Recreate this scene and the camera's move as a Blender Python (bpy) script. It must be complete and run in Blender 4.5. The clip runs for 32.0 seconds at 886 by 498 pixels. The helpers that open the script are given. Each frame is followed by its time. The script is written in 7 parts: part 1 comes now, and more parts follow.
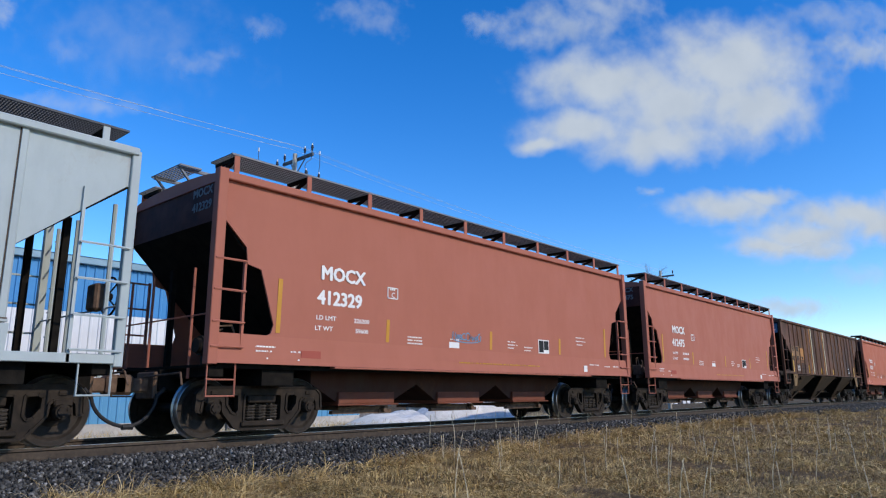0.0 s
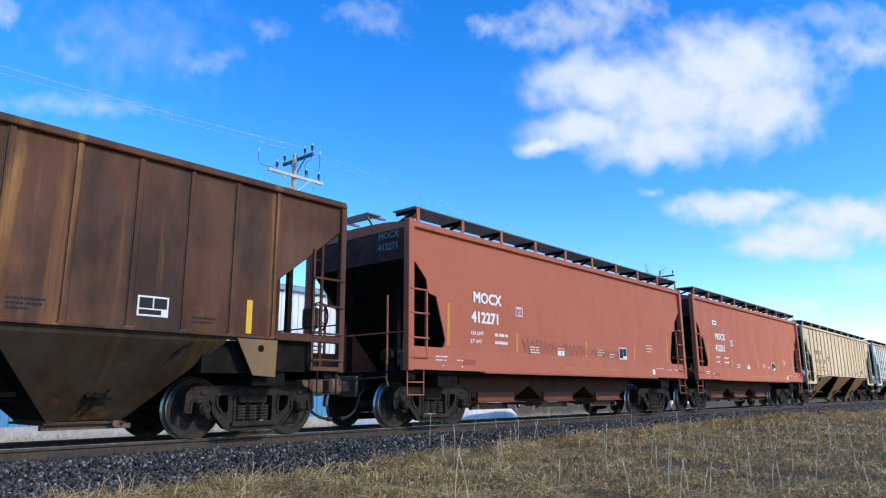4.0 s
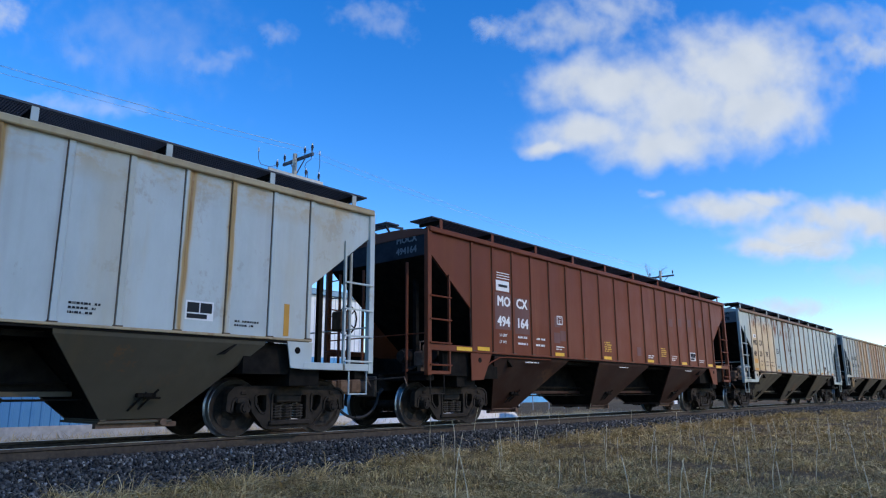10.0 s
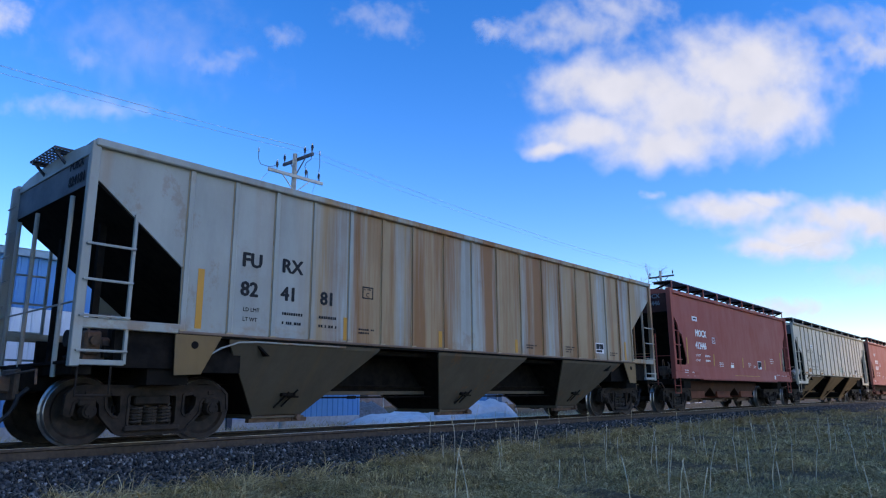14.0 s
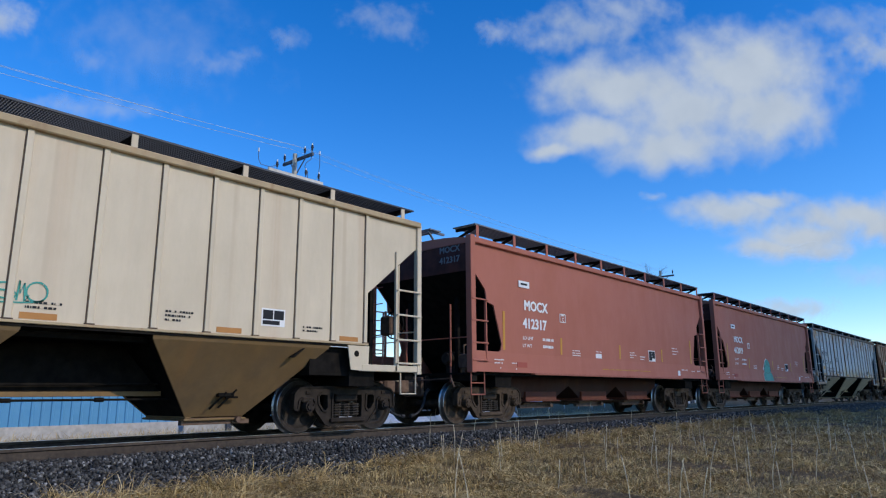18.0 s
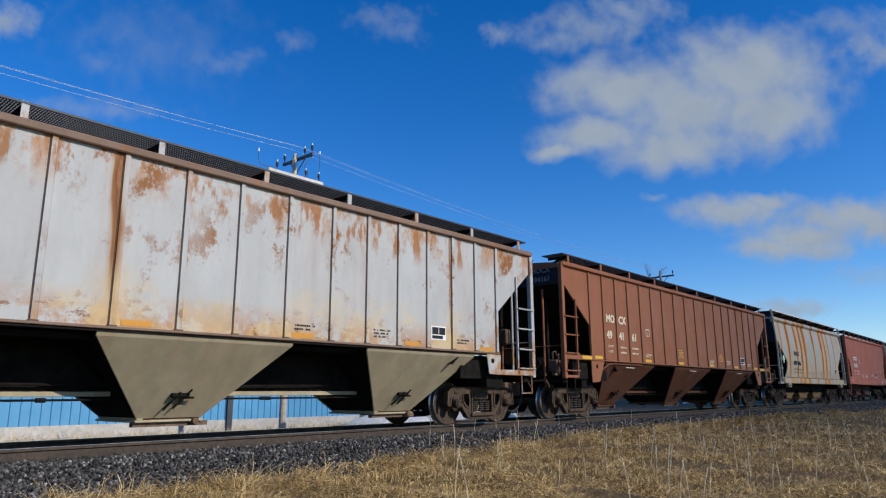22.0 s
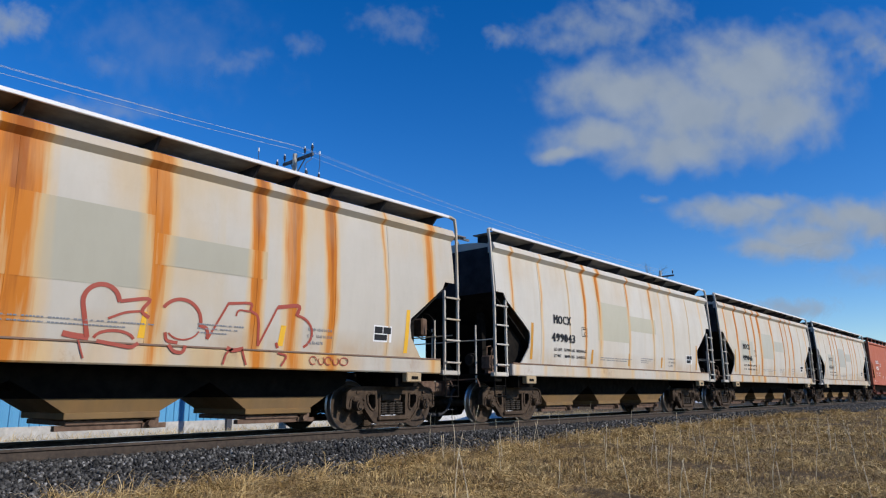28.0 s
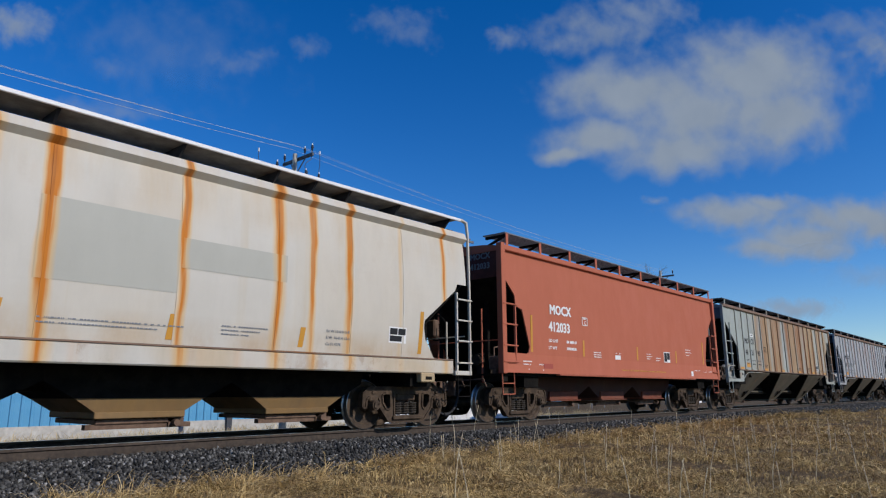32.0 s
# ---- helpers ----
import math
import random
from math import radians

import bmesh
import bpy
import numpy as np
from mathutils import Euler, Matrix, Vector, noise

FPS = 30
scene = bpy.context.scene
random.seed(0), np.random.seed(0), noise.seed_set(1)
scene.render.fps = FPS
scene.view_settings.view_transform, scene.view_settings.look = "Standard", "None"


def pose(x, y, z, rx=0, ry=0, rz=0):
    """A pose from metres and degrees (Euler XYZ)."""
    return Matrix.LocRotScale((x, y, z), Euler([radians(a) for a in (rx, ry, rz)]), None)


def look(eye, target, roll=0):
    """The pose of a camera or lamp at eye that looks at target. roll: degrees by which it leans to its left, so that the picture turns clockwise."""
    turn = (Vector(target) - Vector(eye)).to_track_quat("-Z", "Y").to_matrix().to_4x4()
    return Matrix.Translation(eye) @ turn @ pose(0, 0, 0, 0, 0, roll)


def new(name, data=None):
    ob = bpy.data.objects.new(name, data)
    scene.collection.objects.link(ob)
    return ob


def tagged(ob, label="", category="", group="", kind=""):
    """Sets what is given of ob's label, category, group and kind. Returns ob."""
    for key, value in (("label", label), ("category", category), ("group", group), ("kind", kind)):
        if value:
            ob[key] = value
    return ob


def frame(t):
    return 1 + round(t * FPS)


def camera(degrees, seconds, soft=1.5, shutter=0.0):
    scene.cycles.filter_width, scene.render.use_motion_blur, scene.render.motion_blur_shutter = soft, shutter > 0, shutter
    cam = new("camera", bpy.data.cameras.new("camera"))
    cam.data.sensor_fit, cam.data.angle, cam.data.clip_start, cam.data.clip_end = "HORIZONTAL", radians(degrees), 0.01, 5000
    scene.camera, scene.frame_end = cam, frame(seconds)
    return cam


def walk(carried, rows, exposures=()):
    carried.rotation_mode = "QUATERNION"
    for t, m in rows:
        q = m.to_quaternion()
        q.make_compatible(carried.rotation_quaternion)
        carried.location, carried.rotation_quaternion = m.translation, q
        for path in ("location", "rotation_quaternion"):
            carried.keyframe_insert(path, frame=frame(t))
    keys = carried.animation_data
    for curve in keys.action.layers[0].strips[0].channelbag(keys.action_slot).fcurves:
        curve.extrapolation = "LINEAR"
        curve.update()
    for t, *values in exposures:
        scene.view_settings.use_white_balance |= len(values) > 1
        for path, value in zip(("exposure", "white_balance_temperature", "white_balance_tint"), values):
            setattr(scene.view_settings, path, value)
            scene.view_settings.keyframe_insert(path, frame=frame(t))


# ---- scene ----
# World: x runs along the track, y = 0 on its centre line, z = 0 on the rail head.
cam = camera(66.84, 32.0, soft=1.2)
EYE = Vector((0.0, -10.71, 0.66))
AIM = EYE + Vector((math.cos(radians(12.16)) * math.cos(radians(41.5)), math.cos(radians(12.16)) * math.sin(radians(41.5)), math.sin(radians(12.16))))
walk(cam, [(0.0, look(EYE, AIM, -0.3)), (32.0, look(EYE, AIM, -0.3))], [(0.0, 0.45, 6700, 10), (1.0, 0.85, 6700, 10), (2.0, 0.90, 6700, 10), (3.0, 1.00, 6700, 10), (6.0, 1.00, 6700, 10), (7.0, 0.70, 6600, 10), (8.0, 0.45, 6600, 10), (9.0, 0.45, 6700, 10), (10.0, 0.70, 6900, 12), (11.0, 1.05, 7100, 14), (12.0, 1.05, 7300, 22), (13.0, 0.90, 7300, 22), (14.0, 0.88, 7350, 22), (17.0, 0.74, 6850, 11), (18.0, 0.36, 6500, 10), (19.0, 0.60, 6500, 10), (20.0, 0.58, 6500, 10), (21.0, 0.35, 6400, 10), (22.0, -0.16, 6250, 10), (23.0, 0.40, 6400, 10), (24.0, 0.50, 6300, 10), (25.0, -0.12, 6120, 10), (27.5, -0.15, 6150, 10), (28.0, -0.30, 6120, 10), (29.0, -0.50, 6080, 10), (30.0, -0.45, 6080, 10), (32.0, -0.50, 6080, 10)])

# ---- world and sun ----
SUN_EL, SUN_AZ = 30.0, -74.0          # degrees; azimuth of the sun counted from +x towards +y
world = bpy.data.worlds.new("world")
scene.world = world
world.use_nodes = True
wn = world.node_tree.nodes
sky = wn.new("ShaderNodeTexSky")
sky.sky_type, sky.sun_disc = "NISHITA", False
sky.sun_elevation, sky.sun_rotation = radians(SUN_EL), radians(90.0 - SUN_AZ)
sky.altitude, sky.air_density, sky.dust_density, sky.ozone_density = 300, 1.0, 0.15, 4.0
wn["Background"].inputs["Strength"].default_value = 0.15
deep = wn.new("ShaderNodeHueSaturation")      # the film's saturated blue
deep.inputs["Hue"].default_value, deep.inputs["Saturation"].default_value, deep.inputs["Value"].default_value = 0.511, 1.34, 1.12
world.node_tree.links.new(sky.outputs["Color"], deep.inputs["Color"])
world.node_tree.links.new(deep.outputs["Color"], wn["Background"].inputs["Color"])
sun = new("sun", bpy.data.lights.new("sun", "SUN"))
sun.data.energy, sun.data.angle, sun.data.color = 4.8, radians(0.5), (1.0, 0.92, 0.82)
to_sun = Vector((math.cos(radians(SUN_EL)) * math.cos(radians(SUN_AZ)), math.cos(radians(SUN_EL)) * math.sin(radians(SUN_AZ)), math.sin(radians(SUN_EL))))
sun.matrix_world = look(to_sun * 60, (0, 0, 0))


# ---- materials ----
def shader(name, rough=0.6, metal=0.0):
    m = bpy.data.materials.new(name)
    m.use_nodes = True
    t = m.node_tree
    b = t.nodes["Principled BSDF"]
    b.inputs["Roughness"].default_value, b.inputs["Metallic"].default_value = rough, metal
    b.inputs["Specular IOR Level"].default_value = 0.22
    return m, t, b


def node(t, kind, **inputs):
    n = t.nodes.new("ShaderNode" + kind)
    for k, v in inputs.items():
        n.inputs[k.replace("_", " ")].default_value = v
    return n


def coords(t, scale=(1, 1, 1), spread=0.0, space="Object", shift=(0, 0, 0)):
    """Object-space coordinates, scaled, shifted at random from object to object."""
    tc = t.nodes.new("ShaderNodeTexCoord")
    mp = t.nodes.new("ShaderNodeMapping")
    mp.inputs["Scale"].default_value, mp.inputs["Location"].default_value = scale, shift
    t.links.new(tc.outputs[space], mp.inputs["Vector"])
    if spread:
        oi = t.nodes.new("ShaderNodeObjectInfo")
        cx = t.nodes.new("ShaderNodeCombineXYZ")
        ml = t.nodes.new("ShaderNodeMath")
        ml.operation = "MULTIPLY"
        ml.inputs[1].default_value = spread
        t.links.new(oi.outputs["Random"], ml.inputs[0])
        t.links.new(ml.outputs[0], cx.inputs["X"])
        t.links.new(ml.outputs[0], cx.inputs["Y"])
        t.links.new(cx.outputs[0], mp.inputs["Location"])
    return mp.outputs[0]


def fog(t, vec, scale, detail=5.0, rough=0.6, lo=0.35, hi=0.65):
    """A noise, stretched to 0..1 between lo and hi."""
    n = node(t, "TexNoise", Scale=scale, Detail=detail, Roughness=rough)
    t.links.new(vec, n.inputs["Vector"])
    r = node(t, "MapRange", From_Min=lo, From_Max=hi)
    t.links.new(n.outputs["Fac"], r.inputs["Value"])
    return r.outputs[0]


def mixed(t, fac, a, b, mode="MIX"):
    n = t.nodes.new("ShaderNodeMix")
    n.data_type, n.blend_type = "RGBA", mode
    for sock, v in ((n.inputs[0], fac), (n.inputs[6], a), (n.inputs[7], b)):
        if isinstance(v, (int, float)):
            sock.default_value = v
        elif isinstance(v, tuple):
            sock.default_value = (*v[:3], 1)
        else:
            t.links.new(v, sock)
    return n.outputs[2]


def times(t, a, b):
    n = t.nodes.new("ShaderNodeMath")
    n.operation = "MULTIPLY"
    for sock, v in zip(n.inputs, (a, b)):
        if isinstance(v, (int, float)):
            sock.default_value = v
        else:
            t.links.new(v, sock)
    return n.outputs[0]


def bumped(t, b, height, strength=0.3, distance=0.01):
    n = node(t, "Bump", Strength=strength, Distance=distance)
    t.links.new(height, n.inputs["Height"])
    t.links.new(n.outputs[0], b.inputs["Normal"])


def height_fade(t, low, high):
    """0 below low, 1 above high, by the height on the thing."""
    tc = t.nodes.new("ShaderNodeTexCoord")
    sp = t.nodes.new("ShaderNodeSeparateXYZ")
    t.links.new(tc.outputs["Object"], sp.inputs[0])
    r = node(t, "MapRange", From_Min=low, From_Max=high)
    t.links.new(sp.outputs["Z"], r.inputs["Value"])
    return r.outputs[0]


RUST, DARK_RUST = (0.36, 0.13, 0.035), (0.11, 0.045, 0.02)


ORANGE_RUST = ((0.62, 0.375, 0.125), (0.50, 0.165, 0.018), (0.26, 0.070, 0.012))
TAN_RUST = ((0.50, 0.40, 0.26), (0.42, 0.26, 0.11), (0.24, 0.11, 0.04))
BROWN_RUST = ((0.40, 0.28, 0.17), (0.24, 0.10, 0.035), (0.10, 0.035, 0.013))


def paint(name, colour, streaks=0.0, spots=0.0, grime=0.3, fade=0.12, rough=0.5, streak_colour=RUST, tan=0.0, runs=(), shift=(0, 0, 0), rims=False, tints=ORANGE_RUST, stains=()):
    """Weathered steel paint: faded, streaked with rust from the roof down, spotted, grimy."""
    m, t, b = shader(name, rough)
    b.inputs["Specular IOR Level"].default_value = 0.10
    big = fog(t, coords(t, (0.35, 0.35, 0.6), 30), 1.0, 4)
    pale = tuple(min(1.0, c * 1.08 + 0.03) for c in colour)
    deep = tuple(c * 0.82 for c in colour)
    col = mixed(t, times(t, big, fade * 3), colour, pale)
    col = mixed(t, times(t, fog(t, coords(t, (3.0, 3.0, 0.5), 30), 1.0, 6, 0.65), fade * 2), col, deep)
    if tan:
        area = fog(t, coords(t, (0.5, 0.5, 0.35) if tan != 0.95 else (0.75, 0.0, 0.07), 50 if tan != 0.95 else 0), 1.0, 3, 0.5, 0.46 if tan != 0.95 else 0.50, 0.60)
        col = mixed(t, times(t, area, tan), col, (0.50, 0.36, 0.19))
    if streaks:
        narrow = fog(t, coords(t, (1.9, 0.0, 0.05), 40), 1.0, 2, 0.5, 0.60 - 0.07 * min(1.5, streaks), 0.70 - 0.09 * min(1.5, streaks))
        lines = fog(t, coords(t, (13.0, 0.0, 0.10), 40), 1.0, 3, 0.6, 0.20, 0.60)
        wide = fog(t, coords(t, (0.9, 0.0, 0.12), 90), 1.0, 3, 0.5, 0.46, 0.70)
        down = height_fade(t, -0.6, 4.0)
        col = mixed(t, times(t, times(t, wide, lines), min(0.75, streaks * 0.45)), col, tuple(0.5 * a + 0.5 * c for a, c in zip(streak_colour, colour)))
        col = mixed(t, times(t, times(t, times(t, narrow, lines), down), min(1.0, streaks)), col, streak_colour)
        run = times(t, fog(t, coords(t, (3.6, 0.0, 0.04), 70), 1.0, 2, 0.5, 0.62, 0.70), height_fade(t, 0.5, 4.2))
        col = mixed(t, times(t, run, min(1.0, streaks)), col, tuple(0.6 * a for a in streak_colour))
    if runs:
        # rust that has run down the side from the foot of each roof bracket: x, half width, strength
        at = lambda scale: coords(t, scale, 0.0, "Object", shift)
        tc = t.nodes.new("ShaderNodeTexCoord")
        xyz = t.nodes.new("ShaderNodeSeparateXYZ")
        t.links.new(tc.outputs["Object"], xyz.inputs[0])
        wob = node(t, "MapRange", To_Min=-0.10, To_Max=0.10)
        t.links.new(fog(t, at((0.5, 0.0, 0.45)), 1.0, 3, 0.5, 0.2, 0.8), wob.inputs["Value"])
        xw = t.nodes.new("ShaderNodeMath")
        t.links.new(xyz.outputs["X"], xw.inputs[0])
        t.links.new(wob.outputs[0], xw.inputs[1])
        total = None
        for x0, wide_, strong in runs:
            off = t.nodes.new("ShaderNodeMath")
            off.operation = "SUBTRACT"
            off.inputs[1].default_value = x0
            t.links.new(xw.outputs[0], off.inputs[0])
            ab = t.nodes.new("ShaderNodeMath")
            ab.operation = "ABSOLUTE"
            t.links.new(off.outputs[0], ab.inputs[0])
            band = node(t, "MapRange", From_Min=wide_ * 2.3, From_Max=wide_ * 0.2, To_Max=strong)
            t.links.new(ab.outputs[0], band.inputs["Value"])
            if total is None:
                total = band.outputs[0]
            else:
                mx = t.nodes.new("ShaderNodeMath")
                mx.operation = "MAXIMUM"
                t.links.new(total, mx.inputs[0])
                t.links.new(band.outputs[0], mx.inputs[1])
                total = mx.outputs[0]
        broken = node(t, "MapRange", To_Min=0.55, To_Max=1.12)
        t.links.new(fog(t, at((7.0, 0.0, 0.4)), 1.0, 4, 0.6, 0.25, 0.6), broken.inputs["Value"])
        low = node(t, "MapRange", To_Min=0.56, To_Max=1.10)
        t.links.new(height_fade(t, 1.0, 3.6), low.inputs["Value"])
        fac = times(t, times(t, total, broken.outputs[0]), low.outputs[0])
        for (lo_, hi_, amount), tint in zip(((0.06, 0.42, 0.72), (0.36, 0.60, 1.0), (0.72, 1.0, 0.8)), tints):
            st = node(t, "MapRange", From_Min=lo_, From_Max=hi_)
            t.links.new(fac, st.inputs["Value"])
            col = mixed(t, times(t, st.outputs[0], amount), col, tint)
    if spots:
        sp = times(t, fog(t, coords(t, (1.4, 1.4, 1.0), 60), 1.0, 7, 0.75, 0.56, 0.62), fog(t, coords(t, (0.5, 0.5, 0.4), 60), 1.0, 2, 0.5, 0.45, 0.6))
        if rims:
            # flaking along the foot and the head of the side
            foot = times(t, fog(t, coords(t, (1.5, 1.5, 1.6), 80), 1.0, 7, 0.75, 0.44, 0.52), height_fade(t, 2.05, 1.55))
            head = times(t, fog(t, coords(t, (1.6, 1.6, 1.0), 85), 1.0, 7, 0.75, 0.50, 0.57), height_fade(t, 3.2, 3.9))
            for edge_ in (foot, head):
                col = mixed(t, times(t, edge_, 0.85), col, (0.38, 0.17, 0.05))
        col = mixed(t, times(t, sp, min(1.0, spots)), col, (0.24, 0.10, 0.03))
    for x0, x1, z0, z1, amount, tint, scale, lo, hi in stains:
        # a stained stretch of the side: x and z limits, strength, colour, grain, cut of the noise
        tc = t.nodes.new("ShaderNodeTexCoord")
        xyz = t.nodes.new("ShaderNodeSeparateXYZ")
        t.links.new(tc.outputs["Object"], xyz.inputs[0])
        blot = fog(t, coords(t, scale, 0.0, "Object", (x0, 0, z1)), 1.0, 6, 0.65, lo, hi)
        for axis, a0, a1, soft in (("X", x0, x1, 0.25), ("Z", z0, z1, 0.18)):
            for lim, sgn in ((a0, 1), (a1, -1)):
                win = node(t, "MapRange", From_Min=lim - sgn * soft, From_Max=lim + sgn * soft)
                t.links.new(xyz.outputs[axis], win.inputs["Value"])
                blot = times(t, blot, win.outputs[0])
        col = mixed(t, times(t, blot, amount), col, tint)
    dirt = fog(t, coords(t, (2.0, 2.0, 0.8), 20), 1.0, 6, 0.7, 0.4, 0.8)
    col = mixed(t, times(t, dirt, grime), col, (0.09, 0.075, 0.06))
    t.links.new(col, b.inputs["Base Color"])
    rr = node(t, "MapRange", To_Min=rough - 0.1, To_Max=rough + 0.25)
    t.links.new(dirt, rr.inputs["Value"])
    t.links.new(rr.outputs[0], b.inputs["Roughness"])
    bumped(t, b, fog(t, coords(t, (1.2, 1.2, 1.2), 20), 1.0, 3), 0.06, 0.02)
    return m


def mottled(name, a, b2, scale=6.0, rough=0.85, bump=0.4, dist=0.01, detail=6.0, metal=0.0, space="Object"):
    m, t, b = shader(name, rough, metal)
    v = coords(t, (1, 1, 1), 10, space)
    f1 = fog(t, v, scale, detail)
    f2 = fog(t, v, scale * 0.13, 3)
    col = mixed(t, f1, a, b2)
    col = mixed(t, times(t, f2, 0.4), col, tuple(0.5 * (x + y) * 0.7 for x, y in zip(a, b2)))
    t.links.new(col, b.inputs["Base Color"])
    if bump:
        bumped(t, b, f1, bump, dist)
    return m


def plain(name, colour, rough=0.5, metal=0.0):
    m, t, b = shader(name, rough, metal)
    f = fog(t, coords(t, (1, 1, 1), 10), 5.0, 5)
    t.links.new(mixed(t, times(t, f, 0.35), colour, tuple(c * 0.75 for c in colour)), b.inputs["Base Color"])
    return m


def rib_runs(seed, share, width):
    """Rust that follows some of the ribs of a ribbed car."""
    rng = random.Random(seed)
    xs = [e * x for x in (0.45, 1.37, 2.30, 3.13, 3.93, 4.75, 5.52, 6.28, 7.03) for e in (-1, 1)]
    return tuple((x + rng.uniform(-0.05, 0.05), width * rng.uniform(0.5, 1.5), rng.uniform(0.55, 1.0)) for x in xs if rng.random() < share)


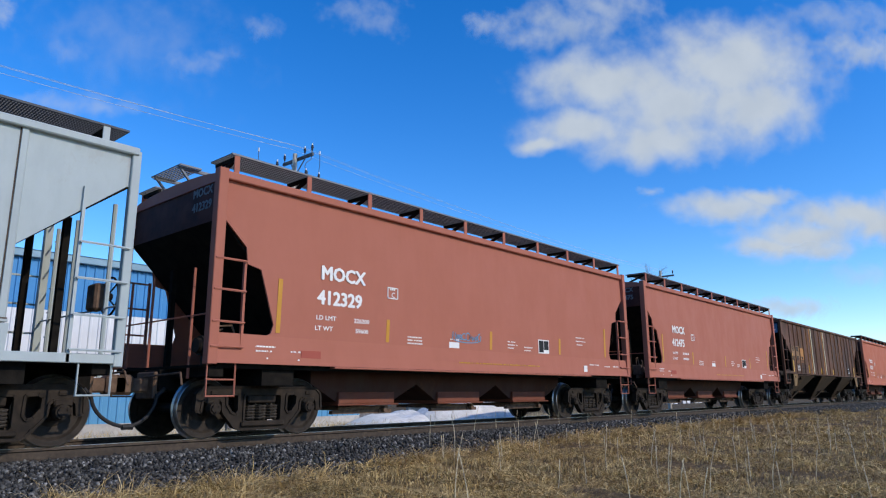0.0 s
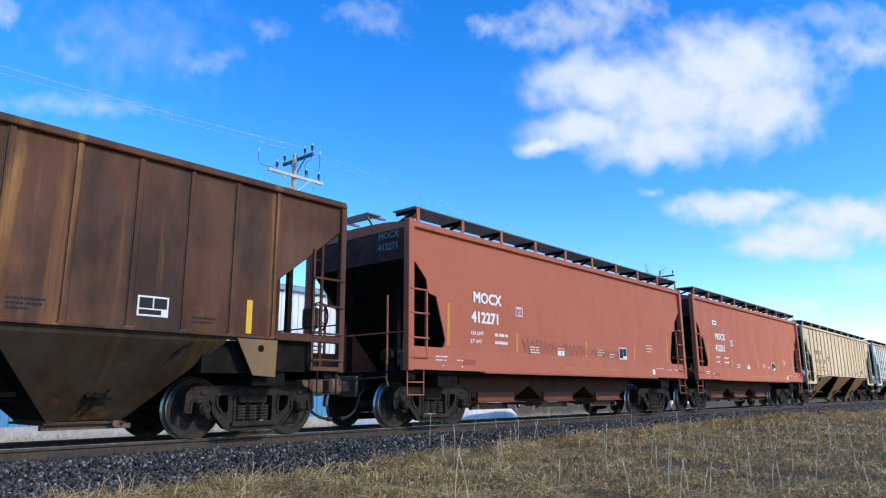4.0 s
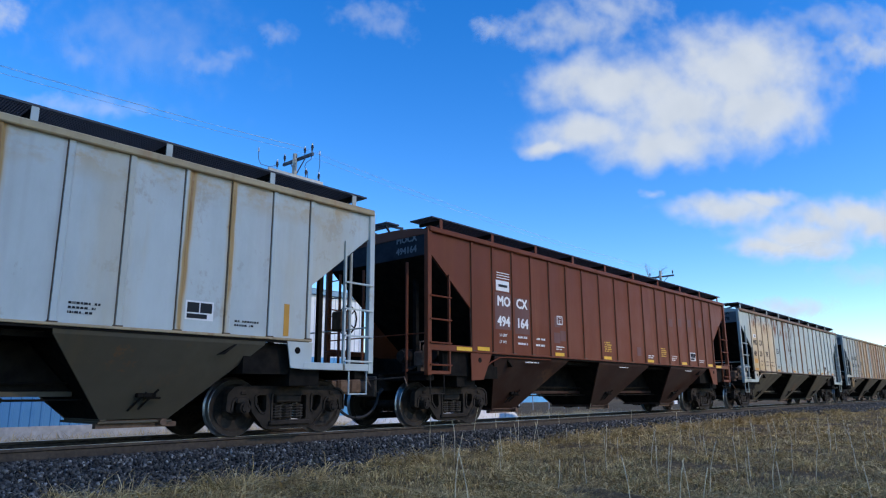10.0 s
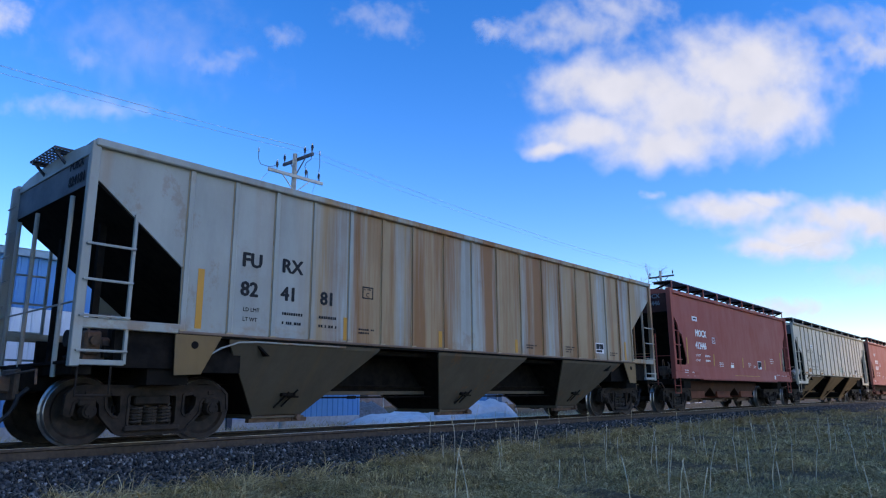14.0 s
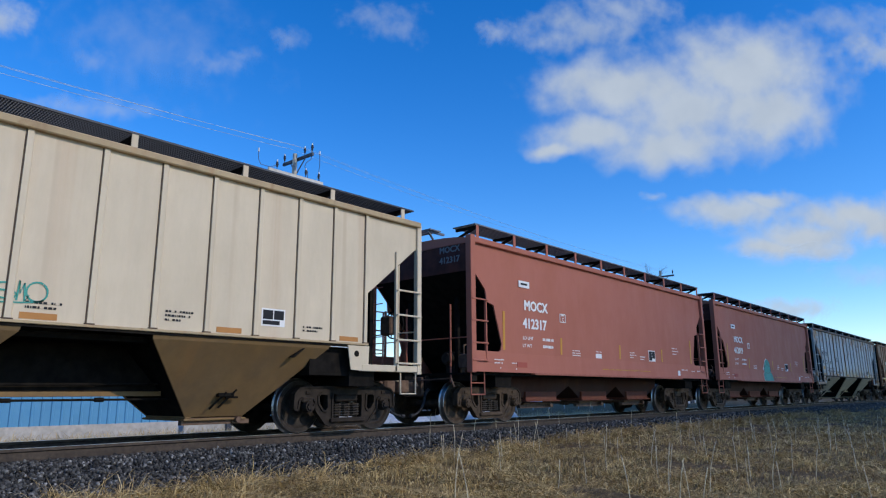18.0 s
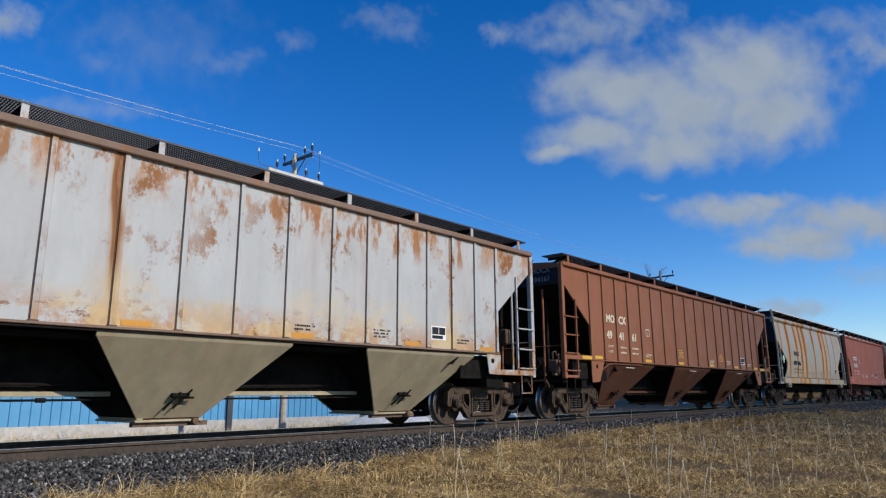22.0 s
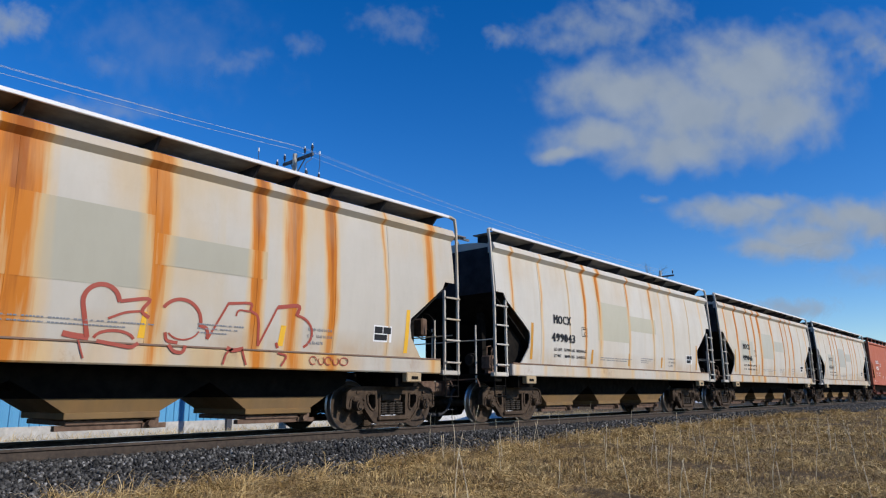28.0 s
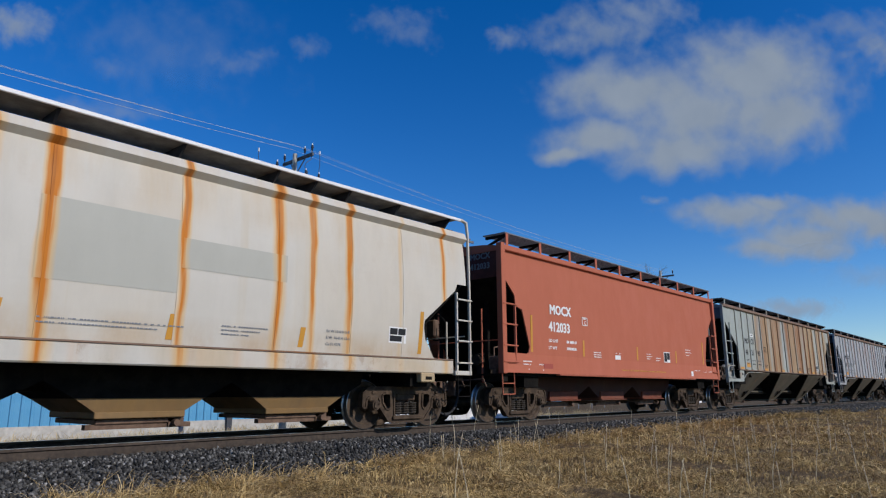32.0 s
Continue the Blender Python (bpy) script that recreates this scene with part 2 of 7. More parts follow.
RED = (0.415, 0.122, 0.066)
M = {
    "red": paint("red_paint", RED, 0.05, 0, 0.10, 0.05, 0.65),
    "faded_red": paint("faded_red_paint", (0.385, 0.132, 0.086), 0.05, 0, 0.10, 0.06, 0.65),
    "dark_red": paint("dark_red_paint", (0.35, 0.085, 0.060), 0.05, 0, 0.12, 0.06, 0.65),
    "tan": paint("tan_paint", (0.56, 0.43, 0.255), 0.15, 0.05, 0.22, 0.16, 0.55),
    "cream": paint("cream_paint", (0.61, 0.505, 0.355), 0.2, 0.05, 0.14, 0.16, 0.55),
    "grey": paint("pale_grey_paint", (0.485, 0.52, 0.49), 0.15, 0.3, 0.16, 0.14, 0.6, tints=TAN_RUST, runs=rib_runs(13, 0.5, 0.05), shift=(8, 0, 2), stains=((-7.2, 8.0, 1.4, 4.0, 0.5, (0.50, 0.42, 0.29), (0.8, 0.0, 0.10), 0.48, 0.62), (-3.5, 3.0, 2.4, 4.0, 0.85, (0.40, 0.23, 0.10), (1.3, 0.0, 0.15), 0.60, 0.68), (-8.3, 8.3, 3.6, 4.1, 0.7, (0.46, 0.33, 0.18), (1.4, 1.4, 2.0), 0.46, 0.58))),
    "blue_grey": paint("pale_blue_grey_paint", (0.40, 0.45, 0.445), 0.12, 0.1, 0.16, 0.12, 0.6),
    "grey_tan": paint("stained_grey_paint", (0.385, 0.425, 0.385), 0.2, 0.5, 0.25, 0.16, 0.55, tints=BROWN_RUST, runs=rib_runs(4, 0.35, 0.04), stains=((-7.1, -3.9, 1.4, 3.6, 1.0, (0.56, 0.42, 0.26), (0.5, 0.5, 0.5), 0.05, 0.4), (-7.1, -5.5, 1.4, 2.3, 0.7, (0.50, 0.30, 0.10), (1.2, 1.2, 0.6), 0.35, 0.7), (-7.1, -1.2, 3.2, 4.1, 1.0, (0.20, 0.080, 0.032), (2.6, 2.6, 1.3), 0.50, 0.58), (-1.85, -0.95, 1.7, 3.9, 1.0, (0.10, 0.040, 0.018), (4.5, 4.5, 2.6), 0.52, 0.58), (-7.0, 7.0, 1.4, 1.75, 0.9, (0.42, 0.21, 0.07), (1.6, 1.6, 3.0), 0.54, 0.62), (-8.3, 8.3, 1.6, 4.0, 0.7, (0.25, 0.11, 0.045), (5.0, 5.0, 3.0), 0.68, 0.73))),
    "grey_rust": paint("rust_streaked_grey_paint", (0.335, 0.355, 0.315), 0.3, 0.3, 0.25, 0.16, 0.55, (0.30, 0.14, 0.05), tints=BROWN_RUST, runs=rib_runs(9, 0.3, 0.05), shift=(5, 0, 3), stains=((-4.9, 8.6, 1.3, 4.2, 1.0, (0.36, 0.25, 0.14), (0.85, 0.0, 0.05), 0.42, 0.52), (-4.4, 8.6, 1.3, 4.2, 0.95, (0.27, 0.125, 0.05), (1.5, 0.0, 0.07), 0.45, 0.56), (-4.2, 3.0, 1.9, 4.2, 0.8, (0.14, 0.06, 0.025), (2.4, 0.0, 0.25), 0.66, 0.72), (-8.4, 8.4, 1.3, 1.62, 0.8, (0.30, 0.15, 0.06), (2.0, 2.0, 3.0), 0.48, 0.58))),
    "grey_spot": paint("rust_spotted_pale_paint", (0.42, 0.42, 0.395), 0.2, 1.0, 0.22, 0.16, 0.55, tints=BROWN_RUST, rims=True, runs=rib_runs(2, 0.3, 0.04), shift=(2, 0, 1), stains=((-8.3, -6.4, 1.9, 4.0, 1.0, (0.36, 0.155, 0.05), (1.6, 1.6, 1.0), 0.52, 0.58), (-6.4, 8.2, 3.3, 4.0, 0.9, (0.30, 0.13, 0.045), (2.4, 2.4, 0.8), 0.54, 0.60), (-4.6, 6.9, 1.4, 1.95, 0.6, (0.52, 0.37, 0.15), (1.6, 1.6, 2.2), 0.52, 0.60), (-4.6, 6.9, 1.4, 1.9, 0.9, (0.22, 0.10, 0.045), (4.2, 4.2, 6.0), 0.58, 0.63), (-1.6, 6.9, 1.4, 2.3, 0.55, (0.56, 0.42, 0.22), (0.9, 0.9, 0.9), 0.44, 0.60))),
    "mid_grey": paint("weathered_grey_paint", (0.33, 0.34, 0.34), 0.6, 0.4, 0.35, 0.16, 0.55),
    "brown": paint("brown_paint", (0.265, 0.097, 0.042), 0.12, 0.1, 0.16, 0.14, 0.5, (0.30, 0.12, 0.06)),
    "red_brown": paint("red_brown_paint", (0.155, 0.037, 0.013), 0.1, 0.05, 0.16, 0.12, 0.5, stains=((-8.4, 8.4, 1.4, 4.1, 0.45, (0.11, 0.030, 0.013), (0.6, 0.0, 0.22), 0.44, 0.62), (-8.4, 8.4, 1.4, 4.1, 0.4, (0.25, 0.085, 0.035), (2.1, 0.0, 0.12), 0.56, 0.68))),
    "rust": paint("rusted_brown_paint", (0.105, 0.036, 0.014), 0.25, 0.3, 0.5, 0.30, 0.62, (0.22, 0.085, 0.03), tints=((0.15, 0.058, 0.020), (0.27, 0.115, 0.036), (0.34, 0.17, 0.065)), runs=rib_runs(6, 0.6, 0.06), stains=((-8.5, 8.5, 1.3, 4.1, 0.85, (0.030, 0.015, 0.010), (0.8, 0.0, 0.28), 0.44, 0.60), (-8.5, 8.5, 1.3, 4.1, 0.75, (0.24, 0.10, 0.034), (1.9, 0.0, 0.10), 0.56, 0.66), (-8.4, -6.9, 2.6, 4.1, 0.6, (0.22, 0.10, 0.065), (0.5, 0.5, 0.5), 0.30, 0.6))),
    "edge_rust": paint("rust_bitten_edge_paint", (0.20, 0.13, 0.09), 0.3, 0.9, 0.4, 0.2, 0.7),
    "edge_tan": paint("rust_tinged_edge_paint", (0.44, 0.33, 0.19), 0.4, 0.5, 0.3, 0.2, 0.65),
    # grime, with some shade from under the car put into the red
    "red_under": paint("grimy_shaded_red_paint", (0.17, 0.050, 0.028), 0, 0.2, 0.45, 0.2, 0.7),
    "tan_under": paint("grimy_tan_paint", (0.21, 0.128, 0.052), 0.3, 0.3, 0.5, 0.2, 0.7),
    # rusty brown taken nearly to black, to put in the shade
    "shade_brown_under": paint("shaded_brown_under_paint", (0.033, 0.019, 0.007), 0.6, 0.4, 0.7, 0.2, 0.75, (0.22, 0.12, 0.04)),
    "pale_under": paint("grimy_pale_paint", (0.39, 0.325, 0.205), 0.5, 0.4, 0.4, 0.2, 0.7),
    # grime, darkened further for the shade under the sill
    "grey_under": paint("grimy_shaded_grey_paint", (0.098, 0.083, 0.058), 0.5, 0.5, 0.6, 0.2, 0.7, (0.22, 0.13, 0.05)),
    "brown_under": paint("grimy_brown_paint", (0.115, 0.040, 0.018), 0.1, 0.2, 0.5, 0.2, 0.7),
    # darker copy of the brown above, with shade put into it
    "dark_brown_under": paint("shaded_dark_brown_paint", (0.034, 0.012, 0.007), 0.1, 0.2, 0.5, 0.2, 0.7),
    # car red taken down to put the shade below the sill into it
    "bay_red": paint("shaded_red_bay_paint", (0.060, 0.020, 0.013), 0.1, 0.2, 0.5, 0.2, 0.7),
    "mauve_patch": paint("faded_mauve_overpaint", (0.15, 0.072, 0.062), 0, 0.1, 0.2, 0.2, 0.7),
    "walk_under": mottled("dusty_walkway_underside", (0.11, 0.104, 0.094), (0.22, 0.21, 0.19), 3, 0.85),
    # end sheets darker than the sides: their shade is put into the colour
    "end_red": mottled("shaded_red_end_sheet", (0.06, 0.02, 0.014), (0.13, 0.042, 0.028), 3, 0.8),
    "grey_end": mottled("shaded_grey_end_sheet", (0.095, 0.108, 0.115), (0.165, 0.18, 0.185), 2, 0.75),
    "dull_amber": plain("dull_amber_reflector", (0.52, 0.25, 0.03), 0.5),
    # rusty rib edge with the shade of the rib's flank put into it
    "rib_shade": mottled("shaded_rusty_rib_edge", (0.07, 0.048, 0.034), (0.16, 0.105, 0.068), 4, 0.85),
    "faint_letter": plain("faint_grey_lettering", (0.20, 0.21, 0.22), 0.7),
    # near-black ends; on ribbed cars their shade is put into it
    "dark_end": mottled("dark_end_sheet", (0.012, 0.013, 0.016), (0.032, 0.033, 0.038), 3, 0.8),
    "dark_grating": plain("dark_steel_grating", (0.05, 0.055, 0.065), 0.55, 0.3),
    "dull_orange": plain("dull_orange_panel", (0.44, 0.20, 0.06), 0.7),
    "faded_panel": paint("faded_tan_overpaint", (0.27, 0.155, 0.075), 0, 0.6, 0.4, 0.3, 0.7),
    "worn_panel": paint("worn_brown_overpaint", (0.19, 0.085, 0.038), 0, 0.6, 0.45, 0.3, 0.7),
    "worn_white": paint("worn_white_patch", (0.44, 0.42, 0.38), 0, 0.5, 0.4, 0.3, 0.7),
    "pale_blue": paint("faded_blue_label", (0.13, 0.27, 0.40), 0, 0.2, 0.3, 0.2, 0.7),
    # black also stands in for shade on slope sheets, bays and gap fills
    "under": mottled("underframe_and_shade_black", (0.008, 0.0075, 0.007), (0.02, 0.017, 0.014), 5, 0.9),
    # truck and wheel steel twice: darker for cars passing in shade, lighter for sunlit ones
    "truck": mottled("dark_cast_steel", (0.014, 0.010, 0.007), (0.038, 0.027, 0.019), 7, 0.8, 0.3, 0.004),
    "truck_lit": mottled("sunlit_dusted_cast_steel", (0.038, 0.025, 0.016), (0.095, 0.063, 0.039), 7, 0.8, 0.3, 0.004),
    "wheel_lit": mottled("sunlit_dusted_wheel_steel", (0.035, 0.024, 0.016), (0.095, 0.064, 0.041), 9, 0.7, 0.2, 0.003),
    "wheel": mottled("wheel_steel", (0.016, 0.012, 0.009), (0.042, 0.031, 0.023), 9, 0.7, 0.2, 0.003),
    "tread": plain("polished_tread", (0.36, 0.35, 0.33), 0.35, 0.9),
    "spring": plain("spring_steel", (0.055, 0.045, 0.036), 0.6),
    "rubber": plain("black_rubber", (0.025, 0.025, 0.027), 0.6),
    "coupler": mottled("rusty_coupler_steel", (0.10, 0.06, 0.04), (0.19, 0.12, 0.08), 9, 0.8, 0.3, 0.004),
    "grating": plain("galvanised_grating", (0.16, 0.17, 0.18), 0.55, 0.3),
    "letter_white": plain("white_lettering", (0.78, 0.76, 0.72), 0.55),
    "letter_cream": plain("cream_lettering", (0.74, 0.66, 0.46), 0.55),
    "letter_black": plain("dark_lettering", (0.022, 0.023, 0.025), 0.85),
    "yellow": plain("amber_reflector", (0.74, 0.41, 0.03), 0.4),
    "orange": plain("faded_orange_patch", (0.56, 0.26, 0.04), 0.55),
    "white_plain": plain("white_decal", (0.75, 0.73, 0.70), 0.5),
    "teal": plain("teal_spray_paint", (0.055, 0.30, 0.24), 0.6),
    "spray_red": plain("red_spray_paint", (0.33, 0.065, 0.04), 0.5),
    "spray_black": plain("black_spray_paint", (0.04, 0.03, 0.03), 0.5),
    "spray_blue": plain("blue_spray_paint", (0.10, 0.28, 0.42), 0.5),
    "rail": mottled("rusty_rail_steel", (0.040, 0.030, 0.023), (0.085, 0.062, 0.045), 12, 0.75, 0.2, 0.002),
    "rail_top": plain("polished_rail_head", (0.5, 0.49, 0.47), 0.28, 0.9),
    "valve": mottled("dusty_grey_valve_casting", (0.26, 0.25, 0.22), (0.44, 0.42, 0.37), 6, 0.75, 0.2, 0.003),
    "ballast_bed": mottled("ballast_bed", (0.024, 0.023, 0.022), (0.085, 0.082, 0.076), 26, 0.9, 0.8, 0.03),
    "earth": mottled("dry_grass_ground", (0.056, 0.036, 0.016), (0.20, 0.128, 0.053), 9, 0.95, 0.6, 0.03),
    "blue_metal": mottled("blue_cladding", (0.05, 0.24, 0.50), (0.06, 0.27, 0.55), 2, 0.45, 0.0),
    "blue_pale": mottled("pale_blue_cladding", (0.10, 0.33, 0.56), (0.13, 0.37, 0.60), 2, 0.45, 0.0),
    "white_metal": mottled("white_cladding", (0.74, 0.74, 0.72), (0.80, 0.80, 0.78), 2, 0.5, 0.0),
    "trim_blue": mottled("grey_blue_trim", (0.20, 0.33, 0.42), (0.26, 0.40, 0.48), 3, 0.5, 0.0),
    "concrete": mottled("concrete", (0.42, 0.40, 0.36), (0.60, 0.58, 0.53), 5, 0.9, 0.2, 0.005),
    "gravel": mottled("gravel_heap", (0.14, 0.125, 0.11), (0.30, 0.27, 0.24), 8, 0.95, 0.6, 0.04),
    "dark_wall": mottled("dark_grey_wall", (0.05, 0.055, 0.065), (0.09, 0.095, 0.11), 2, 0.7, 0.1, 0.01),
    "galv": plain("galvanised_steel", (0.42, 0.43, 0.44), 0.45, 0.6),
    "glass": plain("dark_window_glass", (0.02, 0.025, 0.03), 0.08),
    "van_paint": plain("slate_blue_car_paint", (0.10, 0.15, 0.22), 0.3),
    "green_paint": plain("grey_green_car_paint", (0.16, 0.20, 0.19), 0.3),
    "twig": plain("bare_twig", (0.19, 0.16, 0.13), 0.9),
    "snow": mottled("old_snow", (0.70, 0.67, 0.59), (0.86, 0.83, 0.75), 3, 0.7, 0.5, 0.05),
    "pole": mottled("weathered_pole_wood", (0.40, 0.35, 0.29), (0.58, 0.52, 0.44), 7, 0.9, 0.3, 0.004),
    "arm_dark": mottled("dark_crossarm", (0.07, 0.075, 0.085), (0.14, 0.145, 0.155), 6, 0.8, 0.2, 0.003),
    "arm_pale": mottled("pale_crossarm", (0.50, 0.46, 0.38), (0.68, 0.64, 0.55), 6, 0.85, 0.2, 0.003),
    "insulator": plain("dark_insulator", (0.03, 0.035, 0.05), 0.25),
    "wire": plain("bare_wire", (0.62, 0.62, 0.60), 0.5, 0.2),
}


# sheen taken off, so that the put-in shade stays black
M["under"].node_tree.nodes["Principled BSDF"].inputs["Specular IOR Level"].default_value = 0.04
BRACKETS = (-5.80, -4.62, -3.30, -2.48, -1.72, 0.05, 1.70, 2.40, 3.20, 4.50, 5.75)
# half width and strength of the rust run under each roof bracket, car by car
RUST_RUNS = {}
RUST_RUNS[17] = ((0.085, 0.7), (0.170, 0.95), (0.153, 1.0), (0.170, 1.0), (0.204, 1.05), (0.136, 1.0), (0.187, 1.0), (0.170, 1.05), (0.060, 0.9), (0.051, 0.8), (0.068, 0.4))
RUST_RUNS[19] = ((0.145, 1.0), (0.060, 0.8), (0.119, 0.8), (0.204, 1.1), (0.221, 1.05), (0.136, 0.85), (0.093, 1.05), (0.128, 0.95), (0.093, 1.0), (0.043, 0.5), (0.102, 0.7))
RUST_RUNS[20] = ((0.051, 0.55), (0.043, 0.5), (0.043, 0.35), (0.060, 0.75), (0.085, 0.65), (0.051, 0.6), (0.076, 0.45), (0.043, 0.45), (0.051, 0.5), (0.043, 0.3), (0.068, 0.35))
RUST_RUNS[21] = ((0.060, 0.65), (0.068, 0.9), (0.068, 0.9), (0.085, 0.75), (0.111, 0.85), (0.085, 0.65), (0.051, 0.9), (0.060, 0.9), (0.068, 0.85), (0.043, 0.4), (0.068, 0.5))
RUST_RUNS[22] = ((0.043, 0.4), (0.043, 0.35), (0.068, 0.85), (0.076, 0.6), (0.068, 0.9), (0.051, 0.85), (0.076, 0.75), (0.051, 0.8), (0.060, 0.75), (0.043, 0.3), (0.051, 0.6))
for k_, (base_, over_, patina) in {17: ((0.48, 0.43, 0.345), (0.44, 0.41, 0.31), 0.55), 19: ((0.49, 0.445, 0.37), (0.37, 0.345, 0.265), 0.5), 20: ((0.545, 0.505, 0.43), (0.445, 0.415, 0.315), 0.15), 21: ((0.535, 0.49, 0.41), (0.43, 0.41, 0.335), 0.2), 22: ((0.545, 0.505, 0.43), (0.41, 0.395, 0.335), 0.15)}.items():
    rr_ = tuple((x_, w_, s_) for x_, (w_, s_) in zip(BRACKETS, RUST_RUNS[k_]))
    M["white_%d" % k_] = paint("rust_streaked_white_paint", base_, 0, 0.04, 0.10, 0.10, 0.62, tan=patina, runs=rr_, shift=(k_ * 3.7, 0, k_ * 1.3), stains=((-6.6, 6.6, 1.2, 1.62, 0.5, (0.40, 0.25, 0.11), (0.9, 0.0, 0.5), 0.42, 0.62), (-6.6, 6.6, 3.3, 4.2, 0.35, (0.48, 0.33, 0.17), (1.1, 0.0, 0.2), 0.44, 0.64), (-6.6, 6.6, 1.3, 4.0, 0.35, (0.50, 0.40, 0.26), (2.3, 0.0, 0.10), 0.54, 0.68)))
    M["sill_%d" % k_] = paint("rust_stained_white_sill", tuple(c_ * 0.95 for c_ in base_), 0.5, 0.3, 0.2, 0.12, 0.62, (0.55, 0.25, 0.07), tan=0.4 + patina, runs=tuple((x_, w_ * 1.5, s_) for x_, w_, s_ in rr_), shift=(k_ * 3.7, 0, k_ * 1.3))
    M["patch_%d" % k_] = paint("rust_streaked_overpaint", over_, 0, 0.0, 0.06, 0.06, 0.62, runs=tuple((x_, w_, s_ * 0.8) for x_, w_, s_ in rr_), shift=(k_ * 3.7, 0, k_ * 1.3))


def island_mix(name, stops, rough, noise_scale=0.0):
    """Colour that changes from piece to piece of a joined mesh."""
    m, t, b = shader(name, rough)
    g = t.nodes.new("ShaderNodeNewGeometry")
    r = t.nodes.new("ShaderNodeValToRGB")
    while len(r.color_ramp.elements) < len(stops):
        r.color_ramp.elements.new(0.5)
    for e, (pos, col) in zip(r.color_ramp.elements, stops):
        e.position, e.color = pos, (*col, 1)
    t.links.new(g.outputs["Random Per Island"], r.inputs["Fac"])
    col = r.outputs[0]
    if noise_scale:
        col = mixed(t, times(t, fog(t, coords(t), noise_scale, 4), 0.5), col, (0.38, 0.235, 0.085))
        col = mixed(t, times(t, fog(t, coords(t), noise_scale * 3.1, 4), 0.3), col, (0.31, 0.215, 0.115))
    t.links.new(col, b.inputs["Base Color"])
    b.inputs["Specular IOR Level"].default_value = 0.2
    return m


M["stone"] = island_mix("crushed_ballast_stone", ((0.0, (0.015, 0.014, 0.013)), (0.45, (0.048, 0.045, 0.040)), (0.9, (0.110, 0.103, 0.092)), (1.0, (0.32, 0.30, 0.27))), 0.85)
M["blade"] = island_mix("dry_grass_blades", ((0.0, (0.072, 0.043, 0.017)), (0.35, (0.36, 0.238, 0.080)), (0.75, (0.66, 0.462, 0.172)), (1.0, (0.93, 0.71, 0.35))), 0.8, 0.5)
M["stalk"] = mottled("bleached_weed_stalk", (0.58, 0.46, 0.28), (0.84, 0.72, 0.50), 20, 0.8, 0.1, 0.001)
M["pale_blade"] = island_mix("pale_dry_grass", ((0.0, (0.42, 0.31, 0.15)), (0.5, (0.56, 0.43, 0.22)), (1.0, (0.68, 0.56, 0.34))), 0.8)

# ---- mesh helpers ----
def part(name, bm, material, parent=None, label="", smooth=False):
    """Links a bmesh as one mesh object under a thing or under a part."""
    me = bpy.data.meshes.new(name)
    bmesh.ops.recalc_face_normals(bm, faces=bm.faces)
    bm.to_mesh(me)
    bm.free()
    me.materials.append(M[material] if isinstance(material, str) else material)
    if smooth:
        me.shade_smooth()
    return put(name, me, parent, label)


def put(name, me, parent=None, label=""):
    ob = new(name, me)
    if parent:
        ob.parent = parent
    if label:
        ob["label"] = label
    return ob


def box(bm, x0, x1, y0, y1, z0, z1, bevel=0.0):
    r = bmesh.ops.create_cube(bm, size=1.0, matrix=Matrix.LocRotScale(((x0 + x1) / 2, (y0 + y1) / 2, (z0 + z1) / 2), None, (abs(x1 - x0), abs(y1 - y0), abs(z1 - z0))))
    if bevel:
        es = list({e for v in r["verts"] for e in v.link_edges})
        bmesh.ops.bevel(bm, geom=es, offset=bevel, segments=1, affect="EDGES")
    return bm


def bar(bm, a, b, r=0.015, n=6, r2=None):
    """A round bar from a to b."""
    a, b = Vector(a), Vector(b)
    d = b - a
    m = Matrix.Translation((a + b) / 2) @ d.to_track_quat("Z", "Y").to_matrix().to_4x4()
    bmesh.ops.create_cone(bm, cap_ends=True, segments=n, radius1=r, radius2=r if r2 is None else r2, depth=d.length, matrix=m)
    return bm


def flat_bar(bm, a, b, w, h, up=(0, 0, 1)):
    """A rectangular bar from a to b; w across, h along up."""
    a, b, up = Vector(a), Vector(b), Vector(up)
    d = (b - a).normalized()
    s = d.cross(up).normalized()
    u = s.cross(d).normalized()
    vs = [bm.verts.new(p + s * i * w / 2 + u * j * h / 2) for p in (a, b) for i, j in ((-1, -1), (1, -1), (1, 1), (-1, 1))]
    for q in ((0, 1, 2, 3), (7, 6, 5, 4), (0, 4, 5, 1), (1, 5, 6, 2), (2, 6, 7, 3), (3, 7, 4, 0)):
        bm.faces.new([vs[i] for i in q])
    return bm


def pipe(bm, pts, r=0.015, n=6):
    """One bent round bar through the points, with closed ends."""
    pts = [Vector(p) for p in pts]
    d0 = (pts[1] - pts[0]).normalized()
    u = d0.orthogonal().normalized()
    rings = []
    for k, p in enumerate(pts):
        a = (pts[k] - pts[k - 1]).normalized() if k else d0
        b = (pts[k + 1] - pts[k]).normalized() if k + 1 < len(pts) else a
        d = (a + b).normalized() if (a + b).length > 0.01 else a
        u = (u - d * u.dot(d)).normalized()
        v = d.cross(u)
        grow = 1.0 / max(0.6, a.dot(d))
        rings.append([bm.verts.new(p + (u * math.cos(2 * math.pi * i / n) + v * math.sin(2 * math.pi * i / n)) * r * grow) for i in range(n)])
    for a, b in zip(rings, rings[1:]):
        for i in range(n):
            bm.faces.new((a[i], a[(i + 1) % n], b[(i + 1) % n], b[i]))
    bm.faces.new(rings[0][::-1]), bm.faces.new(rings[-1])
    return bm


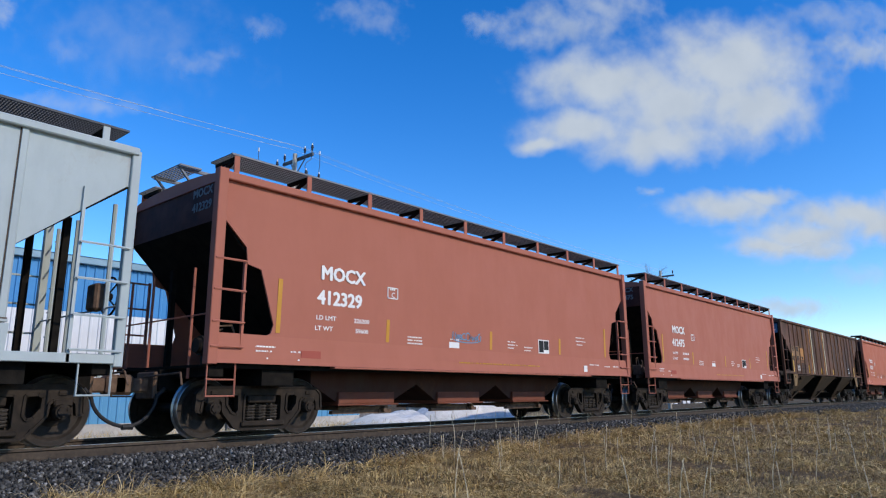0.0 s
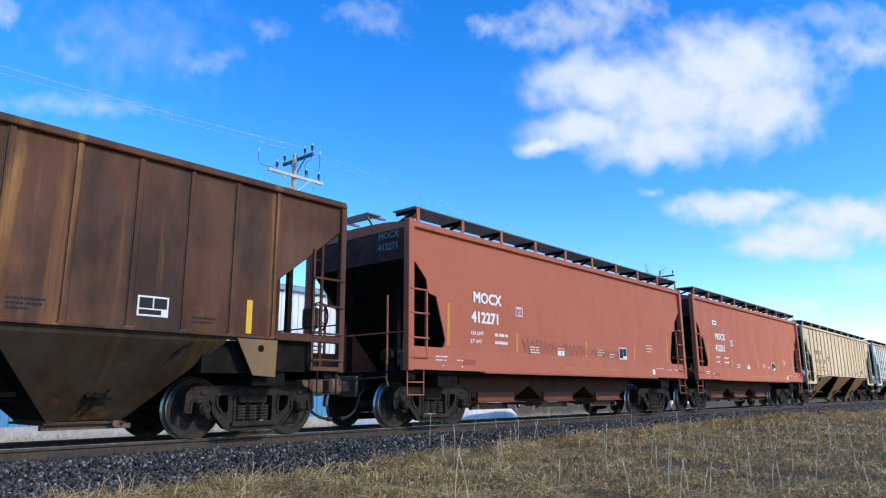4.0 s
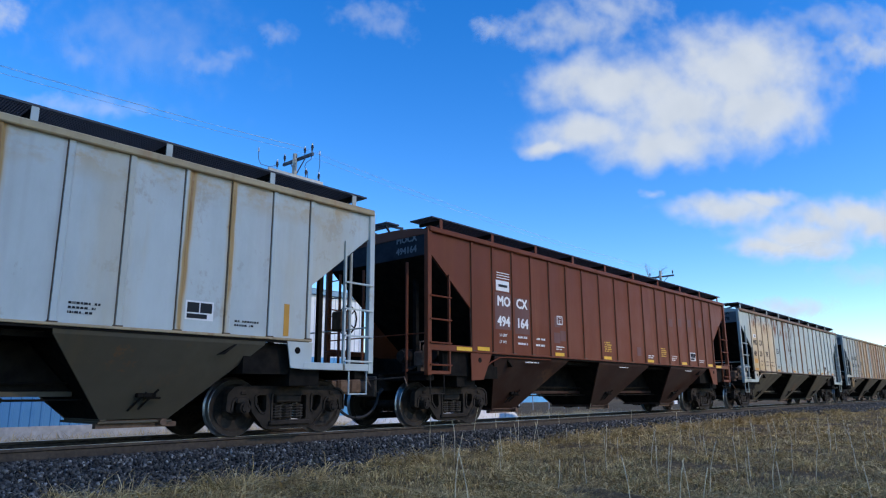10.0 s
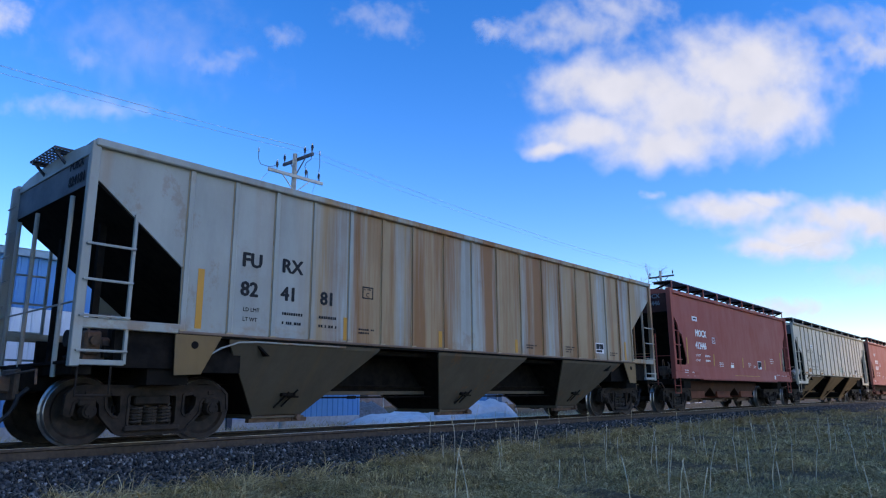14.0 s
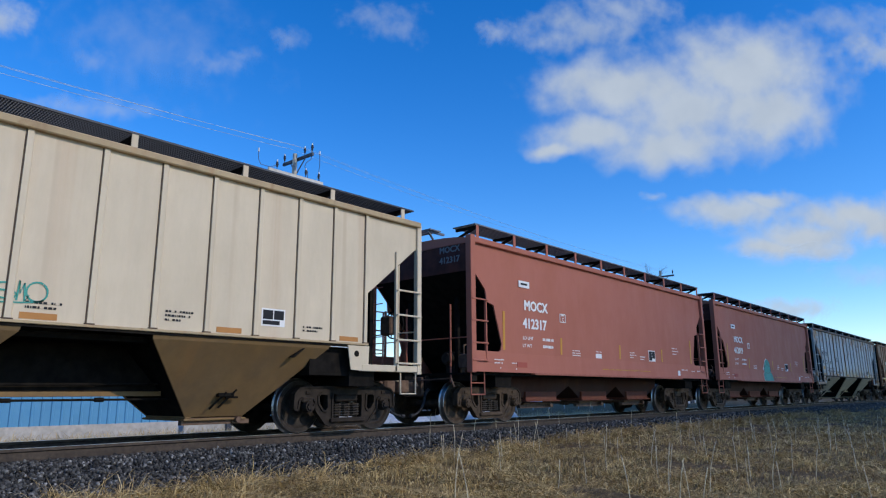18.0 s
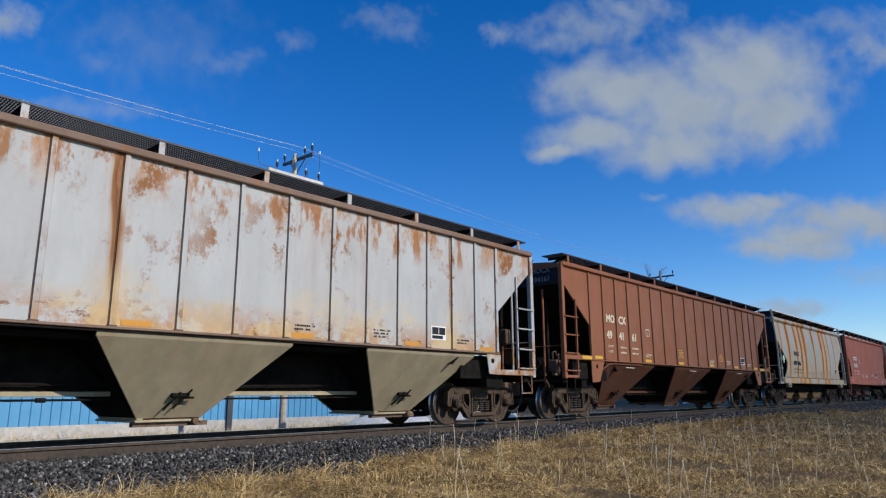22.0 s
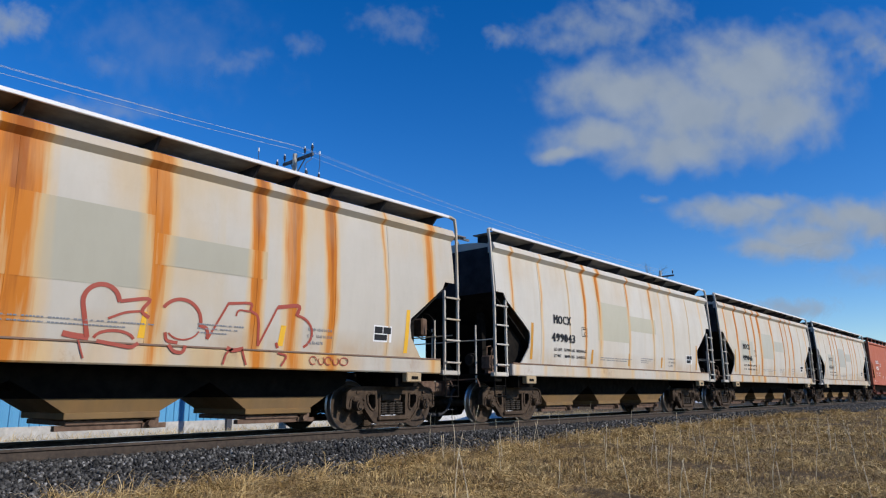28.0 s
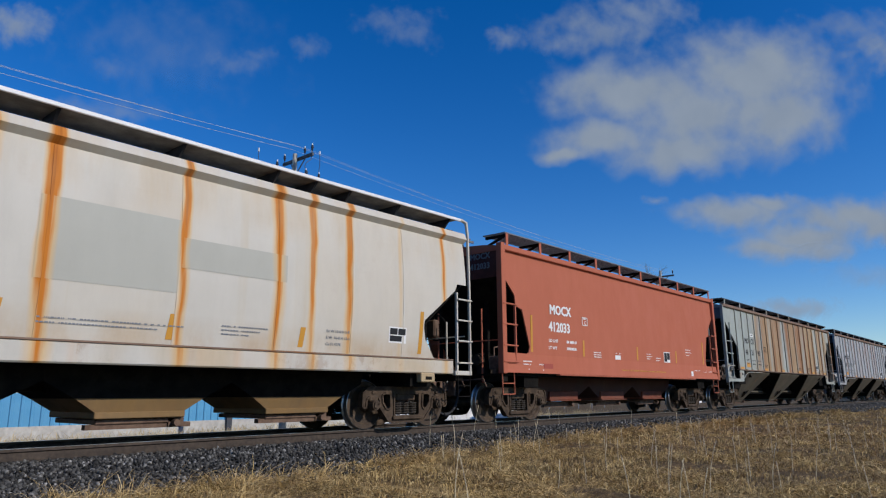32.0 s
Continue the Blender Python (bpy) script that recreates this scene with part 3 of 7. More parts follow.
def plate_xz(bm, pts, y0, y1):
    """A polygon in x and z, given a thickness along y."""
    f = bm.faces.new([bm.verts.new((x, y0, z)) for x, z in pts])
    ex = bmesh.ops.extrude_face_region(bm, geom=[f])
    for v in ex["geom"]:
        if isinstance(v, bmesh.types.BMVert):
            v.co.y = y1
    return bm


def sweep_x(bm, prof, x0, x1, closed=True):
    """A profile in y and z, swept from x0 to x1 with end caps."""
    a = [bm.verts.new((x0, y, z)) for y, z in prof]
    b = [bm.verts.new((x1, y, z)) for y, z in prof]
    n = len(prof)
    for i in range(n if closed else n - 1):
        j = (i + 1) % n
        bm.faces.new((a[i], a[j], b[j], b[i]))
    if closed:
        bm.faces.new(a[::-1])
        bm.faces.new(b)
    return bm


def frustum(bm, top, bottom):
    """Six-sided solid from (x0, x1, y0, y1, z) above to the same below."""
    def ring(q):
        x0, x1, y0, y1, z = q
        return [bm.verts.new(p) for p in ((x0, y0, z), (x1, y0, z), (x1, y1, z), (x0, y1, z))]
    a, b = ring(top), ring(bottom)
    bm.faces.new(a), bm.faces.new(b[::-1])
    for i in range(4):
        j = (i + 1) % 4
        bm.faces.new((a[i], b[i], b[j], a[j]))
    return bm


def side_sheet(pts, bulge, thick=0.03, levels=()):
    """A car side: a polygon in x and z with its own outline, bowed by bulge(z), on the side towards negative y."""
    bm = bmesh.new()
    bm.faces.new([bm.verts.new((x, 0, z)) for x, z in pts])
    for z in levels:
        bmesh.ops.bisect_plane(bm, geom=bm.verts[:] + bm.edges[:] + bm.faces[:], plane_co=(0, 0, z), plane_no=(0, 0, 1))
    ex = bmesh.ops.extrude_face_region(bm, geom=bm.faces[:])
    back = [v for v in ex["geom"] if isinstance(v, bmesh.types.BMVert)]
    for v in back:
        v.co.y = thick
    for v in bm.verts:
        v.co.y += bulge(v.co.z)
    return bm


def mirrored(bm):
    """The same mesh on the far side of the car."""
    for v in bm.verts:
        v.co.y = -v.co.y
    bmesh.ops.reverse_faces(bm, faces=bm.faces)
    return bm


TEXTS = {}
HEAVY = ((0, 0), (-0.045, 0.0), (0.045, 0.0), (-0.022, 0.0), (0.022, 0.0), (0, -0.03), (0, 0.03), (0.03, 0.02), (-0.03, 0.02), (0.03, -0.02), (-0.03, -0.02))
LIGHT = ((0, 0), (-0.02, 0.0), (0.02, 0.0), (0, 0.015), (0, -0.015))
FAT = ((0, 0), (-0.07, 0.0), (0.07, 0.0), (-0.035, 0.0), (0.035, 0.0), (-0.055, 0.01), (0.055, 0.01), (-0.055, -0.01), (0.055, -0.01))
SERIFS = {"M": ((0.05, 0), (0.95, 0), (0.05, 1), (0.95, 1)), "X": ((0.12, 0), (0.88, 0), (0.12, 1), (0.88, 1)), "4": ((0.72, 0),), "1": ((0.6, 0),)}


def glyphs(text):
    cu = bpy.data.curves.new("letters", "FONT")
    cu.body, cu.resolution_u = text, 2
    tmp = bpy.data.objects.new("letters", cu)
    me = bpy.data.meshes.new_from_object(tmp)
    bpy.data.objects.remove(tmp)
    return me


def struck(bm, thin, strokes, x=0.0):
    """Heavy strokes: the outline struck several times, a hair apart."""
    for k, (dx, dy) in enumerate(strokes):
        m = Matrix.Translation((x + dx, dy, 0.0004 * k))
        thin.transform(m)
        bm.from_mesh(thin)
        thin.transform(m.inverted())


def stencil(text, space):
    """Letters set one by one; round ones are split by a stencil bridge, straight ones get serifs."""
    bm = bmesh.new()
    x = 0.0
    for ch in text:
        if ch == " ":
            x += 0.3
            continue
        thin = glyphs(ch)
        xs = [v.co.x for v in thin.vertices]
        w = max(xs) - min(xs)
        one = bmesh.new()
        struck(one, thin, FAT, -min(xs))
        if ch in "OC0369825":
            for edge_ in (w * 0.5 - 0.03, w * 0.5 + 0.03):
                bmesh.ops.bisect_plane(one, geom=one.verts[:] + one.edges[:] + one.faces[:], plane_co=(edge_, 0, 0), plane_no=(1, 0, 0))
            gone = [f for f in one.faces if abs(f.calc_center_median().x - w * 0.5) < 0.03]
            bmesh.ops.delete(one, geom=gone, context="FACES")
        for sx, sy in SERIFS.get(ch, ()):
            box(one, w * sx - 0.13, w * sx + 0.13, sy * 0.69 - 0.02, sy * 0.69 + 0.035, -0.001, 0.001)
        for v in one.verts:
            v.co.x += x
        tmp = bpy.data.meshes.new("letters")
        one.to_mesh(tmp)
        one.free()
        bm.from_mesh(tmp)
        x += w + space
    return bm


def lettering(text, x, z, size, material, parent, y=-1.62, name="lettering", wide=1.0, facing=0.0, style="heavy", space=0.2):
    """Stencilled letters on a car side, read from the negative y side; z is the foot of the line."""
    if style == "heavy" and size < 0.12:
        style = "light"
    if (text, style) not in TEXTS:
        if style == "stencil":
            bm = stencil(text, space)
        else:
            bm = bmesh.new()
            struck(bm, glyphs(text), HEAVY if style == "heavy" else LIGHT)
        TEXTS[(text, style)] = bpy.data.meshes.new("letters")
        bm.to_mesh(TEXTS[(text, style)])
        bm.free()
    me = TEXTS[(text, style)].copy()
    me.name = name
    me.materials.clear()
    me.materials.append(M[material])
    rot = Matrix.Rotation(radians(facing), 4, "Z") @ Matrix.Rotation(radians(90), 4, "X")
    me.transform(Matrix.Translation((x, y, z)) @ rot @ Matrix.Diagonal((size * 1.34 * wide, size * 1.34, 1, 1)))
    return put(name, me, parent)


def text_line(x0, x1, z, h, material, parent, y, seed=0):
    """A line of small writing, as a row of word-long bars."""
    rng = random.Random(seed * 31 + int(x0 * 100) + int(z * 1000))
    x, top = x0, []
    while x < x1 - 0.03:
        w = min(x1 - x, rng.uniform(0.022, 0.045) if rng.random() < 0.8 else 0.012)
        gap = 0.012 if rng.random() < 0.82 else 0.05
        top += [(x, z + h), (x + w, z + h), (x + w + 0.001, z + 0.002), (x + w + gap - 0.001, z + 0.002)]
        x += w + gap
    top = top[:-2]
    bm = bmesh.new()
    vs = [(bm.verts.new((a, y, b)), bm.verts.new((a, y, z))) for a, b in top]
    for (a, b), (c, d) in zip(vs, vs[1:]):
        bm.faces.new((a, b, d, c))
    return part("stencil_line", bm, material, parent)


def decal(name, x0, x1, z0, z1, material, parent, y=-1.615, lean=0.0, label=""):
    """A painted patch or a plate, a few millimetres proud of the side."""
    bm = bmesh.new()
    plate_xz(bm, [(x0, z0), (x1, z0), (x1 + lean, z1), (x0 + lean, z1)], y, y + 0.008)
    return part(name, bm, material, parent, label)

# ---- ground, track and setting ----
def profile(y):
    """Height of the ground across the track."""
    pts = ((-400, -1.4), (-60, -1.1), (-14, -0.62), (-9, -0.50), (-5, -0.46), (-3.1, -0.40), (-2.9, -0.42), (-1.65, -0.19), (-0.84, -0.175), (0.84, -0.19), (1.75, -0.21), (3.2, -0.62), (6, -0.74), (60, -0.8), (400, -1.2), (3000, -2.0))
    for (a, za), (b, zb) in zip(pts, pts[1:]):
        if a <= y <= b:
            return za + (zb - za) * (y - a) / (b - a)
    return -2.0


def ground():
    xs = [-2500, -600, -200, -80, -40] + [-20 + 1.0 * i for i in range(101)] + [90, 105, 125, 150, 200, 300, 600, 2500]
    ys = [-2500, -600, -200, -60, -30, -20, -16] + [-14 + 0.5 * i for i in range(20)] + [-4, -3.5, -3.1, -2.9, -2.6, -2.3, -2.0, -1.65, -1.2, -0.84, 0, 0.84, 1.2, 1.75, 2.4, 3.2, 4, 5, 6, 8, 10, 12, 14, 17, 20, 25, 30, 40, 60, 120, 300, 800, 2500]
    verts = []
    for y in ys:
        for x in xs:
            z = profile(y)
            if -14 < y < -3.0 or 3.2 < y < 60:
                z += 0.10 * noise.noise((x * 0.5, y * 0.7, 1.3)) + 0.04 * noise.noise((x * 1.7, y * 1.9, 4.0))
            verts.append((x, y, z))
    w = len(xs)
    faces = [(j * w + i, j * w + i + 1, (j + 1) * w + i + 1, (j + 1) * w + i) for j in range(len(ys) - 1) for i in range(w - 1)]
    me = bpy.data.meshes.new("ground")
    me.from_pydata(verts, [], faces)
    me.materials.append(M["earth"])
    me.materials.append(M["ballast_bed"])
    for p in me.polygons:
        p.material_index = 1 if -2.95 < p.center.y < 3.0 else 0
    me.shade_smooth()
    return tagged(new("ground", me), "dry grassy ground with a grey ballast bed along the railway", "ground", kind="structure")


def rail_profile(s):
    """Half-true rail section with head, web and foot, at y = s."""
    h = [(0.036, 0.0), (0.038, -0.035), (0.010, -0.05), (0.009, -0.145), (0.07, -0.165), (0.07, -0.178)]
    return [(s + y, z) for y, z in h] + [(s - y, z) for y, z in reversed(h)]


def track():
    for s in (-0.753, 0.753):
        bm = sweep_x(bmesh.new(), rail_profile(s), -60, 300)
        rail = part("rail", bm, "rail")
        tagged(rail, "rusty steel rail with a polished head on wooden ties", "rail", "rails of the track", "structure")
        bm = box(bmesh.new(), -60, 300, s - 0.03, s + 0.03, 0.0005, 0.003)
        part("rail_head", bm, "rail_top", rail, "shiny worn running surface")


ground()
track()


def scattered(name, base_v, base_f, places, material, label, category):
    """One joined mesh of many small pieces: places holds (4 x 4 matrices) and each piece is jittered."""
    rng = np.random.default_rng(5)
    n, k = len(places), len(base_v)
    v = np.einsum("nij,kj->nki", places[:, :3, :3], base_v) * (1 + 0.28 * (rng.random((n, k, 1)) - 0.5)) + places[:, None, :3, 3]
    f = (np.array(base_f)[None] + (np.arange(n) * k)[:, None, None]).reshape(-1, len(base_f[0]))
    me = bpy.data.meshes.new(name)
    me.vertices.add(n * k)
    me.vertices.foreach_set("co", v.astype(np.float32).ravel())
    m = len(base_f[0])
    me.loops.add(f.size)
    me.loops.foreach_set("vertex_index", f.astype(np.int32).ravel())
    me.polygons.add(len(f))
    me.polygons.foreach_set("loop_start", np.arange(0, f.size, m, dtype=np.int32))
    me.update(calc_edges=True)
    me.materials.append(M[material])
    return tagged(new(name, me), label, category, kind="stuff")


def ballast():
    rng = np.random.default_rng(3)
    bm = bmesh.new()
    bmesh.ops.create_icosphere(bm, subdivisions=1, radius=1.0)
    bv = np.array([v.co[:] for v in bm.verts])
    bf = [[v.index for v in f.verts] for f in bm.faces]
    bm.free()
    n = 62000
    x = 1.0 + 59.0 * rng.random(n) ** 2.2
    y = -3.85 + 3.02 * rng.random(n)
    keep = (y > -3.45 + 0.85 * np.clip((x - 3.0) / 9.0, 0, 1) - 0.4 * rng.random(n)) & (np.abs(y) > 0.86)
    x, y = x[keep], y[keep]
    n = len(x)
    zs = np.array([profile(b) for b in y])
    r = (0.013 + 0.024 * rng.random(n) ** 2.0) * (1 + x / 45.0)
    ang = rng.random((n, 3)) * 6.283
    pl = np.zeros((n, 4, 4))
    for i in range(n):
        pl[i, :3, :3] = np.array(Euler(ang[i]).to_matrix()) * (r[i] * np.array((1.0, 0.8, 0.62)))
    pl[:, 0, 3], pl[:, 1, 3], pl[:, 2, 3] = x, y, zs + r * 0.25 + 0.018 * rng.random(n)
    scattered("ballast_stones", bv, bf, pl, "stone", "crushed grey ballast stones heaped beside the rail", "ballast")


def tussock(x, y):
    """How high the dead grass stands, in tufts."""
    a = noise.noise((x * 0.9, y * 1.1, 7.7))
    b = noise.noise((x * 2.6, y * 2.9, 2.2))
    return max(0.2, 0.8 + 1.1 * a + 0.6 * b)


def blades(name, spots, length, width, material, label, bend=0.9, seed=1, comb=0.8):
    """Thin curved blades of four joints that lie over in swirls; spots are x, y, z and factors for length and width."""
    rng = np.random.default_rng(seed)
    n = len(spots)
    p = spots[:, :3]
    L = length * (0.45 + 1.0 * rng.random(n)) * spots[:, 3]
    w = width * (0.5 + 0.9 * rng.random(n)) * spots[:, 4]
    swirl = np.array([noise.noise((x * 1.1, y * 1.3, 21.0)) for x, y in zip(spots[:, 0], spots[:, 1])])
    a = swirl * 7.0 + comb * rng.normal(size=n)
    lean = np.clip(bend * (0.55 + 0.6 * rng.random(n)), 0.0, 1.45)
    d = np.stack([np.cos(a), np.sin(a), np.zeros(n)], 1)
    s = np.stack([-np.sin(a + 0.5), np.cos(a + 0.5), 0.35 * rng.normal(size=n)], 1)
    up = np.array((0, 0, 1.0))
    rows, pos = [p], p
    curl = 0.25 + 0.5 * rng.random(n)
    yaw = 0.7 * rng.normal(size=n)
    for k in range(3):
        th = np.clip(lean * (0.62 + curl * k), 0.0, 1.95)
        dk = np.stack([np.cos(a + yaw * k / 2), np.sin(a + yaw * k / 2), np.zeros(n)], 1)
        pos = pos + (dk * np.sin(th)[:, None] + up * np.cos(th)[:, None]) * (L / 3)[:, None]
        pos[:, 2] = np.maximum(pos[:, 2], p[:, 2] + 0.03 + 0.03 * rng.random(n))
        rows.append(pos)
    hw = (s * w[:, None]) / 2
    v = np.stack([q for r_, k in zip(rows, (1.0, 0.95, 0.75, 0.25)) for q in (r_ - hw * k, r_ + hw * k)], 1)
    base = (np.arange(n) * 8)[:, None]
    f = np.stack([base + np.array((2 * k, 2 * k + 1, 2 * k + 3, 2 * k + 2)) for k in range(3)], 1).reshape(-1, 4)
    me = bpy.data.meshes.new(name)
    me.vertices.add(n * 8)
    me.vertices.foreach_set("co", v.astype(np.float32).ravel())
    me.loops.add(f.size)
    me.loops.foreach_set("vertex_index", f.astype(np.int32).ravel())
    me.polygons.add(len(f))
    me.polygons.foreach_set("loop_start", np.arange(0, f.size, 4, dtype=np.int32))
    me.update(calc_edges=True)
    me.materials.append(M[material])
    return tagged(new(name, me), label, "grass", kind="stuff")


def dead_grass():
    rng = np.random.default_rng(11)
    spots = []
    tries = 400000
    az = np.radians(4 + 66 * rng.random(tries))
    rad = 5.8 * (75 / 5.8) ** (rng.random(tries) ** 1.25)
    xs, ys = rad * np.cos(az), -10.71 + rad * np.sin(az)
    edge = rng.random(tries)
    for x, y, r, e in zip(xs, ys, rad, edge):
        fringe = -3.50 + 0.95 * min(1.0, max(0.0, (x - 3.0) / 9.0)) + 0.35 * noise.noise((x * 0.8, 0.0, 3.0)) + 0.12 * noise.noise((x * 3.1, 0.0, 5.0))
        if y < fringe or (y < fringe + 0.35 and e < 0.06):
            t = tussock(x, y)
            if e < 0.35 + 0.5 * t:
                lump = 0.17 * max(0.0, noise.noise((x * 1.2, y * 1.5, 9.0)) + 0.15)
                spots.append((x, y, profile(y) - 0.02 + lump * rng.random(), t, max(1.0, r / 11.0)))
    sp = np.array(spots)
    blades("dead_grass", sp, 0.165, 0.0062, "blade", "matted dead tan grass on the bank beside the track", 1.6, 2, 1.5)
    # tufts that hang over the edge of the ballast
    tuft = []
    for k in range(95):
        x = 2.5 + 36 * rng.random() ** 1.5
        y = -3.50 + 0.95 * min(1.0, max(0.0, (x - 3.0) / 9.0)) - 0.35 * rng.random()
        for j in range(190):
            tuft.append((x + 0.26 * rng.normal(), y + 0.14 * rng.normal(), profile(y) - 0.02, 0.9 + 0.6 * rng.random(), max(1.0, x / 11.0)))
    blades("grass_tufts", np.array(tuft), 0.28, 0.006, "blade", "drooping tufts of dead golden grass along the ballast edge", 1.4, 4, 0.9)


def weed_stalks():
    rng = random.Random(8)
    kinds = []
    for k in range(4):
        bm = bmesh.new()
        h = 0.36 + 0.08 * k
        rings = []
        for q, (u, r) in enumerate(((-0.08, 0.0058), (0.25, 0.0053), (0.5, 0.0047), (0.72, 0.0042), (0.78, 0.0065), (0.86, 0.0055), (0.9, 0.0065), (0.96, 0.0045), (1.0, 0.001))):
            o = Vector((0.03 * k * u * u, 0.012 * math.sin(3 * u + k), h * u))
            rings.append([bm.verts.new(o + Vector((r * math.cos(a * 1.5708 + q), r * math.sin(a * 1.5708 + q), 0))) for a in range(4)])
        for a, b in zip(rings, rings[1:]):
            for i in range(4):
                bm.faces.new((a[i], a[(i + 1) % 4], b[(i + 1) % 4], b[i]))
        me = bpy.data.meshes.new("weed_stalk")
        bm.to_mesh(me)
        bm.free()
        me.materials.append(M["stalk"])
        kinds.append(me)
    for k in range(105):
        r = 6.5 + 16 * rng.random() ** 1.2
        az = radians(9 + 34 * rng.random() ** 1.3)
        x, y = r * math.cos(az), -10.71 + r * math.sin(az)
        if k < 3:
            x, y = 11.2 + 0.12 * k, -2.6
        w = put("weed_stalk", kinds[k % 4])
        w.matrix_world = pose(x, y, profile(y), 5 * rng.uniform(-1, 1), 5 * rng.uniform(-1, 1), 360 * rng.random())
        tagged(w, "thin dry straw-coloured weed stalk standing in dead grass", "weed", "weed stalks in the grass")


ballast()
dead_grass()
weed_stalks()


# ---- railway cars ----
CACHE = {}


def piece(name, key, build, material, parent, label="", smooth=False):
    """A part whose mesh is shared by all cars of one kind and colour."""
    k = (key, material)
    if k not in CACHE:
        ob = part(name, build(), material, parent, label, smooth)
        CACHE[k] = ob.data
        return ob
    return put(name, CACHE[k], parent, label)


def lathe_y(bm, prof, n=28, mats=None):
    """A profile of (radius, y) turned round the y axis."""
    rings = []
    for r, y in prof:
        rings.append([bm.verts.new((r * math.cos(2 * math.pi * i / n), y, r * math.sin(2 * math.pi * i / n))) for i in range(n)])
    for k, (a, b) in enumerate(zip(rings, rings[1:])):
        for i in range(n):
            f = bm.faces.new((a[i], a[(i + 1) % n], b[(i + 1) % n], b[i]))
            if mats:
                f.material_index = mats[k]
    bm.faces.new(rings[0]), bm.faces.new(rings[-1][::-1])


def wheelset_mesh(steel):
    bm = bmesh.new()
    for s in (1, -1):
        prof = [(0.085, 0.90), (0.125, 0.88), (0.135, 0.80), (0.20, 0.765), (0.34, 0.775), (0.375, 0.815), (0.445, 0.82), (0.457, 0.81), (0.460, 0.725), (0.487, 0.705), (0.485, 0.69), (0.38, 0.685), (0.34, 0.73), (0.16, 0.72), (0.12, 0.66), (0.085, 0.65)]
        lathe_y(bm, [(r, s * y) for r, y in prof], 32, [0, 0, 0, 0, 0, 0, 1, 1, 1, 1, 0, 0, 0, 0, 0])
        for k in range(3):
            a = 2 * math.pi * k / 3
            bar(bm, (0.26 * math.cos(a), s * 0.765, 0.26 * math.sin(a)), (0.26 * math.cos(a), s * 0.775, 0.26 * math.sin(a)), 0.028, 8)
    bar(bm, (0, -0.7, 0), (0, 0.7, 0), 0.085, 14)
    me = bpy.data.meshes.new("wheelset")
    bmesh.ops.recalc_face_normals(bm, faces=bm.faces)
    bm.to_mesh(me)
    bm.free()
    me.materials.append(M[steel])
    me.materials.append(M["tread"])
    return me


WHEELSET = {"truck": wheelset_mesh("wheel"), "truck_lit": wheelset_mesh("wheel_lit")}
WHEELS = []


def side_frame_mesh():
    """Cast side frame: one plate with two triangular windows and the spring opening, with raised rims."""
    half = [(0.0, 0.775), (0.45, 0.785), (0.92, 0.785), (1.07, 0.755), (1.16, 0.67), (1.175, 0.42), (1.09, 0.40), (1.065, 0.56), (1.02, 0.60), (0.78, 0.60), (0.735, 0.55), (0.72, 0.40), (0.66, 0.33), (0.50, 0.155), (0.42, 0.125), (0.0, 0.125)]
    outer = half + [(-x, z) for x, z in reversed(half[1:-1])]
    win = [(0.455, 0.665), (0.60, 0.675), (0.665, 0.64), (0.655, 0.50), (0.565, 0.385), (0.49, 0.36), (0.445, 0.42)]
    springs = [(-0.33, 0.67), (0.33, 0.67), (0.35, 0.63), (0.35, 0.27), (0.32, 0.235), (-0.32, 0.235), (-0.35, 0.27), (-0.35, 0.63)]
    loops = [outer, win, [(-x, z) for x, z in win], springs]
    bm = bmesh.new()
    edges = []
    for loop in loops:
        vs = [bm.verts.new((x, -1.065, z)) for x, z in loop]
        edges += [bm.edges.new((a, b)) for a, b in zip(vs, vs[1:] + vs[:1])]
    bmesh.ops.triangle_fill(bm, edges=edges, use_beauty=True, use_dissolve=False)
    ex = bmesh.ops.extrude_face_region(bm, geom=bm.faces[:])
    for v in ex["geom"]:
        if isinstance(v, bmesh.types.BMVert):
            v.co.y = -0.94
    up = (0, 1, 0)
    for loop in loops[1:]:
        pts = [(x, z) for x, z in loop]
        for a, b in zip(pts, pts[1:] + pts[:1]):
            flat_bar(bm, (a[0], -1.072, a[1]), (b[0], -1.072, b[1]), 0.035, 0.03, up)
    for a, b in zip(outer, outer[1:] + outer[:1]):
        flat_bar(bm, (a[0], -1.068, a[1]), (b[0], -1.068, b[1]), 0.035, 0.035, up)
    for e in (1, -1):
        box(bm, e * 0.79, e * 1.02, -1.10, -0.92, 0.52, 0.62, 0.02)
        box(bm, e * 0.84, e * 0.94, -1.088, -1.06, 0.66, 0.72, 0.008)
        bar(bm, (e * 0.56, -1.09, 0.235), (e * 0.56, -1.05, 0.235), 0.022, 8)
    box(bm, -0.40, 0.40, -1.12, -0.90, 0.17, 0.245, 0.015)
    return bm


def spring_mesh(x):
    bm = bmesh.new()
    pts = [(x + 0.085 * math.cos(2 * math.pi * k / 8), -1.0 + 0.085 * math.sin(2 * math.pi * k / 8), 0.265 + 0.245 * k / 44) for k in range(45)]
    pipe(bm, pts, 0.016, 4)
    return bm


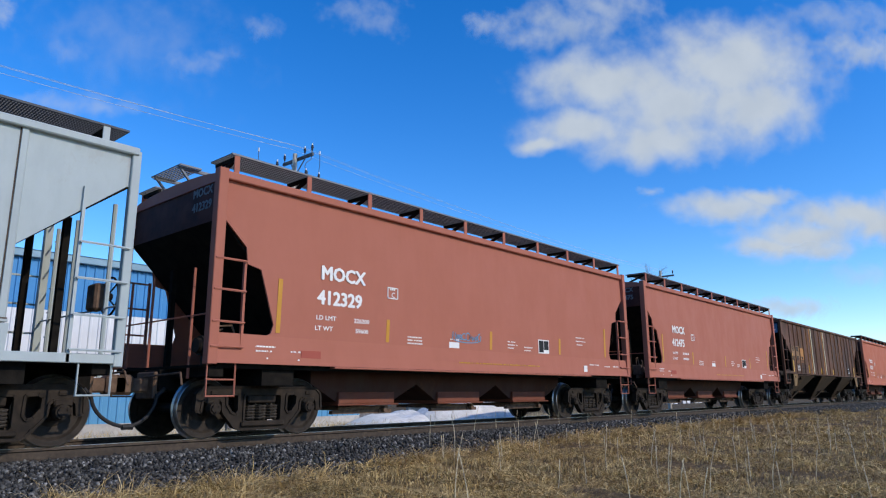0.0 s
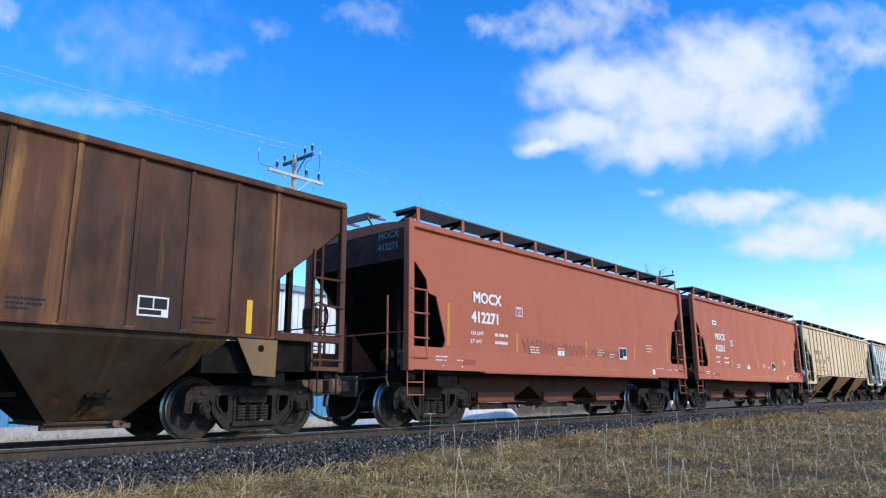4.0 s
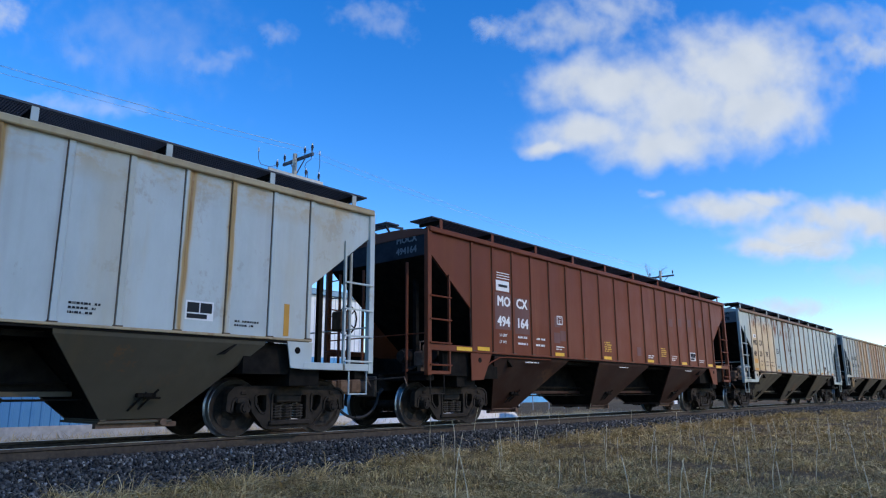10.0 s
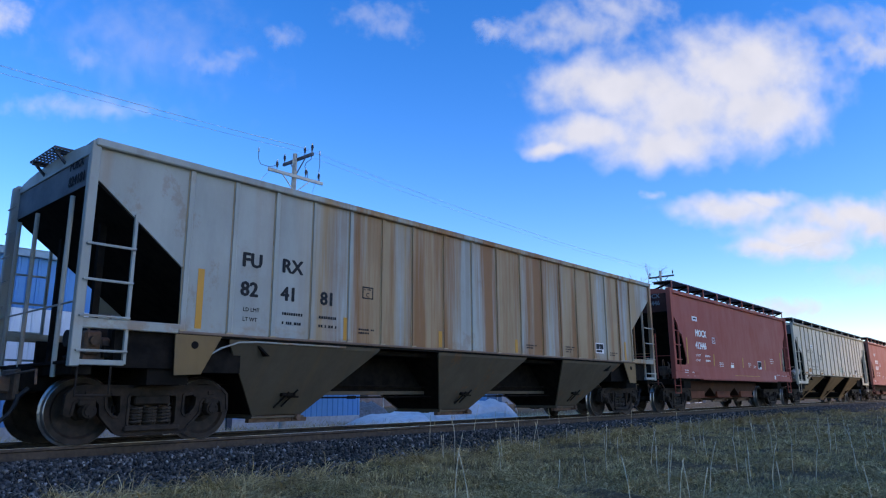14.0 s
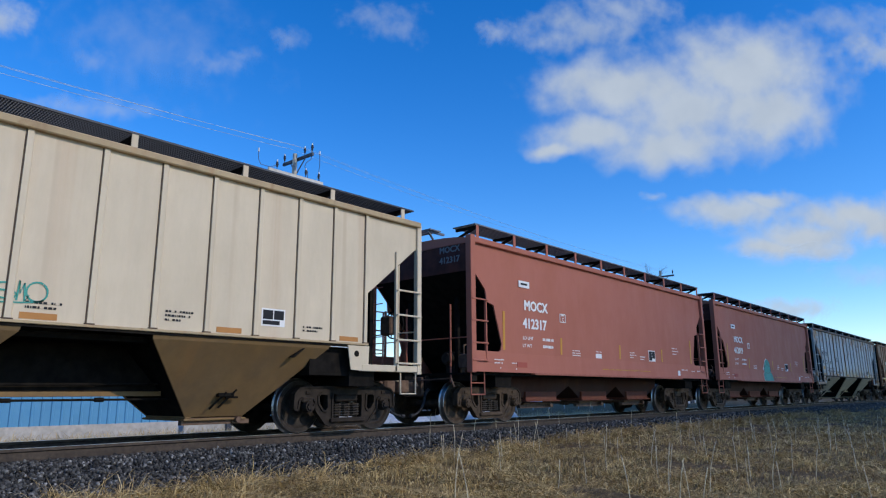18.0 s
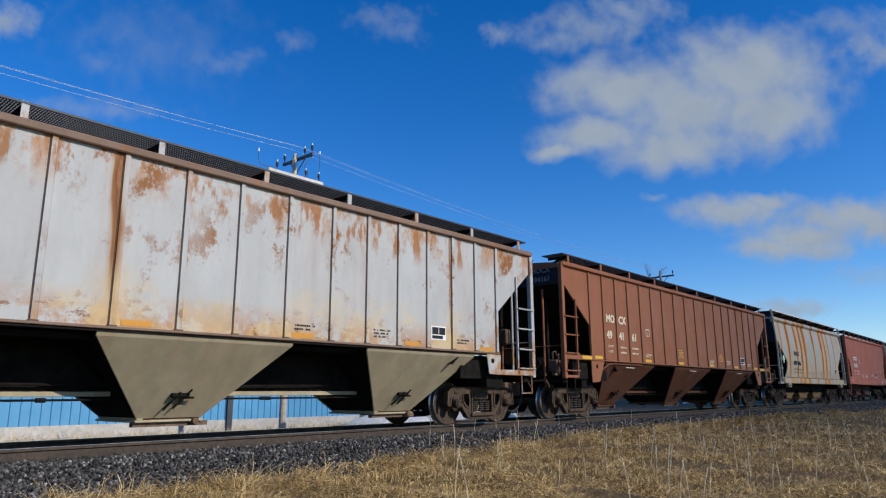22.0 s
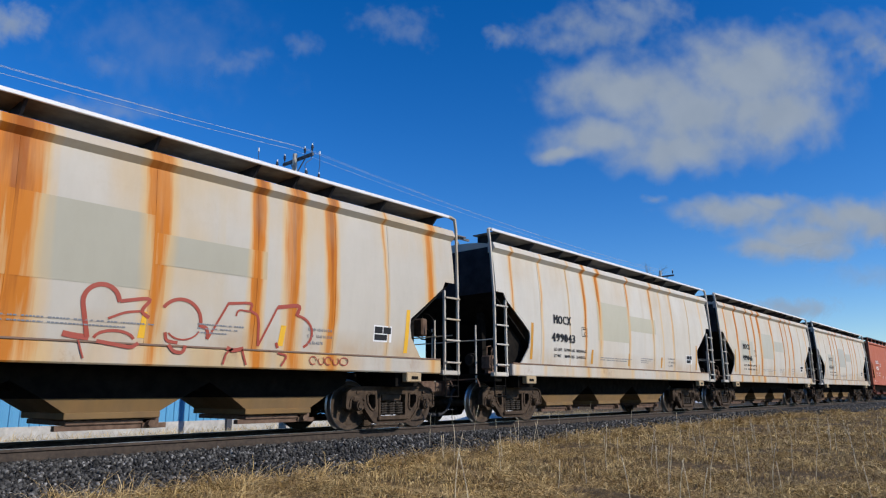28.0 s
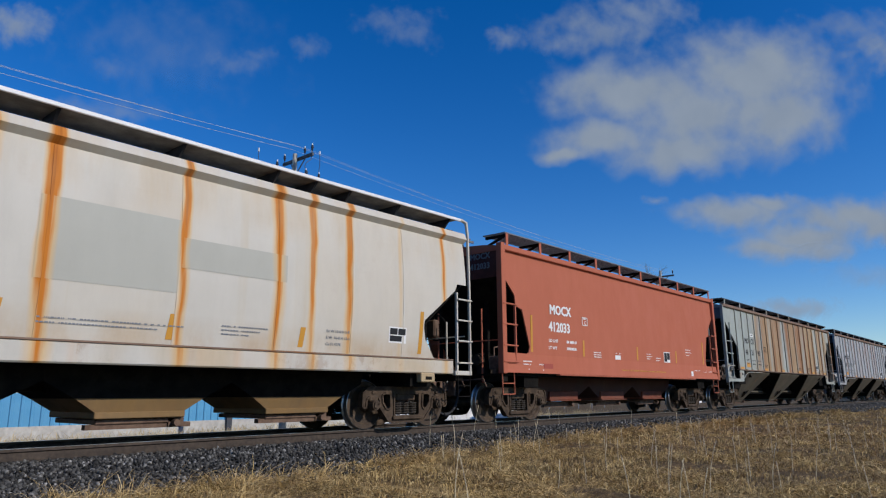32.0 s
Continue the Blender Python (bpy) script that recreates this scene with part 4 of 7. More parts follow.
def truck(parent, x, steel):
    """A two-axle freight truck under a car, seen from both sides."""
    def bolster():
        bm = box(bmesh.new(), -0.26, 0.26, -1.06, 1.06, 0.53, 0.66, 0.02)
        box(bm, -0.22, 0.22, -0.8, 0.8, 0.40, 0.60)
        bar(bm, (0, 0, 0.6), (0, 0, 0.78), 0.2, 16)
        for s in (1, -1):
            box(bm, s * 0.42, s * 0.47, -0.85, 0.85, 0.42, 0.52)
        return bm
    t = piece("truck", "bolster", bolster, steel, parent, "dusty cast steel two-axle truck")
    t.location = (x, 0, 0)
    for s in (1, -1):
        flip = (lambda b: b) if s > 0 else mirrored
        piece("side_frame", ("side_frame", s), lambda: flip(side_frame_mesh()), steel, t)
        for xs in (-0.21, 0.0, 0.21):
            piece("coil_spring", ("spring", s, xs), lambda: flip(spring_mesh(xs)), "spring", t, "steel coil spring")
        for e in (1, -1):
            def cap():
                bm = bmesh.new()
                bar(bm, (e * 0.889, -1.02, 0.457), (e * 0.889, -1.15, 0.457), 0.105, 14, 0.095)
                bar(bm, (e * 0.889, -1.15, 0.457), (e * 0.889, -1.17, 0.457), 0.07, 12)
                for k in range(3):
                    a = 2 * math.pi * k / 3 + 0.5
                    bar(bm, (e * 0.889 + 0.055 * math.cos(a), -1.165, 0.457 + 0.055 * math.sin(a)), (e * 0.889 + 0.055 * math.cos(a), -1.185, 0.457 + 0.055 * math.sin(a)), 0.016, 6)
                return flip(bm)
            piece("bearing_cap", ("cap", s, e), cap, steel, t)
    for e in (-1, 1):
        w = put("wheelset", WHEELSET[steel], t, "steel wheels on an axle with bright treads")
        w.location = (e * 0.889, 0, 0.457)
        WHEELS.append(w)
    return t


def coupler(parent, x, e):
    """Draft gear, knuckle and air hose at one end (e = -1 front, 1 rear); x is the striker."""
    def knuckle():
        bm = box(bmesh.new(), x - e * 0.3, x + e * 0.36, -0.11, 0.11, 0.70, 0.92, 0.03)
        box(bm, x + e * 0.30, x + e * 0.62, -0.19, 0.14, 0.66, 0.97, 0.05)
        box(bm, x - e * 0.02, x + e * 0.06, -0.30, 0.30, 0.60, 1.02, 0.02)
        bar(bm, (x + e * 0.1, -0.05, 0.94), (x + e * 0.1, -1.2, 0.98), 0.016)
        bar(bm, (x + e * 0.1, -1.2, 0.98), (x + e * 0.12, -1.3, 0.80), 0.016)
        return bm
    piece("coupler", ("knuckle", x), knuckle, "coupler", parent, "rusty steel knuckle coupler")
    reach = 0.60 if abs(x) > 8 else 0.50
    def hose():
        bm = bmesh.new()
        pts = [(x + e * (0.02 + reach * (1 - math.cos(math.pi * 0.5 * k / 11))), -0.36 - 0.05 * k / 11, 0.20 + 0.48 * (1 - math.sin(math.pi * 0.5 * k / 11))) for k in range(12)]
        pipe(bm, pts, 0.028, 8)
        bar(bm, (x + e * (reach - 0.06), -0.405, 0.205), (x + e * (reach + 0.035), -0.41, 0.20), 0.042, 8)
        bar(bm, (x + e * 0.02, -0.36, 0.64), (x - e * 0.10, -0.36, 0.76), 0.035, 8)
        return bm
    piece("air_hose", ("hose", x), hose, "rubber", parent, "black rubber air hose hanging in a loop")


def ladder(parent, material, xa, xb, z0, z1, rungs, y=-1.60, mirror=False, zb=None):
    """Two stiles and loose rungs on the car side."""
    f = mirrored if mirror else (lambda b: b)
    def stiles():
        bm = box(bmesh.new(), xa - 0.02, xa + 0.02, y - 0.02, y + 0.03, z0, z1)
        box(bm, xb - 0.02, xb + 0.02, y - 0.02, y + 0.03, z0, z1 if zb is None else zb)
        return f(bm)
    lad = piece("ladder", ("ladder", xa, xb, z0, z1, zb, y, mirror), stiles, material, parent)
    for z in rungs:
        piece("rung", ("rung", xa, xb, z, y, mirror), lambda: f(pipe(bmesh.new(), [(xa, y, z), (xa, y - 0.06, z), (xb, y - 0.06, z), (xb, y, z)], 0.013, 5)), material, lad)


def step(parent, material, xa, xb, z0, z1, y=-1.58, rung=True):
    for m in (False, True):
        f = mirrored if m else (lambda b: b)
        piece("sill_step", ("step", xa, xb, z0, z1, m), lambda: f(pipe(bmesh.new(), [(xa, y, z1), (xa, y, z0), (xb, y, z0), (xb, y, z1)] + [], 0.014, 5)), material, parent)
        if rung:
            piece("rung", ("steprung", xa, xb, z0, z1, m), lambda: f(bar(bmesh.new(), (xa, y, (z0 + z1) / 2), (xb, y, (z0 + z1) / 2), 0.013, 5)), material, parent)


def grating(x0, x1, y0, y1, z, pitch=0.036):
    bm = bmesh.new()
    n = int((x1 - x0) / pitch)
    for i in range(n + 1):
        x = x0 + (x1 - x0) * i / n
        flat_bar(bm, (x, y0, z), (x, y1, z), 0.011, 0.016)
    for k in range(9):
        y = y0 + (y1 - y0) * k / 8
        flat_bar(bm, (x0, y, z), (x1, y, z), 0.012 if 0 < k < 8 else 0.03, 0.03)
    return bm


def roof_walk(car, kind, material, hl, z, ztrim, posts, y0, y1, grate="grating", solid=False):
    """Open grating walks along both roof edges, on posts and brackets, with a crossover platform at each end."""
    for m in (False, True):
        f = mirrored if m else (lambda b: b)
        walkway = piece("roof_walk", (kind, "walk", m), lambda: f(box(bmesh.new(), -hl, hl, y0, y1, z - 0.02, z) if solid else grating(-hl, hl, y0, y1, z)), grate, car, "dark steel walkway along the roof edge" if solid else "open steel grating walkway along the roof edge")
        for x in posts:
            if not solid:
                piece("walk_post", (kind, "post", x, m), lambda: f(box(bmesh.new(), x - 0.045, x + 0.045, y0 - 0.008, y0 + 0.012, ztrim - 0.03, z + 0.02)), material, walkway)
            if solid:
                piece("bracket", (kind, "gusset", x, m), lambda: f(plate_bracket(x, y0, y1, z - 0.02, ztrim)), "dark_end", walkway)
                continue
            piece("bracket", (kind, "bracket", x, m), lambda: f(flat_bar(flat_bar(bmesh.new(), (x, y0, z - 0.05), (x, y1, z - 0.05), 0.05, 0.06), (x, y0 + 0.05, z - 0.06), (x, y1 + 0.1, ztrim + 0.02), 0.05, 0.05)), "under", walkway)
    for e in (-1, 1):
        def platform():
            bm = grating(-0.19, 0.19, -0.50, 0.50, 0, 0.045)
            bmesh.ops.translate(bm, verts=bm.verts, vec=(e * (hl + 0.10), 0, z + 0.01))
            for yy in (-0.42, 0.42):
                flat_bar(bm, (e * (hl + 0.26), yy, z), (e * (hl - 0.02), yy, z - 0.30), 0.045, 0.03)
                flat_bar(bm, (e * (hl + 0.28), yy, z - 0.02), (e * (hl - 0.3), yy, z - 0.02), 0.05, 0.05)
            return bm
        piece("end_platform", (kind, "platform", e), platform, grate, car, "grating crossover platform over the car end")


def plate_bracket(x, y0, y1, z, zt):
    """A triangular gusset between the roof band and the walkway's underside."""
    bm = bmesh.new()
    a = [[bm.verts.new((x + d, y, q)) for y, q in ((y0 + 0.02, z), (y1, z), (y1, zt), (y0 + 0.30, zt))] for d in (-0.02, 0.02)]
    bm.faces.new(a[0]), bm.faces.new(a[1][::-1])
    for i in range(4):
        j = (i + 1) % 4
        bm.faces.new((a[0][i], a[0][j], a[1][j], a[1][i]))
    box(bm, x - 0.10, x + 0.10, y0 + 0.04, y0 + 0.09, zt - 0.01, zt + 0.05)
    return bm


def hatch_row(car, kind, material, xs, zc):
    for x in xs:
        piece("roof_hatch", (kind, "hatch", x), lambda: box(bmesh.new(), x - 0.55, x + 0.55, -0.3, 0.3, zc - 0.02, zc + 0.09, 0.04), material, car)


def roof_mesh(hl, zt, rise, w=1.56):
    prof = [(w * math.sin(a), zt - 0.05 + (rise + 0.05) * math.cos(a) ** 1.0) for a in [radians(-90 + 15 * k) for k in range(13)]]
    prof += [(w - 0.03, zt - 0.10), (-w + 0.03, zt - 0.10)]
    return sweep_x(bmesh.new(), prof, -hl, hl)


def end_bulkhead(car, kind, mat, hl, zt, zcut, slope_to, w, zfloor):
    """Upright end sheets above, black slope sheets running in below them."""
    for e in (-1, 1):
        f = (lambda b: b) if e < 0 else flipped_x
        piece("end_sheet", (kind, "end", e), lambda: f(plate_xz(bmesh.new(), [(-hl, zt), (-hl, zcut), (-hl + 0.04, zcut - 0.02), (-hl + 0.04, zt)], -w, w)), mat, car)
        # the downward face's shade is put into its black colour
        piece("slope_sheet", (kind, "slope", e), lambda: f(plate_xz(bmesh.new(), [(-hl + 0.004, zcut - 0.004), (slope_to, zfloor), (slope_to + 0.05, zfloor), (-hl + 0.05, zcut)], -w, w)), "under", car, "slope sheet blackened to stand for shade")


def flipped_x(bm):
    for v in bm.verts:
        v.co.x = -v.co.x
    bmesh.ops.reverse_faces(bm, faces=bm.faces)
    return bm


def end_letters(car, mark, number, x, z, ink):
    """Small mark and number on the end sheet that faces ahead."""
    for k, text in enumerate((mark, number)):
        ob = lettering(text, 0, 0, 0.15, ink, car, 0, "end_lettering")
        ob.data.transform(Matrix.Translation((x - 0.008, -0.62, z - 0.24 * k)) @ Matrix.Rotation(radians(-90), 4, "Z"))


def brake_wheel(car, material, x, y, z, kind):
    def rim():
        bm = bmesh.new()
        n = 16
        ring = [(x, y + 0.28 * math.cos(2 * math.pi * i / n), z + 0.28 * math.sin(2 * math.pi * i / n)) for i in range(n + 1)]
        pipe(bm, ring, 0.016, 5)
        for k in range(5):
            a = 2 * math.pi * k / 5
            bar(bm, (x - 0.04, y, z), (x, y + 0.28 * math.cos(a), z + 0.28 * math.sin(a)), 0.012, 5)
        bar(bm, (x - 0.06, y, z), (x + 0.03, y, z), 0.05, 10)
        return bm
    wheel = piece("brake_wheel", (kind, "brake", x), rim, "under", car, "spoked hand-brake wheel")
    piece("brake_housing", (kind, "brakebox", x), lambda: box(bmesh.new(), x - 0.26, x - 0.08, y - 0.16, y + 0.16, z - 0.22, z + 0.16, 0.03), material, wheel)


def underframe(car, kind, hl, striker, body_x, steel):
    """Centre sill, end sills, platforms, draft gear, brake pipes."""
    def sill():
        bm = box(bmesh.new(), -striker, striker, -0.34, 0.34, 0.72, 1.05, 0.01)
        for e in (-1, 1):
            box(bm, e * (hl - 0.05), e * (hl - 0.30), -1.5, 1.5, 0.92, 1.08, 0.01)
            box(bm, e * (body_x + 0.3), e * (body_x - 0.3), -1.45, 1.45, 0.80, 1.06)
        return bm
    piece("centre_sill", (kind, "sill"), sill, "under", car, "black steel centre sill and bolsters")
    for e in (-1, 1):
        coupler(car, e * striker, e)
        truck(car, e * body_x, steel)
    piece("brake_pipe", (kind, "pipe"), lambda: pipe(bmesh.new(), [(-hl + 0.3, -0.55, 0.86), (-1.0, -0.60, 0.80), (1.0, -0.60, 0.80), (hl - 0.3, -0.55, 0.86)], 0.02, 6), "under", car)


def outlet_gate(parent, kind, xc, w, z, y):
    def frame_():
        bm = box(bmesh.new(), xc - w, xc + w, -y, y, z - 0.10, z - 0.03, 0.01)
        box(bm, xc - w - 0.12, xc + w + 0.22, -y * 0.96, -y * 0.80, z - 0.17, z - 0.10)
        for e in (-1, 1):
            bar(bm, (xc + w * 0.9, e * (y + 0.10), z - 0.10), (xc + w * 0.9, e * (y - 0.2), z - 0.10), 0.05, 10)
            box(bm, xc + w * 0.75, xc + w * 1.15, e * (y + 0.0), e * (y - 0.10), z - 0.16, z - 0.02)
        bar(bm, (xc + w * 0.9, -y, z - 0.1), (xc + w * 0.9, y, z - 0.1), 0.025, 8)
        return bm
    piece("outlet_gate", (kind, "gate", xc), frame_, "coupler", parent, "rusty sliding outlet gate")


def car_empty(name, label, i):
    car = new(name)
    car.empty_display_size = 0.5
    return tagged(car, label, "hopper car", "cars of the train")


def car_end_gear(car, kind, material, hl, slope, zc, deck, post_top, dark, thick=0.09):
    """Deck, braces and end ladder at both ends; slope(x) gives the slope sheet's height."""
    for e in (-1, 1):
        piece("end_deck", (kind, "deck", e), lambda: box(bmesh.new(), e * hl, e * (hl - 1.3), -1.45, 1.45, deck - 0.04, deck), "under", car)
        for yy in (-0.75, 0.75):
            def brace(yy=yy):
                bm = bmesh.new()
                x = e * (hl - 0.55)
                flat_bar(bm, (x, yy, deck), (x, yy, slope(hl - 0.55)), thick, thick, (1, 0, 0))
                return bm
            piece("end_brace", (kind, "brace", e, yy), brace, dark, car)
        for yy in (-1.0, 0.35, 1.15):
            piece("handrail", (kind, "rail", e, yy), lambda: bar(bmesh.new(), (e * (hl - 0.02), yy, deck - 0.2), (e * (hl - 0.02), yy, post_top), 0.022 if hl < 8 else 0.032, 6), material, car)
        piece("cross_rail", (kind, "cross", e), lambda: bar(bmesh.new(), (e * (hl - 0.02), -1.5, deck + 0.75), (e * (hl - 0.02), 1.5, deck + 0.75), 0.014, 5), material, car)
        for z in (1.6, 2.0, 2.4, 2.8, 3.2, 3.6):
            piece("grab_iron", (kind, "grab", e, z), lambda: bar(bmesh.new(), (e * (hl + 0.06), 1.1, z), (e * (hl + 0.06), 1.52, z), 0.013, 5), material, car)


def end_clutter(car, kind, x, deck):
    """Air-brake cylinder, valve and bent pipes on the platform ahead of the slope sheet."""
    def cylinder():
        bm = bmesh.new()
        bar(bm, (x + 0.05, -0.55, deck + 0.34), (x + 0.55, -0.55, deck + 0.34), 0.16, 14)
        bar(bm, (x - 0.02, -0.55, deck + 0.34), (x + 0.05, -0.55, deck + 0.34), 0.12, 14)
        box(bm, x + 0.15, x + 0.45, -0.68, -0.42, deck, deck + 0.24, 0.01)
        return bm
    gear = piece("brake_cylinder", (kind, "cylinder", x), cylinder, "truck", car, "soot-black air brake cylinder")
    def valve():
        bm = box(bmesh.new(), x, x + 0.22, -1.18, -0.90, deck + 0.10, deck + 0.42, 0.03)
        bar(bm, (x + 0.11, -1.18, deck + 0.28), (x + 0.11, -1.26, deck + 0.28), 0.07, 10)
        box(bm, x + 0.22, x + 0.36, -1.12, -0.96, deck + 0.16, deck + 0.34, 0.03)
        box(bm, x + 0.02, x + 0.30, -1.10, -1.0, deck - 0.01, deck + 0.12)
        return bm
    piece("brake_valve", (kind, "valve", x), valve, "coupler", gear, "dirty control valve with flanges")
    for k, pts in enumerate((((x + 0.1, -1.0, deck + 0.42), (x + 0.1, -1.0, deck + 0.62), (x + 0.4, -0.9, deck + 0.66), (x + 0.6, -0.9, deck + 0.2)),
                             ((x + 0.3, -1.15, deck + 0.2), (x + 0.6, -1.3, deck + 0.14), (x + 0.9, -1.35, deck + 0.05)),
                             ((x - 0.1, -1.3, deck + 0.05), (x - 0.14, -1.32, deck + 0.5), (x + 0.06, -1.2, deck + 0.56)))):
        piece("air_pipe", (kind, "airpipe", x, k), lambda: pipe(bmesh.new(), pts, 0.016, 6), "coupler", gear)


def smooth_car(i, mat, number, plate=False):
    """Smooth-sided red hopper with notched end openings."""
    K, hl = "smooth", 6.60
    car = car_empty("hopper_car", "smooth red-painted steel hopper car with white lettering, rolling on rails", i)
    bow = lambda z: -1.60 + 0.05 * max(0.0, (z - 1.6) / 2.5) ** 2 - 0.05 * max(0.0, 1.5 - z) / 0.4
    cut = [(-6.50, 3.33), (-6.08, 2.92), (-6.05, 2.66), (-5.80, 2.60), (-5.53, 1.74), (-5.58, 1.60), (-5.64, 1.57), (-6.50, 1.57)]
    right = [(-x, z) for x, z in reversed(cut)]
    outline = [(-6.50, 4.05)] + cut + [(-6.50, 1.12), (6.50, 1.12)] + right + [(6.50, 4.05)]
    for m in (False, True):
        f = mirrored if m else (lambda b: b)
        piece("side_sheet", (K, "side", m), lambda: f(side_sheet(outline, bow, 0.03, (1.3, 1.56, 2.1, 2.7, 3.3, 3.7))), mat, car)
        piece("top_chord", (K, "chord", m), lambda: f(box(bmesh.new(), -6.55, 6.55, -1.635, -1.50, 3.94, 4.07, 0.015)), mat, car)
        piece("side_sill", (K, "sill", m), lambda: f(box(bmesh.new(), -4.3, 4.4, -1.65, -1.45, 1.085, 1.115, 0.004)), mat, car)
        # black strip standing for the shadow gap above the sill's lip
        piece("sill_web", (K, "web", m), lambda: f(box(bmesh.new(), -6.45, 6.45, -1.52, -1.40, 1.05, 1.14)), "under", car)
        for e in (-1, 1):
            piece("corner_post", (K, "post", m, e), lambda: f(box(bmesh.new(), e * 6.50, e * 6.66, -1.655, -1.50, 1.10, 4.10, 0.01)), mat, car)
            lad_x = sorted((e * 6.62, e * 6.10))
            ladder(car, mat, lad_x[0], lad_x[1], 1.30, 2.70, (2.68, 2.21, 1.73, 1.36), -1.60, m)
    for e in (-1, 1):
        step(car, mat, *sorted((e * 6.62, e * 6.16)), 0.64, 1.12)
    piece("roof", (K, "roof"), lambda: roof_mesh(6.55, 4.05, 0.12), mat, car)
    slope = lambda x: 3.33 - (6.55 - x) * 1.02
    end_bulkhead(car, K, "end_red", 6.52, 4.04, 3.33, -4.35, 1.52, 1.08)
    # letters dimmed along with the end's painted-in shade
    end_letters(car, "MOCX", number, -6.52, 3.80, "faint_letter")
    car_end_gear(car, K, mat, 6.62, slope, 3.33, 1.10, 2.6, "under")
    end_clutter(car, K, -6.25, 1.10)
    underframe(car, K, 6.6, 6.72, 5.3, "truck_lit" if i > 12 else "truck")
    brake_wheel(car, mat, 6.72, -0.85, 2.25, K)
    posts = [-6.35 + 12.7 * k / 9 for k in range(10)]
    roof_walk(car, K, mat, 6.45, 4.37, 4.06, posts, -1.60, -0.98)
    hatch_row(car, K, mat, (-4.6, -1.5, 1.5, 4.6), 4.17)
    for xc in (-2.75, 0.0, 2.75):
        def bay():
            bm = frustum(bmesh.new(), (xc - 1.40, xc + 1.40, -0.80, 0.80, 1.12), (xc - 1.37, xc + 1.37, -0.76, 0.76, 0.85))
            return frustum(bm, (xc - 1.37, xc + 1.37, -0.76, 0.76, 0.85), (xc - 0.72, xc + 0.72, -0.70, 0.70, 0.52))
        # shade is put into the bay's red; the frame below is less dark
        b = piece("hopper_bay", (K, "bay", xc), bay, "bay_red", car, "red hopper bay darkened to stand for shade")
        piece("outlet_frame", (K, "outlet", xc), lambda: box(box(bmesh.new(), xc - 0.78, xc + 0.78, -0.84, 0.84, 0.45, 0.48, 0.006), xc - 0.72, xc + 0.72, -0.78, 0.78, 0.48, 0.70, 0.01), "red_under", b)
        outlet_gate(car, K, xc, 0.6, 0.46, 0.62)
    y = -1.604
    if plate:
        decal("white_plate", -4.81, -4.37, 3.13, 3.29, "white_plain", car, y, label="small white plate")
        decal("plate_mark", -4.73, -4.46, 3.19, 3.24, "letter_black", car, y - 0.004)
    lettering("MOCX", -4.62, 2.60, 0.25, "letter_white", car, y)
    lettering(number, -4.68, 2.17, 0.25, "letter_white", car, y)
    lettering("LD LMT", -4.70, 1.90, 0.08, "letter_white", car, y, wide=1.2)
    lettering("LT WT", -4.72, 1.72, 0.08, "letter_white", car, y, wide=1.2)
    if i == 1:
        lettering("226200", -3.86, 1.90, 0.08, "letter_white", car, y, wide=1.15)
        lettering("59600", -3.82, 1.72, 0.08, "letter_white", car, y, wide=1.15)
    else:
        for zz in (1.90, 1.73):
            text_line(-3.86, -3.36, zz + 0.005, 0.065, "letter_white", car, y, 1)
    for x0, x1, z0, z1 in ((-3.04, -2.76, 2.62, 2.64), (-3.04, -2.76, 2.42, 2.44), (-3.04, -3.02, 2.42, 2.64), (-2.78, -2.76, 2.42, 2.64)):
        decal("box_line", x0, x1, z0, z1, "letter_white", car, y)
    lettering("C", -2.94, 2.45, 0.10, "letter_white", car, y)
    text_line(-2.98, -2.81, 2.585, 0.03, "letter_white", car, y, 5)
    for x, z0, z1 in ((-5.45, 1.62, 2.50), (-3.03, 1.60, 2.02), (0.12, 1.60, 2.0), (2.95, 1.6, 2.0), (5.30, 1.62, 2.4)):
        decal("reflector_strip", x - 0.04, x + 0.04, z0, z1, "dull_amber", car, y, 0.02)
    for k, (x0, x1, z) in enumerate(((-2.5, -2.05, 1.72), (-2.5, -2.05, 1.66), (-2.5, -2.05, 1.60), (-1.25, -0.95, 1.74), (0.75, 1.05, 1.80), (0.75, 1.15, 1.73), (0.75, 1.05, 1.66), (1.40, 1.75, 1.70), (1.40, 1.75, 1.63), (3.75, 4.25, 2.06), (3.75, 4.25, 1.97), (3.80, 4.15, 1.88), (-5.85, -5.45, 1.38), (-5.85, -5.5, 1.31), (-5.2, -4.9, 1.32), (-5.66, -5.60, 1.20), (-5.07, -5.01, 1.19), (4.4, 4.9, 1.38), (5.2, 5.5, 1.35), (5.7, 6.0, 1.36))):
        text_line(x0, x1, z, 0.024, "letter_white", car, bow(z) - 0.005, 2)
    decal("white_plate", -1.28, -0.96, 1.58, 1.70, "white_plain", car, y)
    decal("label_plate", 2.00, 2.46, 1.60, 1.93, "white_plain", car, y, label="black and white data label")
    for x0, x1, z0, z1 in ((2.025, 2.22, 1.625, 1.905), (2.24, 2.435, 1.69, 1.905)):
        decal("label_field", x0, x1, z0, z1, "letter_black", car, y - 0.004)
    decal("tag_plate", 4.05, 4.22, 1.20, 1.36, "white_plain", car, bow(1.2) - 0.004)
    text_line(-1.0, 2.0, 1.275, 0.028, "dull_amber", car, bow(1.275) - 0.005, 3)
    decal("label_field", -5.0, -4.6, 1.24, 1.36, "dark_red", car, bow(1.24) - 0.004)
    return car


RIBS = [s * x for x in (0.45, 1.37, 2.30, 3.13, 3.93, 4.75, 5.52, 6.28, 7.03) for s in (-1, 1)]


